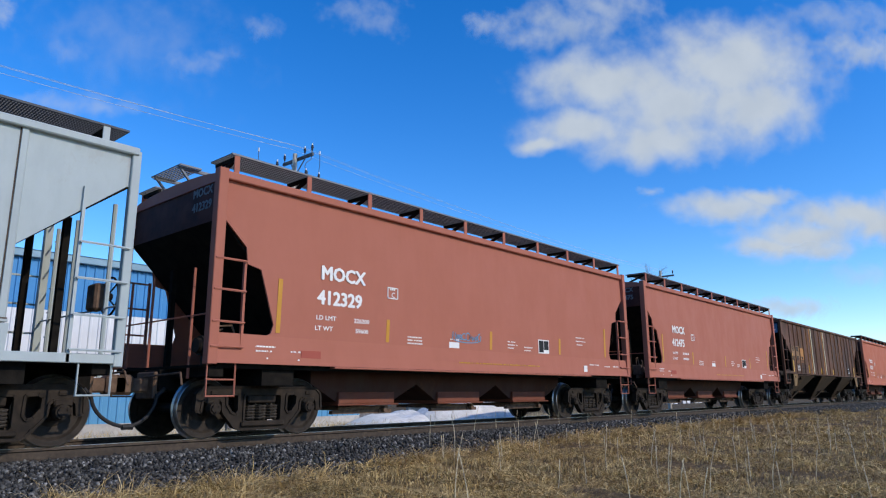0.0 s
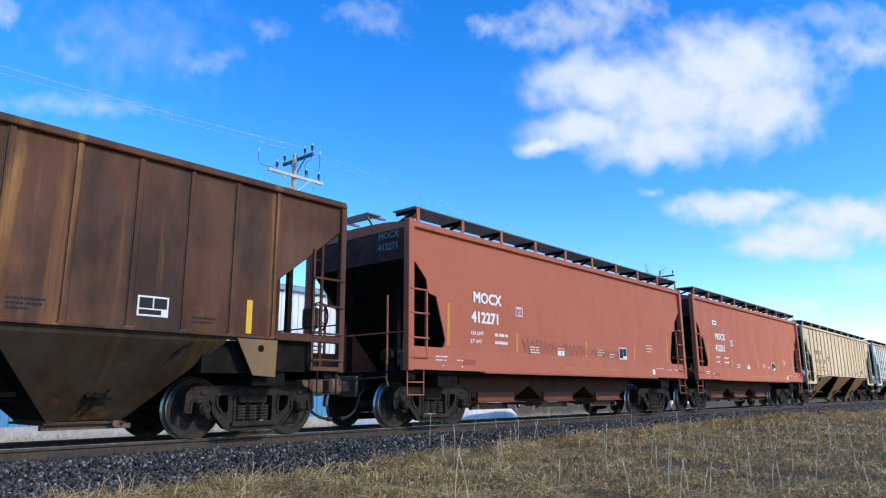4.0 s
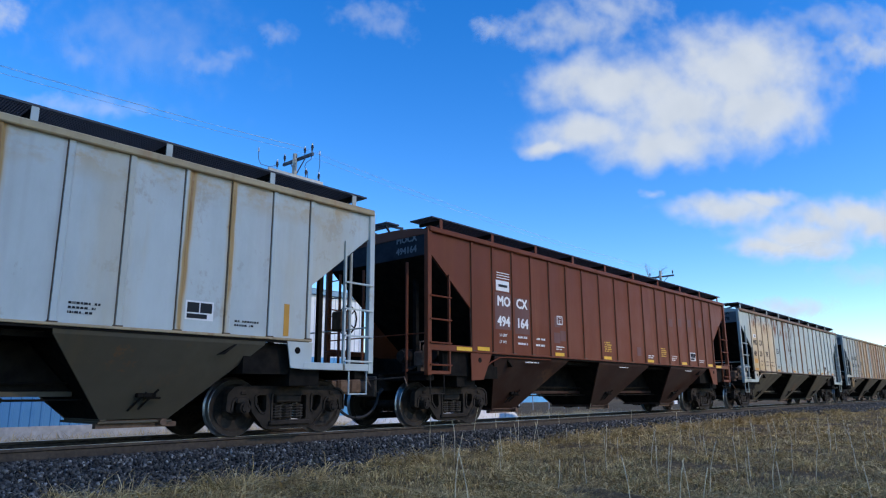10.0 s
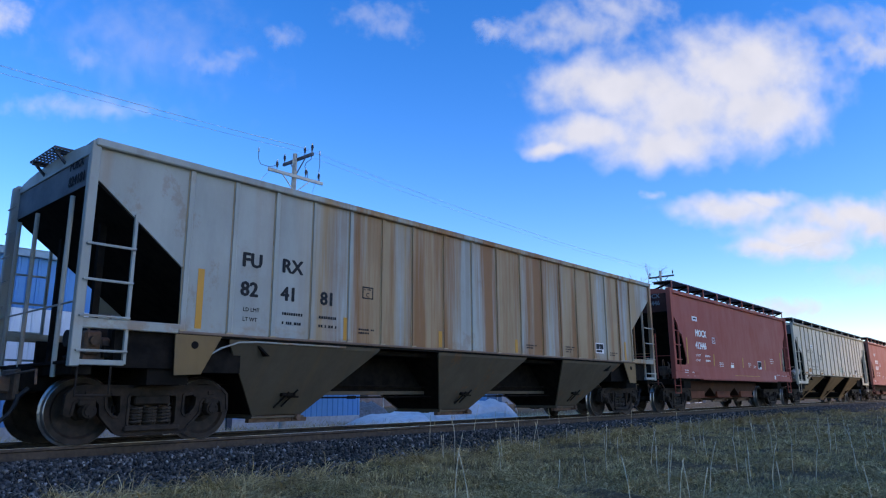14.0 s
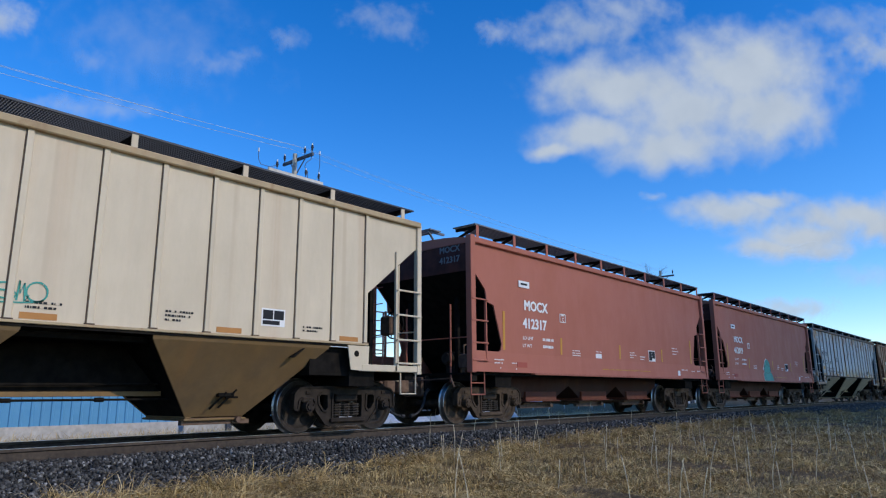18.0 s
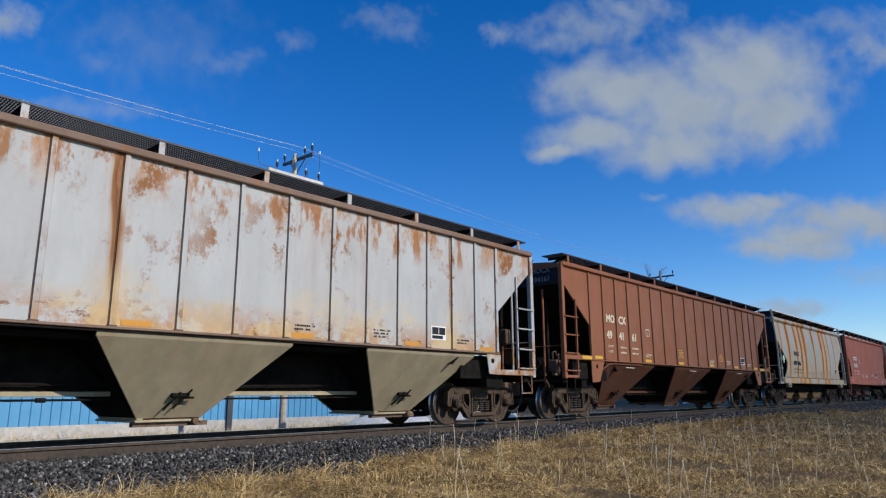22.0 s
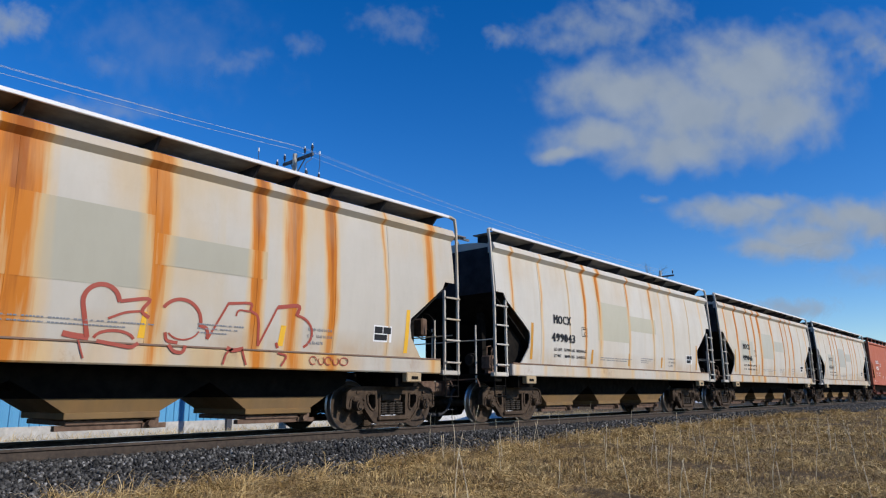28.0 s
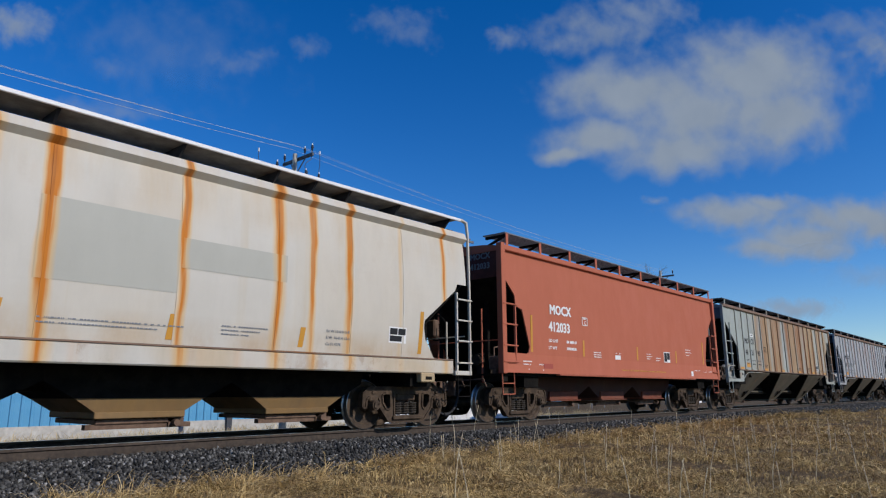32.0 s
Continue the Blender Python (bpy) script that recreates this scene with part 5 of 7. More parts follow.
def ribbed_car(i, mat, marks, ink="letter_black", under=None, label="", closed_ladder=False, strips="orange", colour_word="grey", upright=False):
    """Ribbed three-bay hopper with triangular end openings."""
    K, hl = "ribbed", 8.45
    under = under or mat
    edge = "edge_rust" if mat in ("grey_tan", "grey_rust", "grey_spot", "mid_grey") else "edge_tan" if mat in ("grey", "cream") else mat
    car = car_empty("hopper_car", label or "ribbed %s hopper car with stencilled lettering on rails" % colour_word, i)
    flat = lambda z: -1.58
    cut = [(-8.33, 3.47), (-7.08, 2.46), (-7.06, 1.53)]
    outline = [(-8.40, 4.00), (-8.40, 3.47)] + cut + [(7.06, 1.53), (7.08, 2.46), (8.33, 3.47), (8.40, 3.47), (8.40, 4.00)]
    for m in (False, True):
        f = mirrored if m else (lambda b: b)
        piece("side_sheet", (K, "side", m), lambda: f(side_sheet(outline, flat)), mat, car)
        for x in RIBS:
            piece("side_rib", (K, "rib", x, m), lambda: f(sweep_z([(x - 0.035, -1.578), (x - 0.033, -1.612), (x + 0.035, -1.612), (x + 0.06, -1.578)], 1.56, 3.93)), mat, car)
            # dark line stands for the shaded left flank of the rib
            piece("rib_seam", (K, "foot", x, m), lambda: f(box(box(bmesh.new(), x - 0.048, x - 0.036, -1.590, -1.575, 1.56, 3.93), x - 0.06, x + 0.06, -1.625, -1.58, 1.548, 1.566)), "edge_tan" if i == 10 else "rib_shade", car)
        piece("top_chord", (K, "chord", m), lambda: f(box(bmesh.new(), -8.44, 8.44, -1.66, -1.52, 3.93, 4.04, 0.015)), mat if i == 10 else edge, car)
        piece("side_sill", (K, "sill", m), lambda: f(box(bmesh.new(), -7.10, 7.10, -1.625, -1.50, 1.512, 1.55, 0.006)), edge, car)
        # black strip standing for the shadow below the sill
        piece("sill_web", (K, "gap", m), lambda: f(box(bmesh.new(), -7.05, 7.05, -1.598, -1.50, 1.476, 1.512)), "under", car)
        for e in (-1, 1):
            piece("corner_post", (K, "post", m, e), lambda: f(box(bmesh.new(), e * 8.36, e * 8.48, -1.63, -1.52, 1.02, 4.0, 0.01)), mat, car)
            lad = sorted((e * 8.42, e * 7.80))
            zb = (3.35 if not closed_ladder else 3.1)
            ladder(car, mat, lad[0], lad[1], 1.06, zb, (2.60, 2.13, 1.66, 1.22), -1.60, m)
            if closed_ladder:
                piece("sill_extension", (K, "ext", m, e), lambda: f(box(bmesh.new(), e * 8.40, e * 7.06, -1.625, -1.53, 1.51, 1.64, 0.01)), mat, car)
                if i in (8, 16):
                    piece("reflector_strip", (K, "extstrip", m, e), lambda: f(box(bmesh.new(), e * 7.60, e * 7.10, -1.632, -1.622, 1.535, 1.615)), "yellow", car)
                piece("platform_sill", (K, "psill_low", m, e), lambda: f(box(bmesh.new(), e * 8.46, e * 7.80, -1.62, -1.54, 1.04, 1.11, 0.008)), mat, car)
                piece("side_box", (K, "sidebox", m, e), lambda: f(box(bmesh.new(), e * 7.9, e * 7.0, -1.50, -1.40, 1.02, 1.52)), "under", car)
            else:
                piece("platform_sill", (K, "psill", m, e), lambda: f(box(bmesh.new(), e * 8.46, e * 6.95, -1.62, -1.52, 1.06, 1.18, 0.008)), mat, car)
            low = 0.93 if closed_ladder else 1.06
            piece("gusset_plate", (K, "gusset", m, e, low), lambda: f(plate_xz(bmesh.new(), [(e * 7.12, 1.50), (e * (6.40 if closed_ladder else 6.62), 1.50), (e * 6.70, low + 0.02), (e * 7.10, low)], -1.615, -1.595)), "tan_under" if i in (3, 10) else mat, car)
            # black disc standing for the darkness of a hole
            piece("gusset_hole", (K, "ghole", m, e), lambda: f(bar(bmesh.new(), (e * 6.82, -1.612, 1.36), (e * 6.82, -1.622, 1.36), 0.055, 12)), "under", car)
            if e < 0:
                piece("sill_flange", (K, "flange", m), lambda: f(pipe(bmesh.new(), [(-6.66, -1.6, 1.18), (-6.40, -1.6, 1.33), (-6.1, -1.6, 1.435), (-5.8, -1.6, 1.455), (-4.0, -1.6, 1.458)], 0.014, 6)), mat, car)
            # black block added to fill the shaded space above the truck
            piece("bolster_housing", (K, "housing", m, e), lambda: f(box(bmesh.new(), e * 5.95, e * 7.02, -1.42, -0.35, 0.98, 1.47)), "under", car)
    for e in (-1, 1):
        step(car, "truck" if closed_ladder else mat, *sorted((e * 8.36, e * 7.95)), 0.66, 1.06, rung=False)
    piece("roof", (K, "roof"), lambda: roof_mesh(8.40, 4.0, 0.12), mat, car)
    end_bulkhead(car, K, "grey_end" if mat in ("grey", "grey_tan", "grey_rust", "cream", "tan") else "dark_end", 8.38, 4.0, 3.47, -5.55, 1.55, 1.25)
    if marks:
        end_letters(car, marks[0][0] + marks[1][0], "".join(q[0] for q in marks[2:]), -8.38, 3.80, "faint_letter" if mat not in ("grey", "grey_tan", "grey_rust", "cream", "tan") else "letter_black")
    slope = lambda x: 3.47 - (8.38 - x) * 0.79
    car_end_gear(car, K, mat, 8.46, slope, 3.47, 1.10, 3.35, "under")
    end_clutter(car, K, -8.15, 1.10)
    underframe(car, K, 8.45, 8.60, 7.1, "truck_lit" if i > 12 else "truck")
    brake_wheel(car, "coupler", 8.58, -0.75, 2.05, K)
    def reservoir():
        bm = bmesh.new()
        bar(bm, (-7.75, -1.05, 1.50), (-7.05, -1.05, 1.50), 0.17, 14)
        box(bm, -7.05, -6.85, -1.25, -0.90, 1.38, 1.66, 0.03)
        box(bm, -7.9, -7.0, -1.2, -0.9, 1.16, 1.32)
        bar(bm, (-7.9, -1.1, 1.3), (-8.3, -0.9, 1.15), 0.03)
        return bm
    piece("air_reservoir", (K, "tank"), reservoir, "truck", car, "air brake cylinder on the end platform")
    if not closed_ladder:
        def casting():
            bm = box(bmesh.new(), -7.46, -7.12, -1.32, -1.02, 1.46, 1.74, 0.05)
            bar(bm, (-7.46, -1.17, 1.60), (-7.64, -1.17, 1.56), 0.13, 12, 0.10)
            bar(bm, (-7.30, -1.32, 1.60), (-7.30, -1.40, 1.60), 0.09, 10)
            box(bm, -7.16, -6.98, -1.36, -1.06, 1.56, 1.80, 0.03)
            box(bm, -7.50, -7.05, -1.30, -1.05, 1.18, 1.46)
            return bm
        piece("control_valve", (K, "valve_casting"), casting, "valve", car, "pale dusty cast control valve")
    posts = [-8.0 + 16.0 * k / 9 for k in range(10)]
    if i in (3, 10):
        roof_walk(car, K + "_low", mat, 8.30, 4.15, 4.05, posts, -1.22, -0.70, "dark_grating")
    else:
        roof_walk(car, K, mat, 8.30, 4.27, 4.03, posts, -1.56, -0.95, "dark_grating")
    hatch_row(car, K, mat, (-6.0, -2.0, 2.0, 6.0), 4.12)
    for xc in (-4.70, 0.0, 4.70):
        def bay():
            return frustum(bmesh.new(), (xc - 1.52, xc + 1.52, -1.50, 1.50, 1.47), (xc - 0.47, xc + 0.47, -0.60, 0.60, 0.30))
        # a bay would carry body paint; black stands for the shade on its slopes
        b = piece("hopper_bay", (K, "bay", xc), bay, "under", car, "hopper bay blackened to stand for shade on its slopes")
        for m in (False, True):
            f = mirrored if m else (lambda q: q)
            def face():
                bm = bmesh.new()
                r = [[bm.verts.new((xc + s_ * w, yy + d, z)) for s_ in (-1, 1)] for d in (0.0, 0.03) for w, yy, z in ((1.54, -1.585, 1.475), (1.53, -1.56, 1.42), (0.48, -0.64, 0.30))]
                for a, c in ((0, 1), (1, 2), (3, 4), (4, 5)):
                    bm.faces.new((r[a][0], r[a][1], r[c][1], r[c][0]))
                for a, c in ((0, 1), (1, 2)):
                    for e_ in (0, 1):
                        bm.faces.new((r[a][e_], r[c][e_], r[c + 3][e_], r[a + 3][e_]))
                return f(bm)
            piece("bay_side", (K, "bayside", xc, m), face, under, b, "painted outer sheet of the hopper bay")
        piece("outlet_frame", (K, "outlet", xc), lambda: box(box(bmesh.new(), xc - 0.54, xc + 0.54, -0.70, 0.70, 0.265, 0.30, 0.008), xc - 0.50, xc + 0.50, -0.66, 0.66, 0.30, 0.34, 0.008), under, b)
        def latch():
            at = lambda dz: -1.06 + (0.80 - dz) * 0.79       # the sheet's slope
            bm = box(bmesh.new(), xc - 0.16, xc + 0.12, at(0.66) - 0.06, at(0.66) + 0.02, 0.63, 0.69, 0.01)
            bar(bm, (xc - 0.20, at(0.44) - 0.05, 0.44), (xc - 0.04, at(0.70) - 0.05, 0.70), 0.016)
            bar(bm, (xc - 0.06, at(0.46) - 0.05, 0.46), (xc + 0.12, at(0.74) - 0.05, 0.74), 0.016)
            bar(bm, (xc - 0.02, at(0.62) - 0.05, 0.62), (xc + 0.20, at(0.62) - 0.05, 0.62), 0.016)
            return bm
        piece("bay_latch", (K, "latch", xc), latch, "under", b)
        if ink in ("letter_white", "letter_cream"):
            text_line(xc - 0.35, xc + 0.2, 1.36, 0.025, ink, b, -1.575, i)
        outlet_gate(car, K, xc, 0.42, 0.37, 0.66)
    # black fill standing for the shaded slopes between the bays
    def ridge():
        bm = bmesh.new()
        for xc in (-2.35, 2.35):
            plate_xz(bm, [(xc - 0.80, 1.45), (xc + 0.80, 1.45), (xc + 1.48, 0.72), (xc - 1.48, 0.72)], -0.5, 0.5)
        box(bm, -7.0, 7.0, -1.3, 1.3, 1.38, 1.46)
        return bm
    piece("hopper_ridge", (K, "ridge"), ridge, "under", car)
    for xc in (-2.35, 2.35):
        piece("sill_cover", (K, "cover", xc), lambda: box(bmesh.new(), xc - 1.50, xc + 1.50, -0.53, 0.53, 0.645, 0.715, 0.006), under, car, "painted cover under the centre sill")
        def rod():
            bm = bar(bmesh.new(), (xc - 1.75, -0.62, 0.60), (xc + 1.75, -0.62, 0.60), 0.016, 6)
            bar(bm, (xc - 0.75, -0.62, 0.60), (xc - 0.55, -0.62, 0.60), 0.03, 8)
            return bar(bm, (xc + 0.5, -0.62, 0.60), (xc + 0.62, -0.62, 0.60), 0.032, 8)
        piece("brake_rod", (K, "rod", xc), rod, "under", car, "thin black brake rod between the hopper bays")
    y = -1.586
    for text, x, z, size in marks:
        lettering(text if i != 12 else " ".join(text), x, z, size if i != 12 else 0.19, ink, car, y, style="heavy" if closed_ladder else "medium", wide=1.0 if i != 12 else 0.80)
    for zz in (1.92, 1.77):
        for x in (-6.10, -5.34, -4.60):
            if x < -6 and i != 3:
                lettering("LD LMT" if zz > 1.8 else "LT WT", x + 0.04, zz, 0.065, ink, car, y)
            else:
                text_line(x, x + 0.40, zz, 0.045, ink, car, y, i)
    for x0, x1, z0 in ((3.3, 3.75, 1.80), (3.3, 3.70, 1.74), (3.3, 3.6, 1.68), (5.66, 6.1, 1.74), (5.66, 6.0, 1.68), (-3.7, -3.3, 1.78), (-3.7, -3.4, 1.72), (1.55, 2.0, 1.76), (1.55, 1.9, 1.70)):
        text_line(x0, x1, z0, 0.03, ink, car, y, i)
    decal("label_plate", 4.86, 5.30, 1.72, 2.0, "white_plain", car, y, label="black and white data label")
    for x0, x1, z0, z1 in ((4.885, 5.07, 1.83, 1.975), (5.09, 5.275, 1.83, 1.975), (4.885, 5.20, 1.745, 1.81)):
        decal("label_field", x0, x1, z0, z1, "letter_black", car, y - 0.004)
    off = marks[0][1] + 6.12 if marks else 0.0
    if upright:
        for x, z0, z1 in ((-6.78, 1.60, 2.48), (-4.0, 1.58, 1.98), (-1.5, 1.58, 1.90), (1.15, 1.58, 1.88), (6.6, 1.58, 2.1)):
            decal("reflector_strip", x - 0.05, x + 0.05, z0, z1, strips, car, y)
    else:
        for x in (-6.85, -3.75, -1.25, 1.5, 4.1, 6.45):
            decal("reflector_strip", x, x + 0.42, 1.57, 1.65, strips, car, y)
    if strips != "yellow" and marks and not upright:
        decal("paint_patch", -6.10 - (off < 0) * 0.78, -5.66 - (off < 0) * 0.78, 1.86 if off < 0 else 1.66, 2.04 if off < 0 else 1.84, strips, car, y)
    if marks and ink == "letter_black" and marks[0][0] == "MO":
        decal("white_plate", -5.36 + (off < 0) * 0.0 - (off < 0) * 1.4, -5.0 - (off < 0) * 1.4, 2.93, 3.06, "white_plain", car, y, label="small white plate")
        decal("plate_mark", -5.28 - (off < 0) * 1.4, -5.08 - (off < 0) * 1.4, 2.97, 3.02, "letter_black", car, y - 0.004)
    if strips == "yellow" and not upright:
        for x in (-1.2, 2.5):
            for k in range(5):
                text_line(x + 0.03 * (k % 2), x + (0.40 if k < 4 else 0.34), 1.78 + 0.06 * k, 0.03, "yellow", car, y, i + k)
    for x0, x1, z0, z1 in ((-3.62, -3.36, 2.56, 2.58), (-3.62, -3.36, 2.36, 2.38), (-3.62, -3.60, 2.36, 2.58), (-3.38, -3.36, 2.36, 2.58)):
        decal("box_line", x0, x1, z0, z1, ink, car, y)
    lettering("C", -3.54, 2.39, 0.09, ink, car, y)
    text_line(-3.58, -3.40, 2.52, 0.025, ink, car, y, 5)
    return car


def sweep_z(prof, z0, z1):
    """A profile in x and y, drawn up from z0 to z1."""
    bm = bmesh.new()
    a = [bm.verts.new((x, y, z0)) for x, y in prof]
    b = [bm.verts.new((x, y, z1)) for x, y in prof]
    n = len(prof)
    for i in range(n):
        bm.faces.new((a[i], a[(i + 1) % n], b[(i + 1) % n], b[i]))
    bm.faces.new(a), bm.faces.new(b)
    return bm


def bowed_car(i, mat, number, over=True):
    """White hopper with bowed sides, a deep roof band and rust streaks."""
    over_mat = "patch_%d" % i
    K, hl = "bowed", 6.45
    car = car_empty("hopper_car", "bowed white hopper car %s streaked with orange rust on rails" % ("heavily" if i in (17, 19) else "lightly"), i)
    bow = lambda z: -1.60 + 0.13 * ((z - 2.45) / 1.6) ** 2
    cut = [(-6.47, 2.93), (-6.18, 2.93), (-6.10, 2.78), (-5.17, 2.09), (-5.15, 1.95), (-5.20, 1.72), (-5.45, 1.40), (-5.52, 1.33)]
    right = [(-x, z) for x, z in reversed(cut)]
    outline = [(-6.47, 3.86)] + cut + right + [(6.47, 3.86)]
    for m in (False, True):
        f = mirrored if m else (lambda b: b)
        piece("side_sheet", (K, "side", m), lambda: f(side_sheet(outline, bow, 0.03, (1.5, 1.75, 2.0, 2.3, 2.6, 2.9, 3.2, 3.5, 3.7))), mat, car, smooth=False)
        piece("roof_band", (K, "band", m), lambda: f(sweep_x(bmesh.new(), [(-1.49, 3.85), (-1.605, 3.945), (-1.60, 3.96), (-1.54, 4.09), (-1.50, 4.10), (-1.40, 4.10), (-1.40, 3.85)], -6.5, 6.5)), mat, car)
        piece("side_sill", (K, "sill", m), lambda: f(box(bmesh.new(), -5.95, 6.0, -1.63, -1.50, 1.05, 1.32, 0.02)), "sill_%d" % i, car)
        piece("sill_lip", (K, "lip", m), lambda: f(box(bmesh.new(), -5.93, 5.98, -1.64, -1.56, 1.318, 1.345, 0.004)), "edge_rust", car)
        for x in (-4.66, -3.31, -2.50, -1.74, 0.02, 1.71, 3.29, 4.58):
            piece("side_seam", (K, "seam", x, m), lambda: f(seam(x, bow)), mat, car)
        for e in (-1, 1):
            lad = sorted((e * 6.56, e * 6.14))
            ladder(car, mat, lad[0], lad[1], 1.06, 2.75, (2.60, 2.16, 1.73, 1.28), -1.60, m)
            piece("corner_pipe", (K, "cpipe", m, e), lambda: f(pipe(bmesh.new(), [(e * 6.56, -1.60, 1.05), (e * 6.56, -1.60, 2.8), (e * 6.60, -1.54, 4.1), (e * 6.60, -1.50, 4.36), (e * 6.50, -1.46, 4.41), (e * 6.2, -1.46, 4.41)], 0.035, 6)), mat, car)
            piece("jack_pad", (K, "pad", m, e), lambda: f(box(bmesh.new(), e * 5.42, e * 5.02, -1.64, -1.5, 0.88, 1.06, 0.015)), "edge_tan", car)
            # black plate standing for the dark opening in the pad
            piece("pad_hole", (K, "padhole", m, e), lambda: f(box(bmesh.new(), e * 5.32, e * 5.14, -1.645, -1.636, 0.93, 0.99)), "under", car)
            piece("stirrup_plate", (K, "stir", m, e), lambda: f(box(bmesh.new(), e * 6.62, e * 6.08, -1.61, -1.5, 1.03, 1.12, 0.01)), mat, car)
    # black plates added to stand for the dark inside of the front openings
    for yy in (-1.30, 1.27):
        piece("slope_web", (K, "web", yy), lambda: plate_xz(bmesh.new(), [(-5.0, 1.33), (-5.72, 1.33), (-5.72, 2.32), (-5.0, 1.76)], yy, yy + 0.03), "under", car, "black plate filling the dark opening under the slope sheet")
    for e in (-1, 1):
        step(car, "under", *sorted((e * 6.58, e * 6.18)), 0.60, 1.04)
    piece("roof", (K, "roof"), lambda: roof_mesh(6.45, 4.06, 0.14, 1.46), mat, car)
    end_bulkhead(car, K, "dark_end", 6.46, 4.0, 2.93, -4.1, 1.46, 1.05)
    slope = lambda x: 2.93 - (6.46 - x) * 0.79
    car_end_gear(car, K, mat, 6.52, slope, 2.93, 1.10, 2.2, "under", 0.15)
    end_clutter(car, K, -6.2, 1.10)
    underframe(car, K, 6.5, 6.62, 5.2, "truck_lit" if i > 12 else "truck")
    brake_wheel(car, "coupler", 6.62, -0.6, 2.1, K)
    posts = [-6.1, -4.66, -3.31, -2.50, -1.74, 0.02, 1.71, 2.5, 3.29, 4.58, 6.1]
    roof_walk(car, K, "under", 6.3, 4.39, 4.08, posts, -1.50, -0.80, "walk_under", solid=True)
    for m in (False, True):
        f = mirrored if m else (lambda b: b)
        piece("walk_edge", (K, "edge", m), lambda: f(box(bmesh.new(), -6.5, 6.4, -1.53, -1.49, 4.36, 4.42, 0.006)), "white_plain", car)
    hatch_row(car, K, mat, (-4.6, -1.5, 1.5, 4.6), 4.20)
    for xc in (-2.75, 0.0, 2.75):
        def bay():
            bm = frustum(bmesh.new(), (xc - 1.40, xc + 1.40, -0.95, 0.95, 1.10), (xc - 1.37, xc + 1.37, -0.92, 0.92, 0.85))
            return frustum(bm, (xc - 1.37, xc + 1.37, -0.92, 0.92, 0.85), (xc - 0.95, xc + 0.95, -0.87, 0.87, 0.62))
        # colour split by light: black above for shade, tan where sun reaches
        b = piece("hopper_bay", (K, "bay", xc), bay, "under", car, "upper hopper bay blackened to stand for shade")
        piece("bay_skirt", (K, "skirt", xc), lambda: frustum(bmesh.new(), (xc - 0.95, xc + 0.95, -0.87, 0.87, 0.62), (xc - 0.64, xc + 0.64, -0.82, 0.82, 0.42)), "tan_under", b, "soiled tan hopper sheet where sun reaches the bay")
        piece("outlet_frame", (K, "outlet", xc), lambda: box(bmesh.new(), xc - 0.66, xc + 0.66, -0.84, 0.84, 0.34, 0.43, 0.01), "tan_under", b)
        outlet_gate(car, K, xc, 0.6, 0.36, 0.75)
    def skin(x, z, w, h, material, name, lean=0.0, proud=0.004):
        bm = bmesh.new()
        n = 6
        a = [[bm.verts.new((x + ww * w + lean * k / n, bow(z + h * k / n) - proud, z + h * k / n)) for ww in (0, 1)] for k in range(n + 1)]
        for p, q in zip(a, a[1:]):
            bm.faces.new((p[0], p[1], q[1], q[0]))
        return part(name, bm, material, car)
    if over:
        for k, (x0, x1, z0, z1) in enumerate(((-1.86, 0.0, 2.08, 3.15), (0.03, 1.86, 2.45, 2.90)) + (((-4.28, -2.85, 1.86, 2.72),) if i != 20 else ())):
            skin(x0, z0, x1 - x0, z1 - z0, over_mat, "overpaint_patch")
    if i in (17, 20, 21):
        lettering("MOCX", -4.10 + (i == 17) * 0.2, 2.38, 0.22, "letter_black", car, bow(2.49) - 0.010, style="stencil", wide=0.82)
        lettering(number[:3] + " " + number[3:] if i == 17 else number, -4.20 + (i == 17) * 0.1, 1.93, 0.22, "letter_black", car, bow(2.16) - 0.010, style="stencil", wide=1.02)
    else:
        lettering("M O C X", -4.12, 2.36, 0.20, "letter_black", car, bow(2.49) - 0.010, wide=0.80, style="medium")
        lettering(" ".join(number), -4.22, 1.92, 0.20, "letter_black", car, bow(2.16) - 0.010, wide=0.86, style="medium")
    weights = {17: ("LD LMT  227800 LBS  103550 KG", "LT WT     58200          26460"), 19: ("LD LMT  228000 LBS  103550 KG", "LT WT     58000 LBS  26360 KG  5-99"), 20: ("LD LMT  227900 LBS  103590 KG", "LT WT     58100 LBS   26410 KG")}
    for k, line in enumerate(weights.get(i, ("LD LMT  227900 LBS  103590 KG", "LT WT     58100 LBS   26410  6-98"))):
        lettering(line, -4.10, 1.70 - 0.16 * k, 0.075, "letter_black", car, bow(1.75 - 0.16 * k) - 0.006, wide=1.12)
    for x0, x1, z0, z1 in ((-2.75, -2.46, 2.36, 2.375), (-2.75, -2.46, 2.12, 2.135), (-2.75, -2.735, 2.12, 2.375), (-2.475, -2.46, 2.12, 2.375)):
        skin(x0, z0, x1 - x0, z1 - z0, "letter_black", "box_line")
    lettering("C", -2.64, 2.15, 0.10, "letter_black", car, -1.606)
    text_line(-2.70, -2.51, 2.31, 0.025, "letter_black", car, -1.606, 5)
    for x, z0, z1 in ((-5.10, 1.45, 2.32), (-2.22, 1.42, 1.80), (-0.05, 1.42, 1.78), (2.2, 1.42, 1.75), (5.05, 1.42, 2.25)):
        skin(x - 0.05, z0, 0.10, z1 - z0, "dull_amber" if i > 19 else "yellow", "reflector_strip", 0.04)
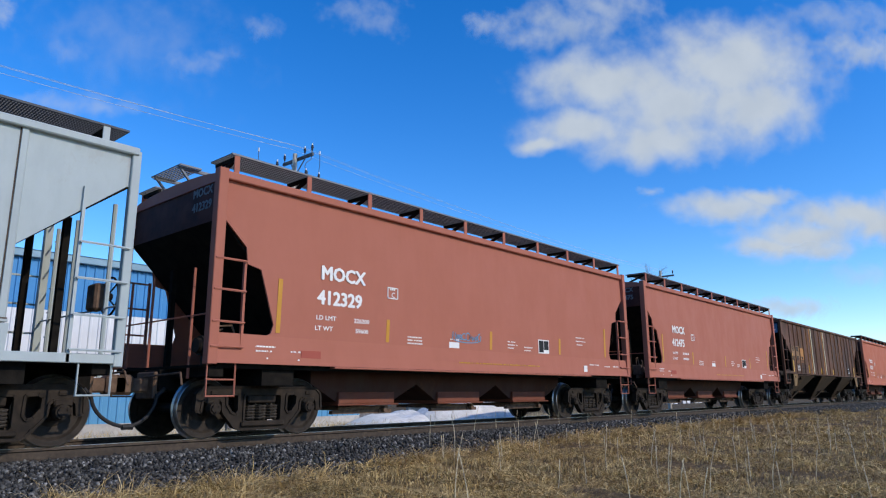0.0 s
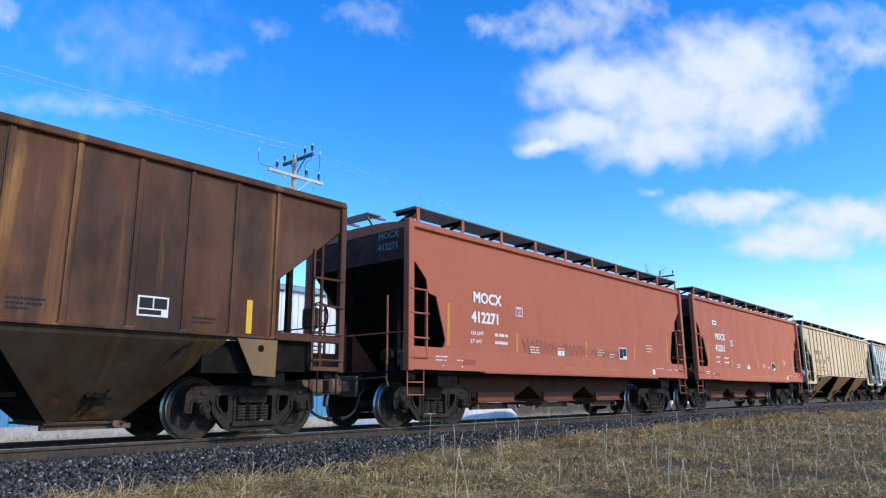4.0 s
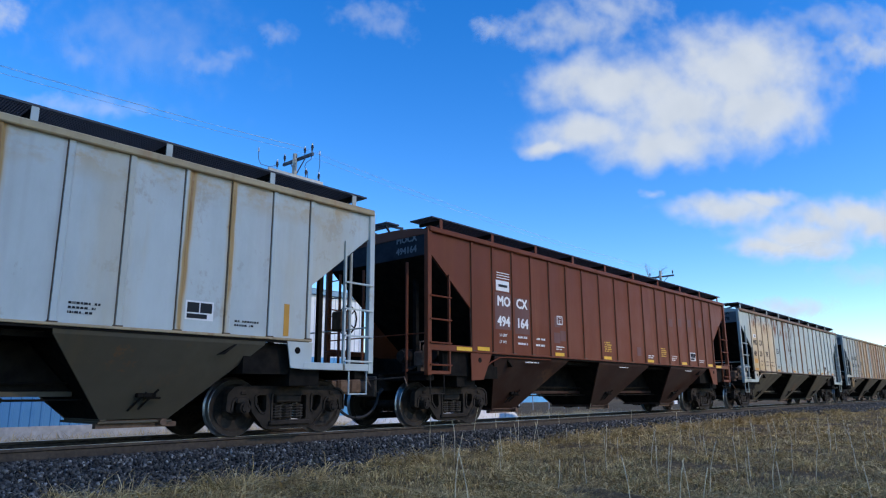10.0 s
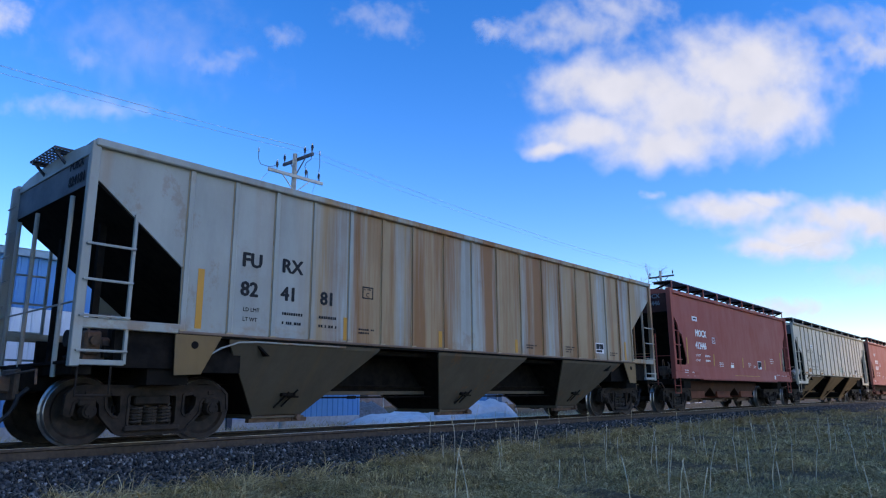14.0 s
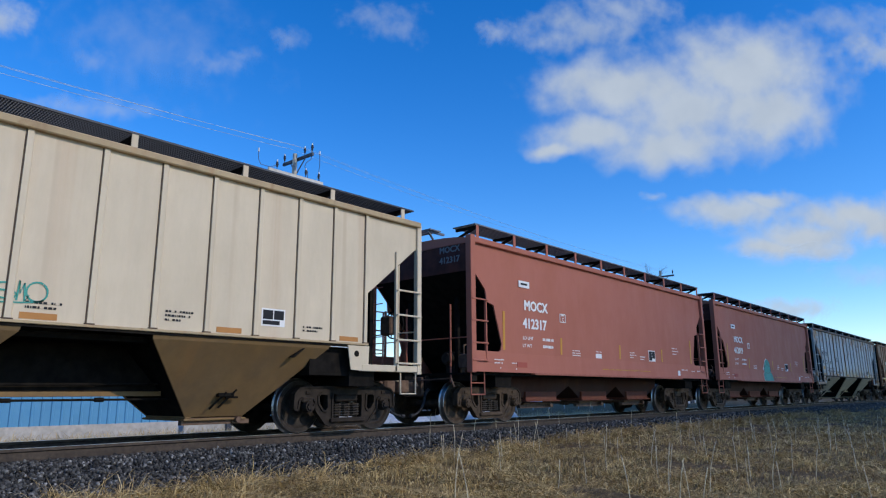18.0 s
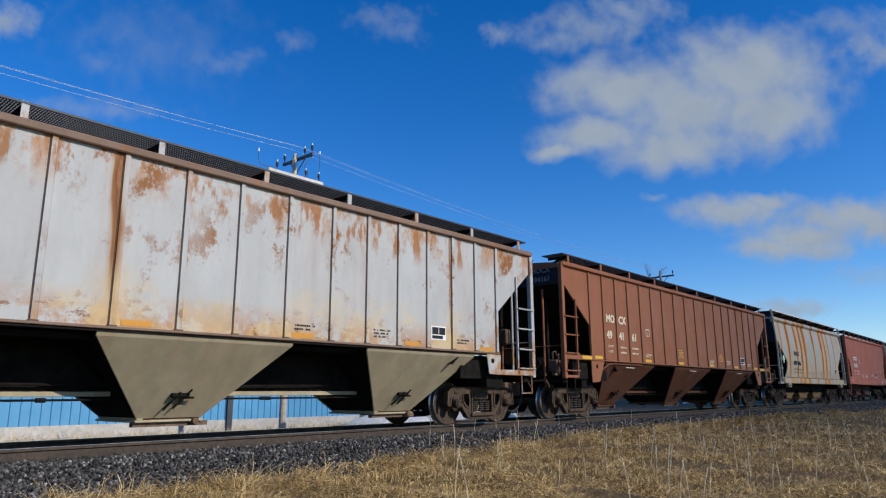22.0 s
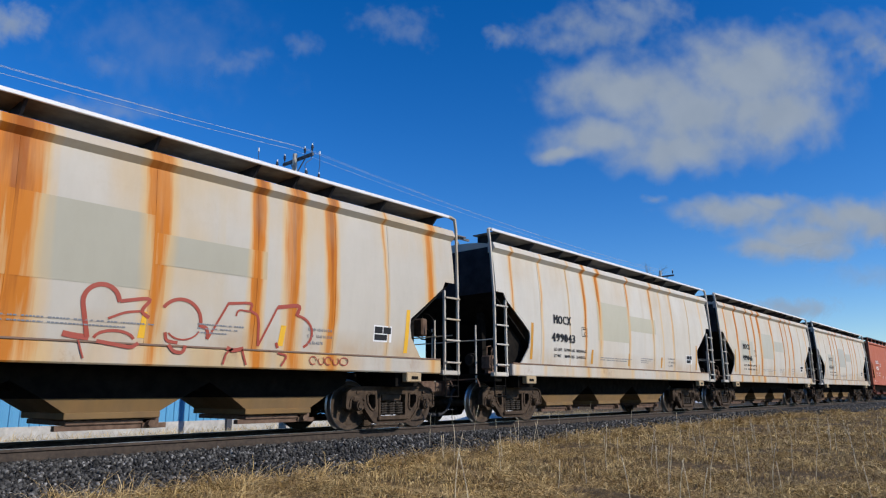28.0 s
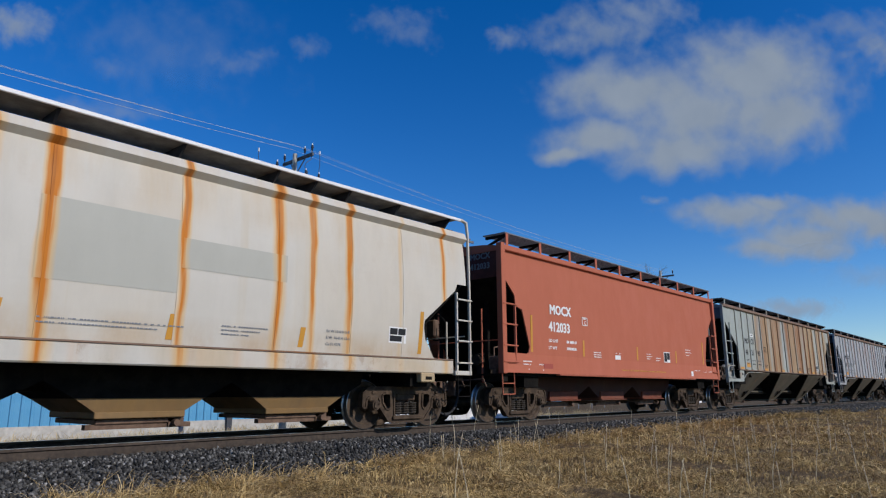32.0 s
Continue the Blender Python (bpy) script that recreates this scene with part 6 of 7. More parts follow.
    for x0, x1, z in ((-1.75, 0.15, 1.60), (-1.75, -0.2, 1.54), (0.75, 1.55, 1.66), (0.75, 1.45, 1.60), (0.75, 1.25, 1.54)):
        text_line(x0, x1, z, 0.02, "faint_letter", car, bow(z) - 0.010, i)
    for k, line in enumerate(("Ex W 10-0 H 5-8", "E W  10-0 H 13-1", "Cu Ft 4278")):
        lettering(line, 2.72, 1.70 - 0.11 * k, 0.052, "faint_letter", car, bow(1.72 - 0.11 * k) - 0.006, wide=1.05)
    skin(4.20, 1.60, 0.46, 0.30, "white_plain", "label_plate")
    for x0, x1, z0, z1 in ((4.225, 4.42, 1.755, 1.875), (4.44, 4.635, 1.755, 1.875), (4.225, 4.54, 1.63, 1.735)):
        skin(x0, z0, x1 - x0, z1 - z0, "letter_black", "label_field", 0.0, 0.008)
    return car


def seam(x, bow):
    bm = bmesh.new()
    zs = [1.34 + 2.5 * k / 8 for k in range(9)]
    rows = [[bm.verts.new((x + dx, bow(z) - dy, z)) for dx, dy in ((-0.022, 0.0), (-0.02, 0.007), (0.02, 0.007), (0.022, 0.0))] for z in zs]
    for a, b in zip(rows, rows[1:]):
        for k in range(3):
            bm.faces.new((a[k], a[k + 1], b[k + 1], b[k]))
    return bm


def marks(a, b, c, off=0.0):
    """Lettering of the ribbed cars, two or three letters to a panel."""
    k = 2 if c else 3
    rows = [(a[:2], -6.12, 2.62), (a[2:], -5.38, 2.62), (b[:k], -6.12, 2.16), (b[k:], -5.38, 2.16), (c, -4.58, 2.16)]
    return [(text, x + off, z, 0.235) for text, x, z in rows if text]


def ribbon(car, pts, width, material, y=-1.606, name="spray_line"):
    """A sprayed line along points in x and z on the car side."""
    bm = bmesh.new()
    pts = [Vector((x, y(z) if callable(y) else y, z)) for x, z in pts]
    n = len(pts)
    rows = []
    for k, p in enumerate(pts):
        d = (pts[min(k + 1, n - 1)] - pts[max(k - 1, 0)]).normalized()
        s = Vector((-d.z, 0, d.x)).normalized() * width / 2
        rows.append((bm.verts.new(p - s), bm.verts.new(p + s)))
    for a, b in zip(rows, rows[1:]):
        bm.faces.new((a[0], a[1], b[1], b[0]))
    return part(name, bm, material, car)


def arc(cx, cz, rx, rz, a0, a1, n=14):
    return [(cx + rx * math.cos(radians(a0 + (a1 - a0) * k / n)), cz + rz * math.sin(radians(a0 + (a1 - a0) * k / n))) for k in range(n + 1)]


def teal_graffiti(car):
    """A teal bell-shaped spray painting with a pale rim and dark outline."""
    x, z = -0.72, 1.13
    flare = lambda h: -0.05 * max(0.0, 1.5 - h) / 0.4
    on = lambda h: -1.614 + flare(h)
    dome = [(x - 0.62, z), (x - 0.56, z + 0.30), (x - 0.46, z + 0.34)] + arc(x, z + 0.43, 0.44, 0.48, 175, 5, 16) + [(x + 0.46, z + 0.34), (x + 0.56, z + 0.31), (x + 0.66, z)]
    for grow, mat, yy in ((1.035, "white_plain", -1.606), (1.0, "teal", -1.609)):
        bm = bmesh.new()
        plate_xz(bm, [(x + (a - x) * grow, z + (b - z) * (grow if b > z else 1)) for a, b in dome], yy, yy + 0.006)
        bmesh.ops.bisect_plane(bm, geom=bm.verts[:] + bm.edges[:] + bm.faces[:], plane_co=(0, 0, 1.5), plane_no=(0, 0, 1))
        for q in bm.verts:
            q.co.y += flare(q.co.z)
        part("spray_shape", bm, mat, car, "teal spray-painted shape" if mat == "teal" else "pale sprayed rim")
    ribbon(car, dome, 0.028, "spray_black", on)
    ribbon(car, arc(x - 0.30, z + 0.82, 0.30, 0.20, 10, -90, 8) + arc(x - 0.30, z + 0.48, 0.12, 0.14, 90, 200, 6) + [(x - 0.34, z + 0.2), (x - 0.36, z)], 0.026, "spray_black", on)
    ribbon(car, arc(x + 0.32, z + 0.82, 0.30, 0.20, 170, 270, 8) + arc(x + 0.30, z + 0.48, 0.12, 0.14, 90, -20, 6) + [(x + 0.36, z + 0.2), (x + 0.34, z)], 0.026, "spray_black", on)
    ribbon(car, arc(x + 0.02, z + 0.40, 0.26, 0.08, 200, 340, 10), 0.016, "spray_black", on)
    ribbon(car, [(x + 0.78 + a, b) for a, b in ((0, 1.16), (0.02, 1.38), (0.01, 1.26), (0.12, 1.38), (0.03, 1.26), (0.16, 1.14))], 0.03, "spray_black", on)
    ribbon(car, [(x + 1.0 + a, b) for a, b in ((0, 1.22), (0.10, 1.37), (0.16, 1.13), (0.10, 1.30), (0.02, 1.24))], 0.03, "spray_black", on)


def rounded(line, times_=2):
    """The line with its corners cut, its ends kept."""
    for _ in range(times_):
        out = [line[0]]
        for (ax, az), (bx, bz) in zip(line, line[1:]):
            out += [(0.8 * ax + 0.2 * bx, 0.8 * az + 0.2 * bz), (0.2 * ax + 0.8 * bx, 0.2 * az + 0.8 * bz)]
        line = out + [line[-1]]
    return line


def red_graffiti(car):
    """Four sprayed letter-like outlines in dull red that run over the sill, and a small tag."""
    on = lambda z: -1.60 + 0.13 * ((z - 2.45) / 1.6) ** 2 - 0.008 if z > 1.37 else -1.648
    stroke = lambda line, width: ribbon(car, rounded(line), width, "spray_red", on)
    stroke([(-0.74, 1.39)] + arc(-0.62, 1.86, 0.23, 0.23, 190, 10, 10) + [(-0.38, 1.89)], 0.062)
    stroke([(-0.38, 1.89), (0.06, 1.98), (-0.10, 1.78), (0.03, 1.70)], 0.05)
    stroke([(-0.51, 1.65), (-0.30, 1.75), (-0.10, 1.78)], 0.034)
    stroke(arc(-0.40, 1.38, 0.26, 0.12, 175, 10, 8), 0.04)
    stroke([(-0.66, 1.345), (-0.35, 1.30), (-0.20, 1.28), (-0.12, 1.345)], 0.05)
    stroke([(-1.04, 1.43), (-0.95, 1.41), (-0.72, 1.39)], 0.075)
    stroke([(-0.88, 1.35), (-0.80, 1.12)], 0.022)
    stroke(arc(0.48, 1.68, 0.32, 0.32, 145, -10, 10) + [(0.80, 1.64), (0.91, 1.62), (0.93, 1.46)], 0.052)
    stroke(arc(0.54, 1.63, 0.26, 0.20, 215, 340, 8), 0.024)
    stroke([(0.28, 1.52), (0.31, 1.40), (0.48, 1.385)], 0.045)
    stroke([(0.30, 1.345), (0.38, 1.25), (0.52, 1.24), (0.55, 1.345)], 0.05)
    stroke([(0.93, 1.46), (1.22, 2.02)], 0.034)
    stroke([(1.22, 2.01), (1.64, 2.06), (1.59, 1.93), (1.76, 1.87), (1.79, 1.40)], 0.045)
    stroke([(1.36, 1.83), (1.39, 1.93), (1.59, 1.92)], 0.03)
    stroke([(1.20, 1.345), (1.30, 1.30), (1.48, 1.345)], 0.06)
    stroke([(1.15, 1.10), (1.20, 1.27), (1.30, 1.33)], 0.034)
    stroke([(1.46, 1.33), (1.54, 1.10)], 0.034)
    stroke([(1.79, 1.40), (2.10, 2.04)], 0.036)
    stroke([(2.10, 2.03), (2.55, 2.11), (2.47, 1.92)], 0.065)
    stroke(arc(2.45, 1.65, 0.36, 0.28, 85, -55, 10), 0.045)
    stroke([(2.12, 1.47), (2.16, 1.385)], 0.05)
    stroke([(2.10, 1.30), (2.29, 1.27), (2.17, 1.10)], 0.034)
    for x, w in ((2.80, 0.07), (2.97, 0.06), (3.12, 0.07), (3.28, 0.06), (3.46, 0.09)):
        turn = 0 if w > 0.065 else 150
        ribbon(car, arc(x, 1.21, w, 0.065, turn, turn + 4400 * w, 12), 0.018, "spray_red", on)


def zigzag(car, x0, x1, z, h, seed, material="spray_black", y=-1.606):
    """A jagged sprayed scrawl of steep strokes, taller at its start."""
    rng = random.Random(seed)
    line, x = [], x0
    while x < x1:
        f = 1 - 0.35 * (x - x0) / (x1 - x0)
        line.append((x, z + h * f * rng.uniform(0.75, 1.0)))
        line.append((x + rng.uniform(0.08, 0.14), z + h * rng.uniform(0.0, 0.25)))
        x += rng.uniform(0.13, 0.24)
    cut = len(line) * 3 // 5
    ribbon(car, line[:cut], 0.032, material, y)
    ribbon(car, line[cut + 1:], 0.026, material, y)
    low = [(a + 0.1, z - 0.24 + (b - z) * 0.55) for a, b in line[8:]]
    ribbon(car, low, 0.016, material, y)


def scribble(car, x0, x1, z, h, seed, material="spray_black", y=-1.606):
    """Loose looping handwriting that cannot be read, in one or two sprayed lines."""
    rng = random.Random(seed)
    x = x0
    while x < x1 - 0.04:
        w = min(x1 - x, h * rng.uniform(0.45, 1.1))
        tall = h * rng.uniform(0.6, 1.1)
        foot = z + h * rng.uniform(-0.1, 0.15)
        kind = rng.randrange(4)
        if kind == 0:
            line = arc(x + w / 2, foot + tall / 2, w * 0.55, tall / 2, 60, 60 + rng.uniform(250, 380), 18)
        elif kind == 1:
            line = arc(x + w * 0.4, foot + tall * 0.75, w * 0.4, tall * 0.25, 20, 270, 10) + arc(x + w * 0.45, foot + tall * 0.27, w * 0.45, tall * 0.27, 90, -170, 10)
        elif kind == 2:
            line = [(x, foot), (x + w * 0.15, foot + tall), (x + w * 0.3, foot + tall * 0.35), (x + w * 0.6, foot + tall * 0.9), (x + w * 0.75, foot), (x + w * 1.1, foot + tall * 0.3)]
        else:
            line = [(x, foot + tall * 0.9)] + arc(x + w * 0.5, foot + tall * 0.35, w * 0.4, tall * 0.35, 170, 400, 12) + [(x + w * 1.1, foot + tall)]
        ribbon(car, line, 0.022, material, y)
        x += w * 0.92
    ribbon(car, arc((x0 + x1) / 2, z + 0.02, (x1 - x0) * 0.48, 0.07, 195, 350, 12), 0.018, material, y)


# Front end of each car body at 0 s, as x along the track, and what the car is.
FRONTS = [-13.05, 5.08, 19.67, 34.16, 52.67, 67.01, 81.38, 99.88, 118.29, 136.90, 155.44, 173.83, 188.43, 206.90, 221.33, 235.77, 254.05, 272.53, 286.63, 300.98, 315.38, 329.52, 343.91, 358.12, 372.47, 390.77, 409.07]
TRAIN = [
    ("B", "blue_grey", None), ("A", "red", "412329"), ("A", "red", "412475"), ("B", "rust", ("FURX", "8287", "79")), ("A", "red", "412271"), ("A", "red", "412211"),
    ("B", "tan", ("MOCX", "4821", "30")), ("B", "grey", ("MOCX", "4822", "72")), ("B", "red_brown", ("MOCX", "494164", "")), ("B", "grey_tan", ("MOCX", "4820", "78")),
    ("B", "grey_rust", ("FURX", "8241", "81")), ("A", "dark_red", "412446"), ("B", "cream", ("MOCX", "4821", "33")), ("A", "red", "412317"), ("A", "red", "412019"),
    ("B", "grey_spot", ("MOCX", "4822", "18")), ("B", "brown", ("MOCX", "4941", "61")), ("C", "white", "499086"), ("A", "red", "412378"), ("C", "white", "499237"),
    ("C", "white", "499043"), ("C", "white", "499046"), ("C", "white", "499343"), ("A", "red", "412033"), ("B", "grey_rust", ("MOCX", "4821", "90")), ("B", "mid_grey", ("MOCX", "4822", "05")), ("B", "mid_grey", None)]
HALF = {"A": 6.60, "B": 8.40, "C": 6.47}
WORDS = {"grey": "pale grey", "blue_grey": "pale blue-grey", "rust": "rusted dark brown", "tan": "tan", "red_brown": "red-brown", "grey_tan": "rust-stained grey", "grey_rust": "rust-streaked grey", "cream": "cream", "grey_spot": "rust-spotted pale grey", "brown": "brown", "mid_grey": "weathered grey"}
# bay colours: the brown, grey and rust ones also carry put-in shade
UNDER = {"tan": "tan_under", "cream": "tan_under", "grey": "grey_under", "blue_grey": "grey_under", "grey_tan": "grey_under", "grey_rust": "grey_under", "grey_spot": "pale_under", "mid_grey": "grey_under", "brown": "brown_under", "red_brown": "dark_brown_under", "rust": "shade_brown_under"}
CARS = []
for i, (kind, mat, num) in enumerate(TRAIN):
    if kind == "A":
        c = smooth_car(i, "faded_red" if i in (1, 2, 13, 14) else mat, num, i in (5, 13, 14, 11))
    elif kind == "B":
        pale = mat in ("rust", "red_brown", "brown")
        c = ribbed_car(i, mat, marks(*num, -0.72 if i in (3, 9, 15) else 0.0) if num else [], ("letter_cream" if i == 16 else "letter_white") if pale and i != 3 else "letter_black", strips="yellow" if pale else "dull_orange" if i == 12 else "orange", colour_word=WORDS[mat], closed_ladder=i in (3, 8, 10, 16), under=UNDER.get(mat, "under"), upright=i in (3, 7, 10, 17))
    else:
        c = bowed_car(i, "white_%d" % i, num)
    c.location = (FRONTS[i] + HALF[kind], 0, 0)
    CARS.append(c)

teal_graffiti(CARS[14])
red_graffiti(CARS[19])
zigzag(CARS[4], -2.8, 2.15, 1.56, 0.40, 3)
scribble(CARS[1], -1.18, -0.24, 1.76, 0.16, 6, "spray_blue")
scribble(CARS[19], -5.02, -4.48, 1.92, 0.22, 9, "spray_blue", -1.61)
scribble(CARS[12], 0.69, 1.78, 1.80, 0.24, 12, "teal", -1.59)
for x in (-3.13, -0.53):
    for dx, w, m in ((-0.20, 0.11, "dull_orange"), (-0.045, 0.10, "letter_cream"), (0.075, 0.07, "dull_orange")):
        decal("paint_stripe", x + dx, x + dx + w, 1.56, 3.9, m, CARS[3], -1.618 if abs(dx) < 0.06 else -1.588, label="faded vertical paint stripe")
for x0, x1, z0, z1, m in ((-7.02, -6.34, 2.36, 2.86, "faded_panel"), (-6.22, -5.57, 2.30, 2.88, "faded_panel"), (-5.45, -4.80, 2.22, 2.80, "dull_orange"), (-7.02, -6.34, 2.10, 2.34, "worn_panel"), (-6.22, -5.57, 2.05, 2.28, "worn_panel"), (-5.45, -4.80, 2.08, 2.20, "worn_panel")):
    decal("paint_patch", x0, x1, z0, z1, m, CARS[3], -1.5835, label="faded worn orange panel")
for x0, x1, z0, z1 in ((-6.20, -5.60, 2.08, 2.92), (-5.44, -4.84, 2.02, 2.86)):
    decal("paint_patch", x0, x1, z0, z1, "mauve_patch", CARS[8], -1.5835, label="faded mauve overpaint")
for x, z in ((-3.6, 2.42), (-3.35, 2.08), (-3.64, 2.02), (3.42, 2.92), (4.16, 2.97), (5.0, 3.01), (5.96, 3.06), (0.94, 1.87)):
    decal("paint_patch", x - 0.14, x + 0.14, z - 0.13, z + 0.13, "mauve_patch", CARS[8], -1.5835, label="small faded mauve overpaint")
decal("white_plate", -6.15, -5.65, 2.96, 3.20, "white_plain", CARS[8], -1.586, label="small white plate")
decal("plate_mark", -6.06, -5.72, 3.05, 3.11, "letter_black", CARS[8], -1.590)
for zz in (3.25, 3.31, 3.37):
    decal("painted_line", -6.12, -5.63, zz, zz + 0.018, "letter_white", CARS[8], -1.586)
decal("paint_patch", -6.15, -5.68, 1.68, 1.96, "worn_white", CARS[3], -1.584)
lab = part("end_label", box(bmesh.new(), -8.39, -8.384, -1.45, -0.75, 3.40, 3.82), "pale_blue", CARS[3], "faded pale blue end label")
for zz, ya, yb in ((3.66, -1.33, -0.95), (3.50, -1.38, -0.85)):
    part("label_bar", box(bmesh.new(), -8.396, -8.392, ya, yb, zz, zz + 0.07), "letter_white", lab)


# ---- behind the track ----
def building():
    y, x0, x1, g = 13.9, -45.0, 21.75, -0.80
    b = new("warehouse")
    tagged(b, "long low warehouse clad in blue and white corrugated metal", "warehouse")
    part("foundation_wall", box(bmesh.new(), x0, x1, y - 0.06, y + 14, g - 0.4, -0.30), "concrete", b, "pale concrete foundation")
    def clad(name, z0, z1, xa, xb, mat, yy, pitch=0.30):
        bm = bmesh.new()
        n = int((xb - xa) / pitch)
        row = []
        for k in range(n):
            x = xa + (xb - xa) * k / n
            p = (xb - xa) / n
            row += [(x, 0.0), (x + p * 0.62, 0.0), (x + p * 0.70, -0.035), (x + p * 0.92, -0.035)]
        row.append((xb, 0.0))
        a = [bm.verts.new((x, yy + d, z0)) for x, d in row]
        c = [bm.verts.new((x, yy + d, z1)) for x, d in row]
        for i in range(len(row) - 1):
            bm.faces.new((a[i], a[i + 1], c[i + 1], c[i]))
        return part(name, bm, mat, b)
    part("wall_core", box(bmesh.new(), x0, x1, y + 0.02, y + 14, -0.30, 5.2), "white_metal", b)
    clad("lower_cladding", -0.30, 0.75, x0, 13.0, "blue_pale", y - 0.02)
    clad("lower_end_cladding", -0.30, 2.30, 13.0, x1, "blue_pale", y - 0.02)
    clad("white_cladding", 0.75, 3.45, x0, 13.0, "white_metal", y - 0.02)
    clad("upper_cladding", 3.45, 5.15, x0, 13.0, "blue_metal", y - 0.03)
    clad("white_end_cladding", 2.30, 5.15, 13.0, x1, "white_metal", y - 0.02)
    part("fascia", box(bmesh.new(), x0, x1 + 0.1, y - 0.22, y + 0.1, 5.12, 5.36, 0.02), "trim_blue", b, "grey-blue metal eave")
    bm = bmesh.new()
    sweep_x(bm, [(y - 0.25, 5.37), (y + 7, 6.1), (y + 14.2, 5.37)], x0, x1 + 0.1)
    part("roof", bm, "trim_blue", b)
    part("corner_trim", box(bmesh.new(), x1 - 0.10, x1 + 0.02, y - 0.05, y + 0.1, -0.30, 5.12), "trim_blue", b)
    part("downpipe", box(bmesh.new(), 14.75, 14.98, y - 0.16, y - 0.05, -0.7, 5.1), "dark_wall", b, "dark downpipe")
    return b


def utility_pole(x, y, top, arms, lean=0.0):
    p = new("utility_pole")
    p.location = (x, y, -0.75)
    tagged(p, "weathered wooden utility pole with crossarms and insulators", "utility pole", "poles of the power line")
    h = top + 0.75
    part("shaft", bar(bmesh.new(), (0, 0, -0.4), (lean, 0, h), 0.13, 12, 0.085), "pole", p)
    for z, half, ang, mat, pins in arms:
        a = radians(ang)
        d = Vector((math.cos(a), math.sin(a), 0))
        side = Vector((-d.y, d.x, 0)) * -0.14
        c = Vector((lean * (z + 0.75) / h, 0, z + 0.75))
        arm = part("crossarm", flat_bar(bmesh.new(), c + side - d * half, c + side + d * half, 0.08, 0.11), mat, p)
        part("arm_brace", flat_bar(flat_bar(bmesh.new(), c + side - d * half * 0.5 - Vector((0, 0, 0.05)), c + side * 0.6 - Vector((0, 0, 0.6)), 0.03, 0.03), c + side + d * half * 0.5 - Vector((0, 0, 0.05)), c + side * 0.6 - Vector((0, 0, 0.6)), 0.03, 0.03), mat, p)
        for q in pins:
            o = c + side + d * half * q
            bm = bar(bmesh.new(), o, o + Vector((0, 0, 0.22)), 0.012, 6)
            bar(bm, o + Vector((0, 0, 0.15)), o + Vector((0, 0, 0.25)), 0.03, 10, 0.045)
            bar(bm, o + Vector((0, 0, 0.25)), o + Vector((0, 0, 0.36)), 0.055, 10, 0.035)
            ins = part("insulator", bm, "insulator", arm)
            part("insulator_cap", bar(bmesh.new(), o + Vector((0, 0, 0.362)), o + Vector((0, 0, 0.43)), 0.03, 8, 0.02), "white_plain", ins)
    return p


def wire(a, b, sag, name="power_line", r=0.008):
    """One thin sagging tube."""
    bm = bmesh.new()
    a, b = Vector(a), Vector(b)
    side = (b - a).cross(Vector((0, 0, 1))).normalized()
    rings = []
    for k in range(25):
        o = a.lerp(b, k / 24) - Vector((0, 0, sag * 4 * (k / 24) * (1 - k / 24)))
        rings.append([bm.verts.new(o + r * (side * math.cos(q * 1.2566) + Vector((0, 0, 1)) * math.sin(q * 1.2566))) for q in range(5)])
    for p, q in zip(rings, rings[1:]):
        for i in range(5):
            bm.faces.new((p[i], p[(i + 1) % 5], q[(i + 1) % 5], q[i]))
    return tagged(part(name, bm, "wire"), "thin bare overhead wire strung between the poles", "wire", "wires of the power line")


building()
PY = 9.3
near_pole = utility_pole(14.2, PY, 9.50, [(9.32, 0.92, 90, "arm_dark", (-0.93, -0.45, 0.93)), (8.58, 1.22, 0, "arm_pale", (-0.7, 0.35, 0.85))], 0.05)
for pts in (((-1.58, -0.1, 9.88), (-1.57, -0.1, 9.60), (-1.46, -0.1, 9.44), (-1.1, -0.1, 9.43), (-0.71, -0.1, 9.60)),
            ((0.75, -0.1, 10.40), (0.72, -0.1, 10.2), (0.50, -0.1, 10.0), (0.44, -0.1, 9.82), (0.58, -0.1, 9.66), (0.55, -0.14, 9.40)),
            ((1.12, -0.1, 10.50), (1.14, -0.1, 10.1), (1.10, -0.1, 9.8), (1.12, -0.14, 9.40))):
    part("jumper_wire", pipe(bmesh.new(), pts, 0.011, 5), "arm_dark", near_pole)
    part("wire_cap", bar(bmesh.new(), pts[0], (pts[0][0], pts[0][1], pts[0][2] + 0.14), 0.035, 8, 0.025), "white_plain", near_pole, "small white insulating cap")
utility_pole(46.4, PY, 9.3, [(8.88, 0.95, 90, "arm_dark", (-0.9, 0.0, 0.9)), (8.2, 1.1, 0, "arm_pale", ())])
for y0, z0, r in ((PY, 9.84, 0.006), (PY + 0.12, 9.70, 0.006), (PY - 0.95, 9.42, 0.004)):
    wire((-18.0, y0, z0), (14.2, y0, z0), 0.55 if r > 0.005 else 0.5, r=r)
    wire((14.2, y0, z0), (46.4, y0, z0 - 0.45), 0.4, r=r * 0.7)
for dx, dz in ((-0.8, 0.3), (1.05, 0.28)):
    wire((14.2 + dx, PY - 0.14, 8.6 + dz), (13.4 + 3 * dx, 13.75, 5.3), 0.3, "service_wire")


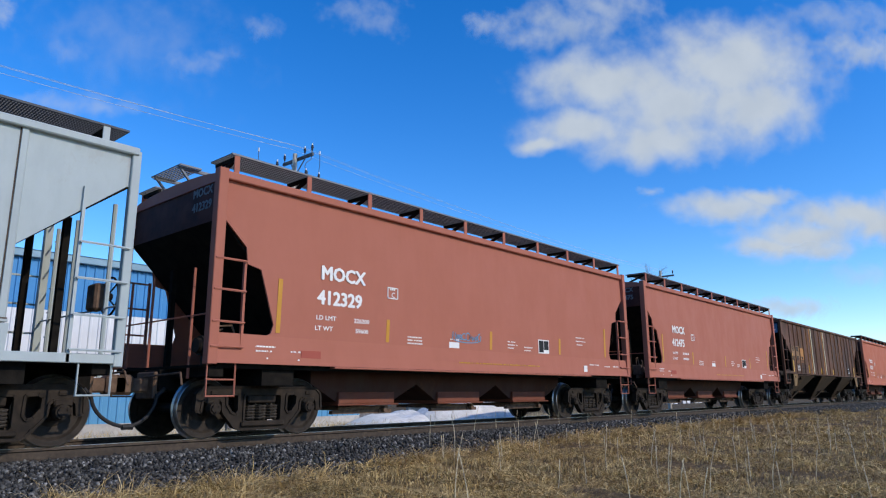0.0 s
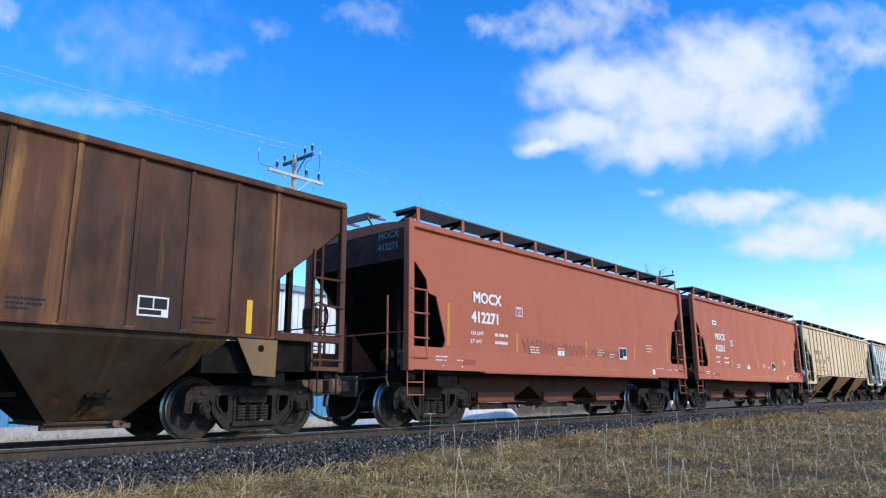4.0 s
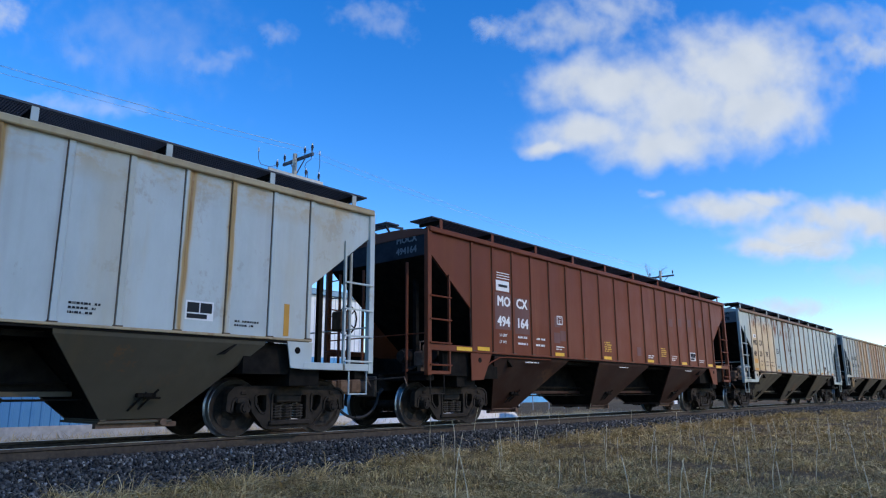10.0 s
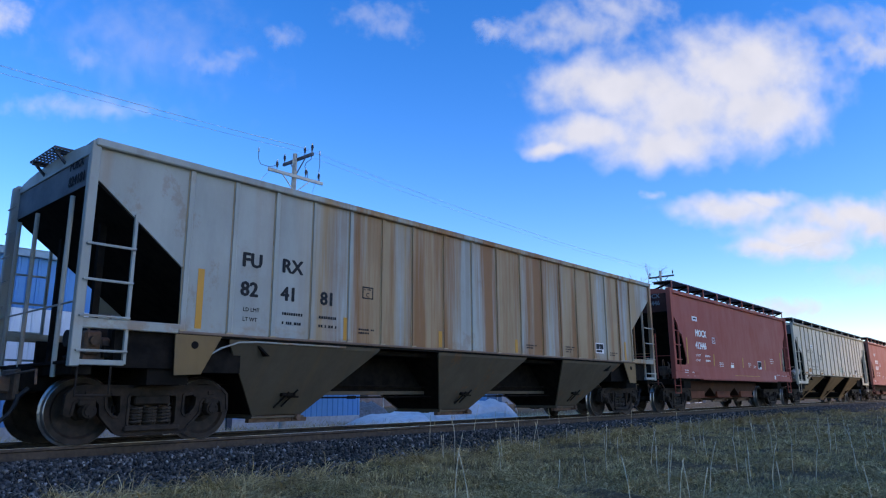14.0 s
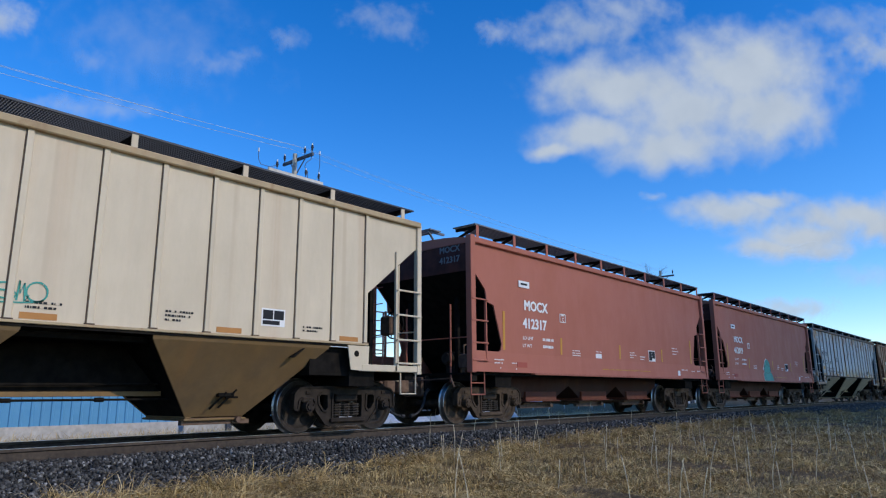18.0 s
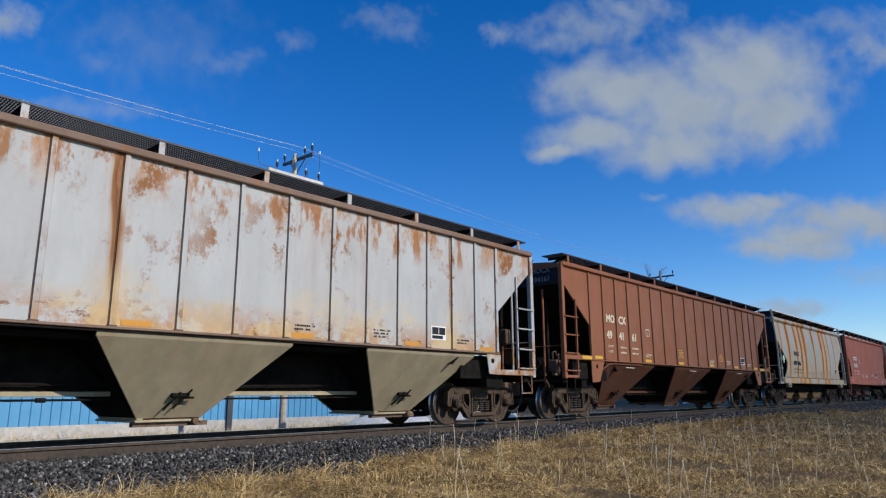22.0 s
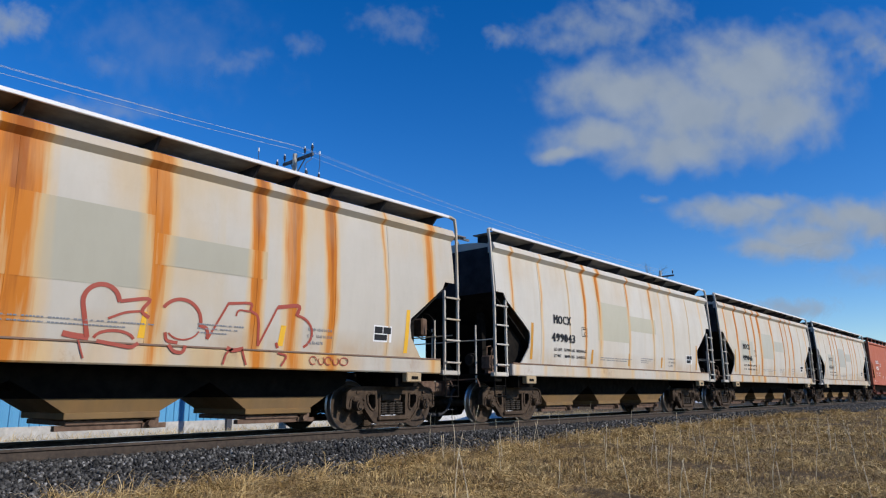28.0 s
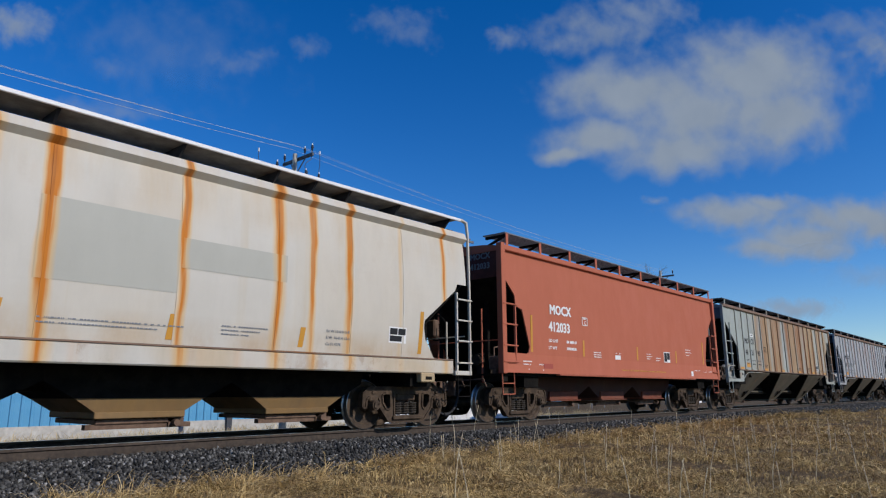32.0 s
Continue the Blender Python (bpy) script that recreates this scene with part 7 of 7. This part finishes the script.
def mound(name, x, y, rx, ry, h, material, label, category, seed, flat=1.0):
    """A heap with an uneven top that runs out into the ground."""
    bm = bmesh.new()
    n = 26
    grid = []
    for j in range(n + 1):
        row = []
        for i in range(n + 1):
            u, v = 2 * i / n - 1, 2 * j / n - 1
            r = math.sqrt(u * u + v * v)
            k = max(0.0, 1 - r ** 2.2) ** flat
            q = noise.noise((u * 2.2 + seed, v * 2.2, seed)) * 0.35 + noise.noise((u * 6 + seed, v * 6, seed * 2)) * 0.16
            row.append(bm.verts.new((x + u * rx, y + v * ry, -0.84 + h * k * (1 + q))))
        grid.append(row)
    for j in range(n):
        for i in range(n):
            bm.faces.new((grid[j][i], grid[j][i + 1], grid[j + 1][i + 1], grid[j + 1][i]))
    return tagged(part(name, bm, material, smooth=True), label, category)


mound("snow_heap", 26.3, 11.2, 3.6, 2.3, 1.25, "snow", "heap of old white snow ploughed beside the track", "snow pile", 1.7, 0.6)
mound("snow_heap", 22.9, 12.2, 3.2, 2.0, 0.62, "snow", "low heap of old snow near the warehouse", "snow pile", 4.1, 0.6)
mound("gravel_heap", 28.6, 21.0, 1.9, 1.6, 0.95, "gravel", "brown heap of gravel behind the snow", "gravel pile", 2.9)


def chain_fence():
    f = new("wire_fence")
    tagged(f, "grey steel post and rail fence behind the snow heaps", "fence")
    y = 22.5
    for k in range(16):
        part("fence_post", bar(bmesh.new(), (24 + 2.5 * k, y, -1.0), (24 + 2.5 * k, y, 0.85), 0.04, 7), "galv", f)
    for z in (0.80, 0.45):
        part("fence_rail", bar(bmesh.new(), (24, y, z), (61.5, y, z), 0.025, 6), "galv", f)


def parked_van(x, y, turn, mat, label):
    c = new("parked_van")
    c.matrix_world = pose(x, y, -0.80, 0, 0, turn)
    tagged(c, label, "van", "parked vehicles")
    body = plate_xz(bmesh.new(), [(-2.2, 0.35), (2.2, 0.35), (2.25, 0.95), (1.5, 1.1), (0.9, 1.75), (-2.05, 1.80), (-2.2, 1.0)], -0.88, 0.88)
    bmesh.ops.bevel(body, geom=body.edges[:], offset=0.05, segments=1, affect="EDGES")
    part("body", body, mat, c)
    for s in (-1, 1):
        for x0, x1 in ((-1.8, -0.9), (-0.75, 0.15), (0.3, 0.85)):
            part("window", plate_xz(bmesh.new(), [(x0, 1.10), (x1, 1.10), (x1 - 0.1 * (x1 > 0.5), 1.60), (x0, 1.60)], s * 0.885, s * 0.89), "glass", c)
        for xx in (-1.35, 1.4):
            w = part("wheel", bar(bmesh.new(), (xx, s * 0.92, 0.33), (xx, s * 0.70, 0.33), 0.33, 18), "rubber", c)
            part("rim", bar(bmesh.new(), (xx, s * 0.925, 0.33), (xx, s * 0.90, 0.33), 0.19, 12), "galv", w)
    part("windscreen", flat_bar(bmesh.new(), (1.46, 0, 1.14), (0.95, 0, 1.68), 1.5, 0.01), "glass", c)
    for s in (-1, 1):
        part("headlight", box(bmesh.new(), 2.2, 2.27, s * 0.5, s * 0.8, 0.72, 0.88, 0.01), "white_plain", c)


def storage_tank():
    t = new("storage_tank")
    t.location = (40.5, 25.5, -0.8)
    tagged(t, "horizontal pale grey steel tank on saddles behind the fence", "tank")
    bm = bar(bmesh.new(), (-4, 0, 1.5), (4, 0, 1.5), 0.95, 28)
    part("shell", bm, "galv", t)
    for xx in (-2.8, 0, 2.8):
        part("saddle", box(bmesh.new(), xx - 0.2, xx + 0.2, -0.8, 0.8, 0, 0.8), "concrete", t)
        part("band", bar(bmesh.new(), (xx - 0.06, 0, 1.5), (xx + 0.06, 0, 1.5), 0.965, 28), "dark_wall", t)


def far_shed(x, y, w, d, h, mat, roof, label):
    s = new("far_shed")
    s.location = (x, y, -0.9)
    tagged(s, label, "shed", "sheds beyond the lot")
    part("wall", box(bmesh.new(), -w / 2, w / 2, 0, d, 0, h), mat, s)
    part("roof", sweep_x(bmesh.new(), [(-0.3, h), (d / 2, h + 0.7), (d + 0.3, h)], -w / 2 - 0.3, w / 2 + 0.3), roof, s)
    for k in range(int(w / 3.2)):
        xx = -w / 2 + 1.6 + 3.2 * k
        part("door" if k % 3 == 1 else "window", box(bmesh.new(), xx - 0.6, xx + 0.6, -0.05, 0.0, 0.1 if k % 3 == 1 else 1.1, 2.2), "white_metal" if k % 3 == 1 else "glass", s)


def board_fence():
    f = new("board_fence")
    tagged(f, "short pale board fence beside the far lot", "fence")
    for k in range(10):
        part("board", box(bmesh.new(), 81.5 + 1.35 * k, 82.4 + 1.35 * k, 25.0, 25.08, -0.9, 0.35 - 0.03 * (k % 3)), "white_metal" if k % 3 else "dark_wall", f)
    part("fence_rail", box(bmesh.new(), 81.5, 94.6, 25.09, 25.15, -0.35, -0.2), "dark_wall", f)


def bare_tree(x, y, h, seed):
    t = new("bare_tree")
    t.location = (x, y, -0.9)
    tagged(t, "leafless tree with thin grey-brown twigs beyond the train", "tree", "bare trees")
    rng = random.Random(seed)
    trunk = bmesh.new()
    bar(trunk, (0, 0, -0.2), (0.1, 0, h * 0.45), 0.16, 8, 0.10)
    bar(trunk, (0.1, 0, h * 0.45), (0.0, 0.1, h * 0.8), 0.10, 7, 0.04)
    part("trunk", trunk, "twig", t)
    crown = bmesh.new()
    def grow(p, d, length, r, depth):
        q = p + d * length
        bar(crown, p, q, r, 4, r * 0.6)
        if depth:
            for _ in range(3):
                e = (d + Vector((rng.uniform(-1, 1), rng.uniform(-1, 1), rng.uniform(-0.1, 0.7))) * 0.75).normalized()
                grow(p + d * length * rng.uniform(0.55, 1.0), e, length * rng.uniform(0.55, 0.8), r * 0.6, depth - 1)
    for k in range(9):
        a = 2.4 * k
        grow(Vector((0.08, 0, h * (0.4 + 0.045 * k))), Vector((math.cos(a), math.sin(a), 0.9)).normalized(), h * 0.16, 0.035, 3)
    part("crown", crown, "twig", t)


def thicket():
    """Far dark brush that closes the view under the train."""
    rng = np.random.default_rng(21)
    n = 14000
    sp = np.zeros((n, 5))
    sp[:, 0] = 20 + 180 * rng.random(n)
    sp[:, 1] = 62 + 10 * rng.random(n)
    sp[:, 2] = -1.0
    sp[:, 3] = 8 + 12 * rng.random(n)
    sp[:, 4] = 18
    blades("far_brush", sp, 0.22, 0.0075, "twig", "dark leafless brush far beyond the yard", 0.5, 9)


def far_grass():
    rng = np.random.default_rng(31)
    n = 16000
    sp = np.zeros((n, 5))
    sp[:, 0] = -2 + 44 * rng.random(n)
    sp[:, 1] = 4.5 + 9.0 * rng.random(n) ** 0.8
    sp[:, 2] = [profile(q) - 0.02 for q in sp[:, 1]]
    sp[:, 3] = 0.7 + 0.8 * rng.random(n)
    sp[:, 4] = 1.9
    keep = ~((sp[:, 0] > 21) & (sp[:, 1] > 9) & (sp[:, 0] < 30))
    blades("pale_grass", sp[keep], 0.26, 0.0075, "pale_blade", "pale dry grass between the track and the warehouse", 0.7, 12)


chain_fence()
parked_van(56.5, 31.0, 8, "van_paint", "slate-blue van parked on the far lot")
parked_van(97.0, 35.0, -170, "green_paint", "grey-green van parked on the far lot")
storage_tank()
far_shed(46, 48, 22, 9, 3.2, "dark_wall", "trim_blue", "low dark grey shed beyond the lot")
far_shed(92, 52, 18, 9, 3.0, "blue_pale", "white_metal", "low pale blue shed with a white roof")
board_fence()
bare_tree(65.2, 20.0, 14.9, 4)
thicket()
far_grass()


# ---- clouds: far, soft sheets of vapour that drift ----
FORWARD = (AIM - EYE).normalized()
RIGHT = Vector((math.sin(radians(41.5)), -math.cos(radians(41.5)), 0.0))
UPWARD = RIGHT.cross(FORWARD)
CLOUDS = []


def cloud_material(name, lobes, amp, grain, soft, dense, grey, edge):
    """Vapour whose thickness is a few soft lobes broken up by noise; the rest lets the sky through."""
    m = bpy.data.materials.new(name)
    m.use_nodes = True
    t = m.node_tree
    t.nodes.remove(t.nodes["Principled BSDF"])
    out = t.nodes["Material Output"]
    tc = t.nodes.new("ShaderNodeTexCoord")
    warp = node(t, "TexNoise", Scale=0.006 * grain, Detail=3.0)
    t.links.new(tc.outputs["Object"], warp.inputs["Vector"])
    sub = t.nodes.new("ShaderNodeVectorMath")
    sub.operation = "MULTIPLY_ADD"
    sub.inputs[1].default_value, sub.inputs[2].default_value = (110 / grain, 110 / grain, 0), (-55 / grain, -55 / grain, 0)
    t.links.new(warp.outputs["Color"], sub.inputs[0])
    add = t.nodes.new("ShaderNodeVectorMath")
    t.links.new(tc.outputs["Object"], add.inputs[0])
    t.links.new(sub.outputs[0], add.inputs[1])
    best = None
    for cx, cy, rx, ry in lobes:
        mp = t.nodes.new("ShaderNodeMapping")
        mp.inputs["Location"].default_value = (-cx / rx, -cy / ry, 0)
        mp.inputs["Scale"].default_value = (1 / rx, 1 / ry, 0)
        t.links.new(add.outputs[0], mp.inputs["Vector"])
        ln = t.nodes.new("ShaderNodeVectorMath")
        ln.operation = "LENGTH"
        t.links.new(mp.outputs[0], ln.inputs[0])
        inv = t.nodes.new("ShaderNodeMath")
        inv.operation = "SUBTRACT"
        inv.inputs[0].default_value = 1.0
        t.links.new(ln.outputs["Value"], inv.inputs[1])
        if best is None:
            best = inv.outputs[0]
        else:
            mx = t.nodes.new("ShaderNodeMath")
            mx.operation = "SMOOTH_MAX"
            mx.inputs[2].default_value = 0.25
            t.links.new(best, mx.inputs[0])
            t.links.new(inv.outputs[0], mx.inputs[1])
            best = mx.outputs[0]
    fine = node(t, "TexNoise", Scale=0.011 * grain, Detail=5.0, Roughness=0.5)
    t.links.new(tc.outputs["Object"], fine.inputs["Vector"])
    lift = node(t, "MapRange", From_Min=0.3, From_Max=0.7, To_Min=-amp, To_Max=amp)
    t.links.new(fine.outputs["Fac"], lift.inputs["Value"])
    total = t.nodes.new("ShaderNodeMath")
    t.links.new(best, total.inputs[0])
    t.links.new(lift.outputs[0], total.inputs[1])
    alpha = node(t, "MapRange", From_Min=edge - 0.25, From_Max=edge + soft * 1.9, To_Max=dense)
    alpha.interpolation_type = "SMOOTHSTEP"
    t.links.new(total.outputs[0], alpha.inputs["Value"])
    shade = fog(t, tc.outputs["Object"], 0.007 * grain, 5, 0.55, 0.35, 0.65)
    col = mixed(t, times(t, shade, grey), (0.75, 0.86, 1.0), (0.47, 0.59, 0.77))
    em = node(t, "Emission", Strength=CLOUD_GLOW)
    t.links.new(col, em.inputs["Color"])
    tr = t.nodes.new("ShaderNodeBsdfTransparent")
    mx = t.nodes.new("ShaderNodeMixShader")
    t.links.new(alpha.outputs[0], mx.inputs[0])
    t.links.new(tr.outputs[0], mx.inputs[1])
    t.links.new(em.outputs[0], mx.inputs[2])
    t.links.new(mx.outputs[0], out.inputs["Surface"])
    return m


CLOUD_GLOW = 0.53
FAR = 1900.0
UNIT = FAR / 1188.0                    # metres across one 1568th of the view, at that distance


def cloud(u, v, w, h, lobes, drift, dense=1.0, amp=0.35, grain=1.0, soft=0.35, grey=0.6, edge=0.05, turn=0.0):
    """A cloud round the direction (u, v) of the first view, w by h across, drifting by drift until the end."""
    mat = cloud_material("cloud_vapour", [(a * UNIT, -b * UNIT, c * UNIT, d * UNIT) for a, b, c, d in lobes], amp, grain, soft, dense, grey, edge)
    bm = bmesh.new()
    bmesh.ops.create_grid(bm, x_segments=8, y_segments=6, size=1.0)
    for q in bm.verts:
        q.co = Vector((q.co.x * w / 2 * UNIT, q.co.y * h / 2 * UNIT, -60 * (q.co.x ** 2 + q.co.y ** 2)))
    c = tagged(part("cloud", bm, mat), "soft white fair-weather cloud drifting in blue sky", "cloud", "drifting clouds")
    def at(k):
        o = EYE + FAR * (FORWARD + RIGHT * ((u + drift[0] * k - 784) / 1188) + UPWARD * ((441 - v - drift[1] * k) / 1188))
        m = Matrix((RIGHT, UPWARD, -FORWARD)).transposed().to_4x4()
        m.translation = o
        return m
    c.matrix_world = at(0)
    CLOUDS.append((c, at))


cloud(1205, 165, 760, 480, [(85, -45, 190, 98), (-130, -20, 155, 72), (-175, 62, 125, 44), (-25, 82, 150, 52), (135, 25, 130, 82), (-20, 15, 165, 95), (-245, 90, 60, 16)], (42, 18), 0.96, 0.22, 1.0, 0.40, 0.25)
cloud(1010, 40, 420, 260, [(0, 0, 130, 45), (60, -30, 130, 50), (-60, 20, 90, 30)], (62, 10), 0.6, 0.45, 1.2, 0.6, 0.5)
cloud(1290, 368, 380, 170, [(0, 0, 120, 34), (60, -14, 80, 22)], (12, 10), 0.95, 0.20, 1.4, 0.40, 0.25)
cloud(1480, 400, 520, 230, [(30, -15, 130, 42), (-60, 20, 120, 36), (-110, 40, 90, 24), (110, 0, 120, 40)], (4, 3), 1.0, 0.20, 1.3, 0.40, 0.30)
cloud(1460, 446, 260, 110, [(0, 0, 72, 22)], (2, 2), 0.85, 0.22, 1.8, 0.45, 0.3)
cloud(1530, 90, 280, 180, [(10, 0, 110, 40)], (60, 5), 0.7, 0.45, 1.5, 0.6, 0.4)
cloud(1500, 40, 380, 200, [(0, -10, 150, 40)], (40, 20), 0.45, 0.5, 1.3, 0.7, 0.4)
cloud(1400, 548, 300, 110, [(0, 0, 95, 22)], (8, 2), 0.75, 0.35, 2.0, 0.5, 0.3)
cloud(1520, 490, 200, 120, [(20, 0, 90, 26)], (10, 2), 0.35, 0.35, 2.0, 0.6, 0.3)
cloud(120, 178, 420, 150, [(-20, 0, 150, 24), (60, 8, 100, 18)], (40, 10), 0.35, 0.45, 1.6, 0.7, 0.2)
cloud(340, 108, 260, 160, [(10, 0, 70, 24), (45, -15, 40, 16)], (70, 0), 0.25, 0.5, 2.0, 0.7, 0.2)
cloud(468, 45, 200, 150, [(0, 0, 36, 26)], (80, 35), 0.28, 0.45, 2.4, 0.7, 0.2)
cloud(645, 25, 300, 160, [(0, -10, 80, 36), (30, 15, 50, 24)], (60, 20), 0.3, 0.5, 1.8, 0.7, 0.3)
cloud(120, 85, 200, 130, [(0, 0, 40, 26)], (80, 30), 0.22, 0.45, 2.2, 0.7, 0.2)
cloud(-40, 10, 240, 170, [(0, 0, 70, 45)], (70, 25), 0.75, 0.4, 1.6, 0.6, 0.3)
cloud(230, 60, 520, 320, [(0, 0, 200, 120)], (60, 15), 0.22, 0.5, 1.0, 0.9, 0.1)
cloud(860, 40, 180, 120, [(0, 0, 40, 26)], (40, 25), 0.5, 0.45, 2.2, 0.7, 0.2)
cloud(1155, 340, 100, 60, [(0, 0, 26, 9)], (8, 16), 0.5, 0.4, 3.0, 0.7, 0.2)


def sun_dimming_cloud(x, half_x, half_y, dense, amp, soft, edge):
    """An unseen flat-based cloud added to dim the sun, carried along the track by the wind at 10 m a second."""
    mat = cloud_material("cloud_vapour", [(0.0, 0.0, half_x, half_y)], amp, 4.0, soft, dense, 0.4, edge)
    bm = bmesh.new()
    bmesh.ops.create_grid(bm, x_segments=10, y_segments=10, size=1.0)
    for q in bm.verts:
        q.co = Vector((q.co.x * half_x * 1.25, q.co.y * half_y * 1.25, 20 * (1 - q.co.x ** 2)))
    c = tagged(part("cloud", bm, mat), "unseen cloud added to dim the sun", "cloud", "drifting clouds")
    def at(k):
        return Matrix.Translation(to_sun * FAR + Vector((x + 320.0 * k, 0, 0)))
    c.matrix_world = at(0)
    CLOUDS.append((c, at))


# out of view; placed and thinned to set how much sun gets through
sun_dimming_cloud(32.0, 275.0, 420.0, 0.55, 0.08, 0.05, 0.5)       # thin veil ahead of the heart
sun_dimming_cloud(-45.0, 82.0, 300.0, 0.35, 0.06, 0.05, 0.5)       # thicker part of the veil
sun_dimming_cloud(-117.5, 62.5, 260.0, 0.96, 0.06, 0.05, 0.5)      # thick heart
sun_dimming_cloud(-170.0, 42.0, 240.0, 0.60, 0.06, 0.05, 0.5)      # thinner tail behind the heart


# ---- what moves ----
S = [(0.0, -0.07), (0.5, 5.35), (1.0, 10.76), (1.5, 16.25), (2.0, 21.72), (2.5, 27.18), (3.0, 32.58), (3.5, 37.98), (4.0, 43.38), (4.5, 48.78), (5.0, 54.18), (5.5, 59.58), (6.0, 64.98), (6.5, 70.39), (7.0, 75.82), (7.5, 81.22), (8.0, 86.67), (8.5, 92.17), (9.0, 97.61), (9.5, 103.03), (10.0, 108.41), (10.5, 113.83), (11.0, 119.29), (11.5, 124.77), (12.0, 130.25), (12.5, 135.70), (13.0, 141.18), (13.5, 146.69), (14.0, 152.12), (14.5, 157.55), (15.0, 162.98), (15.5, 168.41), (16.0, 173.85), (16.5, 179.29), (17.0, 184.73), (17.5, 190.17), (18.0, 195.69), (18.5, 201.20), (19.0, 206.63), (19.5, 212.03), (20.0, 217.45), (20.5, 222.87), (21.0, 228.26), (21.5, 233.69), (22.0, 239.08), (22.5, 244.45), (23.0, 249.80), (23.5, 255.13), (24.0, 260.55), (24.5, 265.99), (25.0, 271.47), (25.5, 276.84), (26.0, 282.21), (26.5, 287.57), (27.0, 292.92), (27.5, 298.26), (28.0, 303.26), (28.5, 308.66), (29.0, 313.68), (29.5, 319.38), (30.0, 324.34), (30.5, 329.64), (31.0, 335.02), (31.5, 340.39), (32.0, 345.80)]


def run(t):
    """How far the train has rolled at t seconds."""
    for (a, sa), (b, sb) in zip(S, S[1:]):
        if t <= b:
            return sa + (sb - sa) * (t - a) / (b - a)
    return S[-1][1]


def motions():
    for c in CARS:
        x = c.location.x
        walk(c, [(t, pose(x - s, 0, 0)) for t, s in S])
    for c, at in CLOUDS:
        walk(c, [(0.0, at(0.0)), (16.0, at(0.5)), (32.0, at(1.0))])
    turns = []
    steps = 960
    for k in range(steps + 1):
        t = 32.0 * k / steps
        turns.append((t, -run(t) / 0.457))
    for w in WHEELS:
        e = w.location.x
        walk(w, [(t, Matrix.Translation((e, 0, 0.457)) @ Matrix.Rotation(a, 4, "Y")) for t, a in turns])


motions()
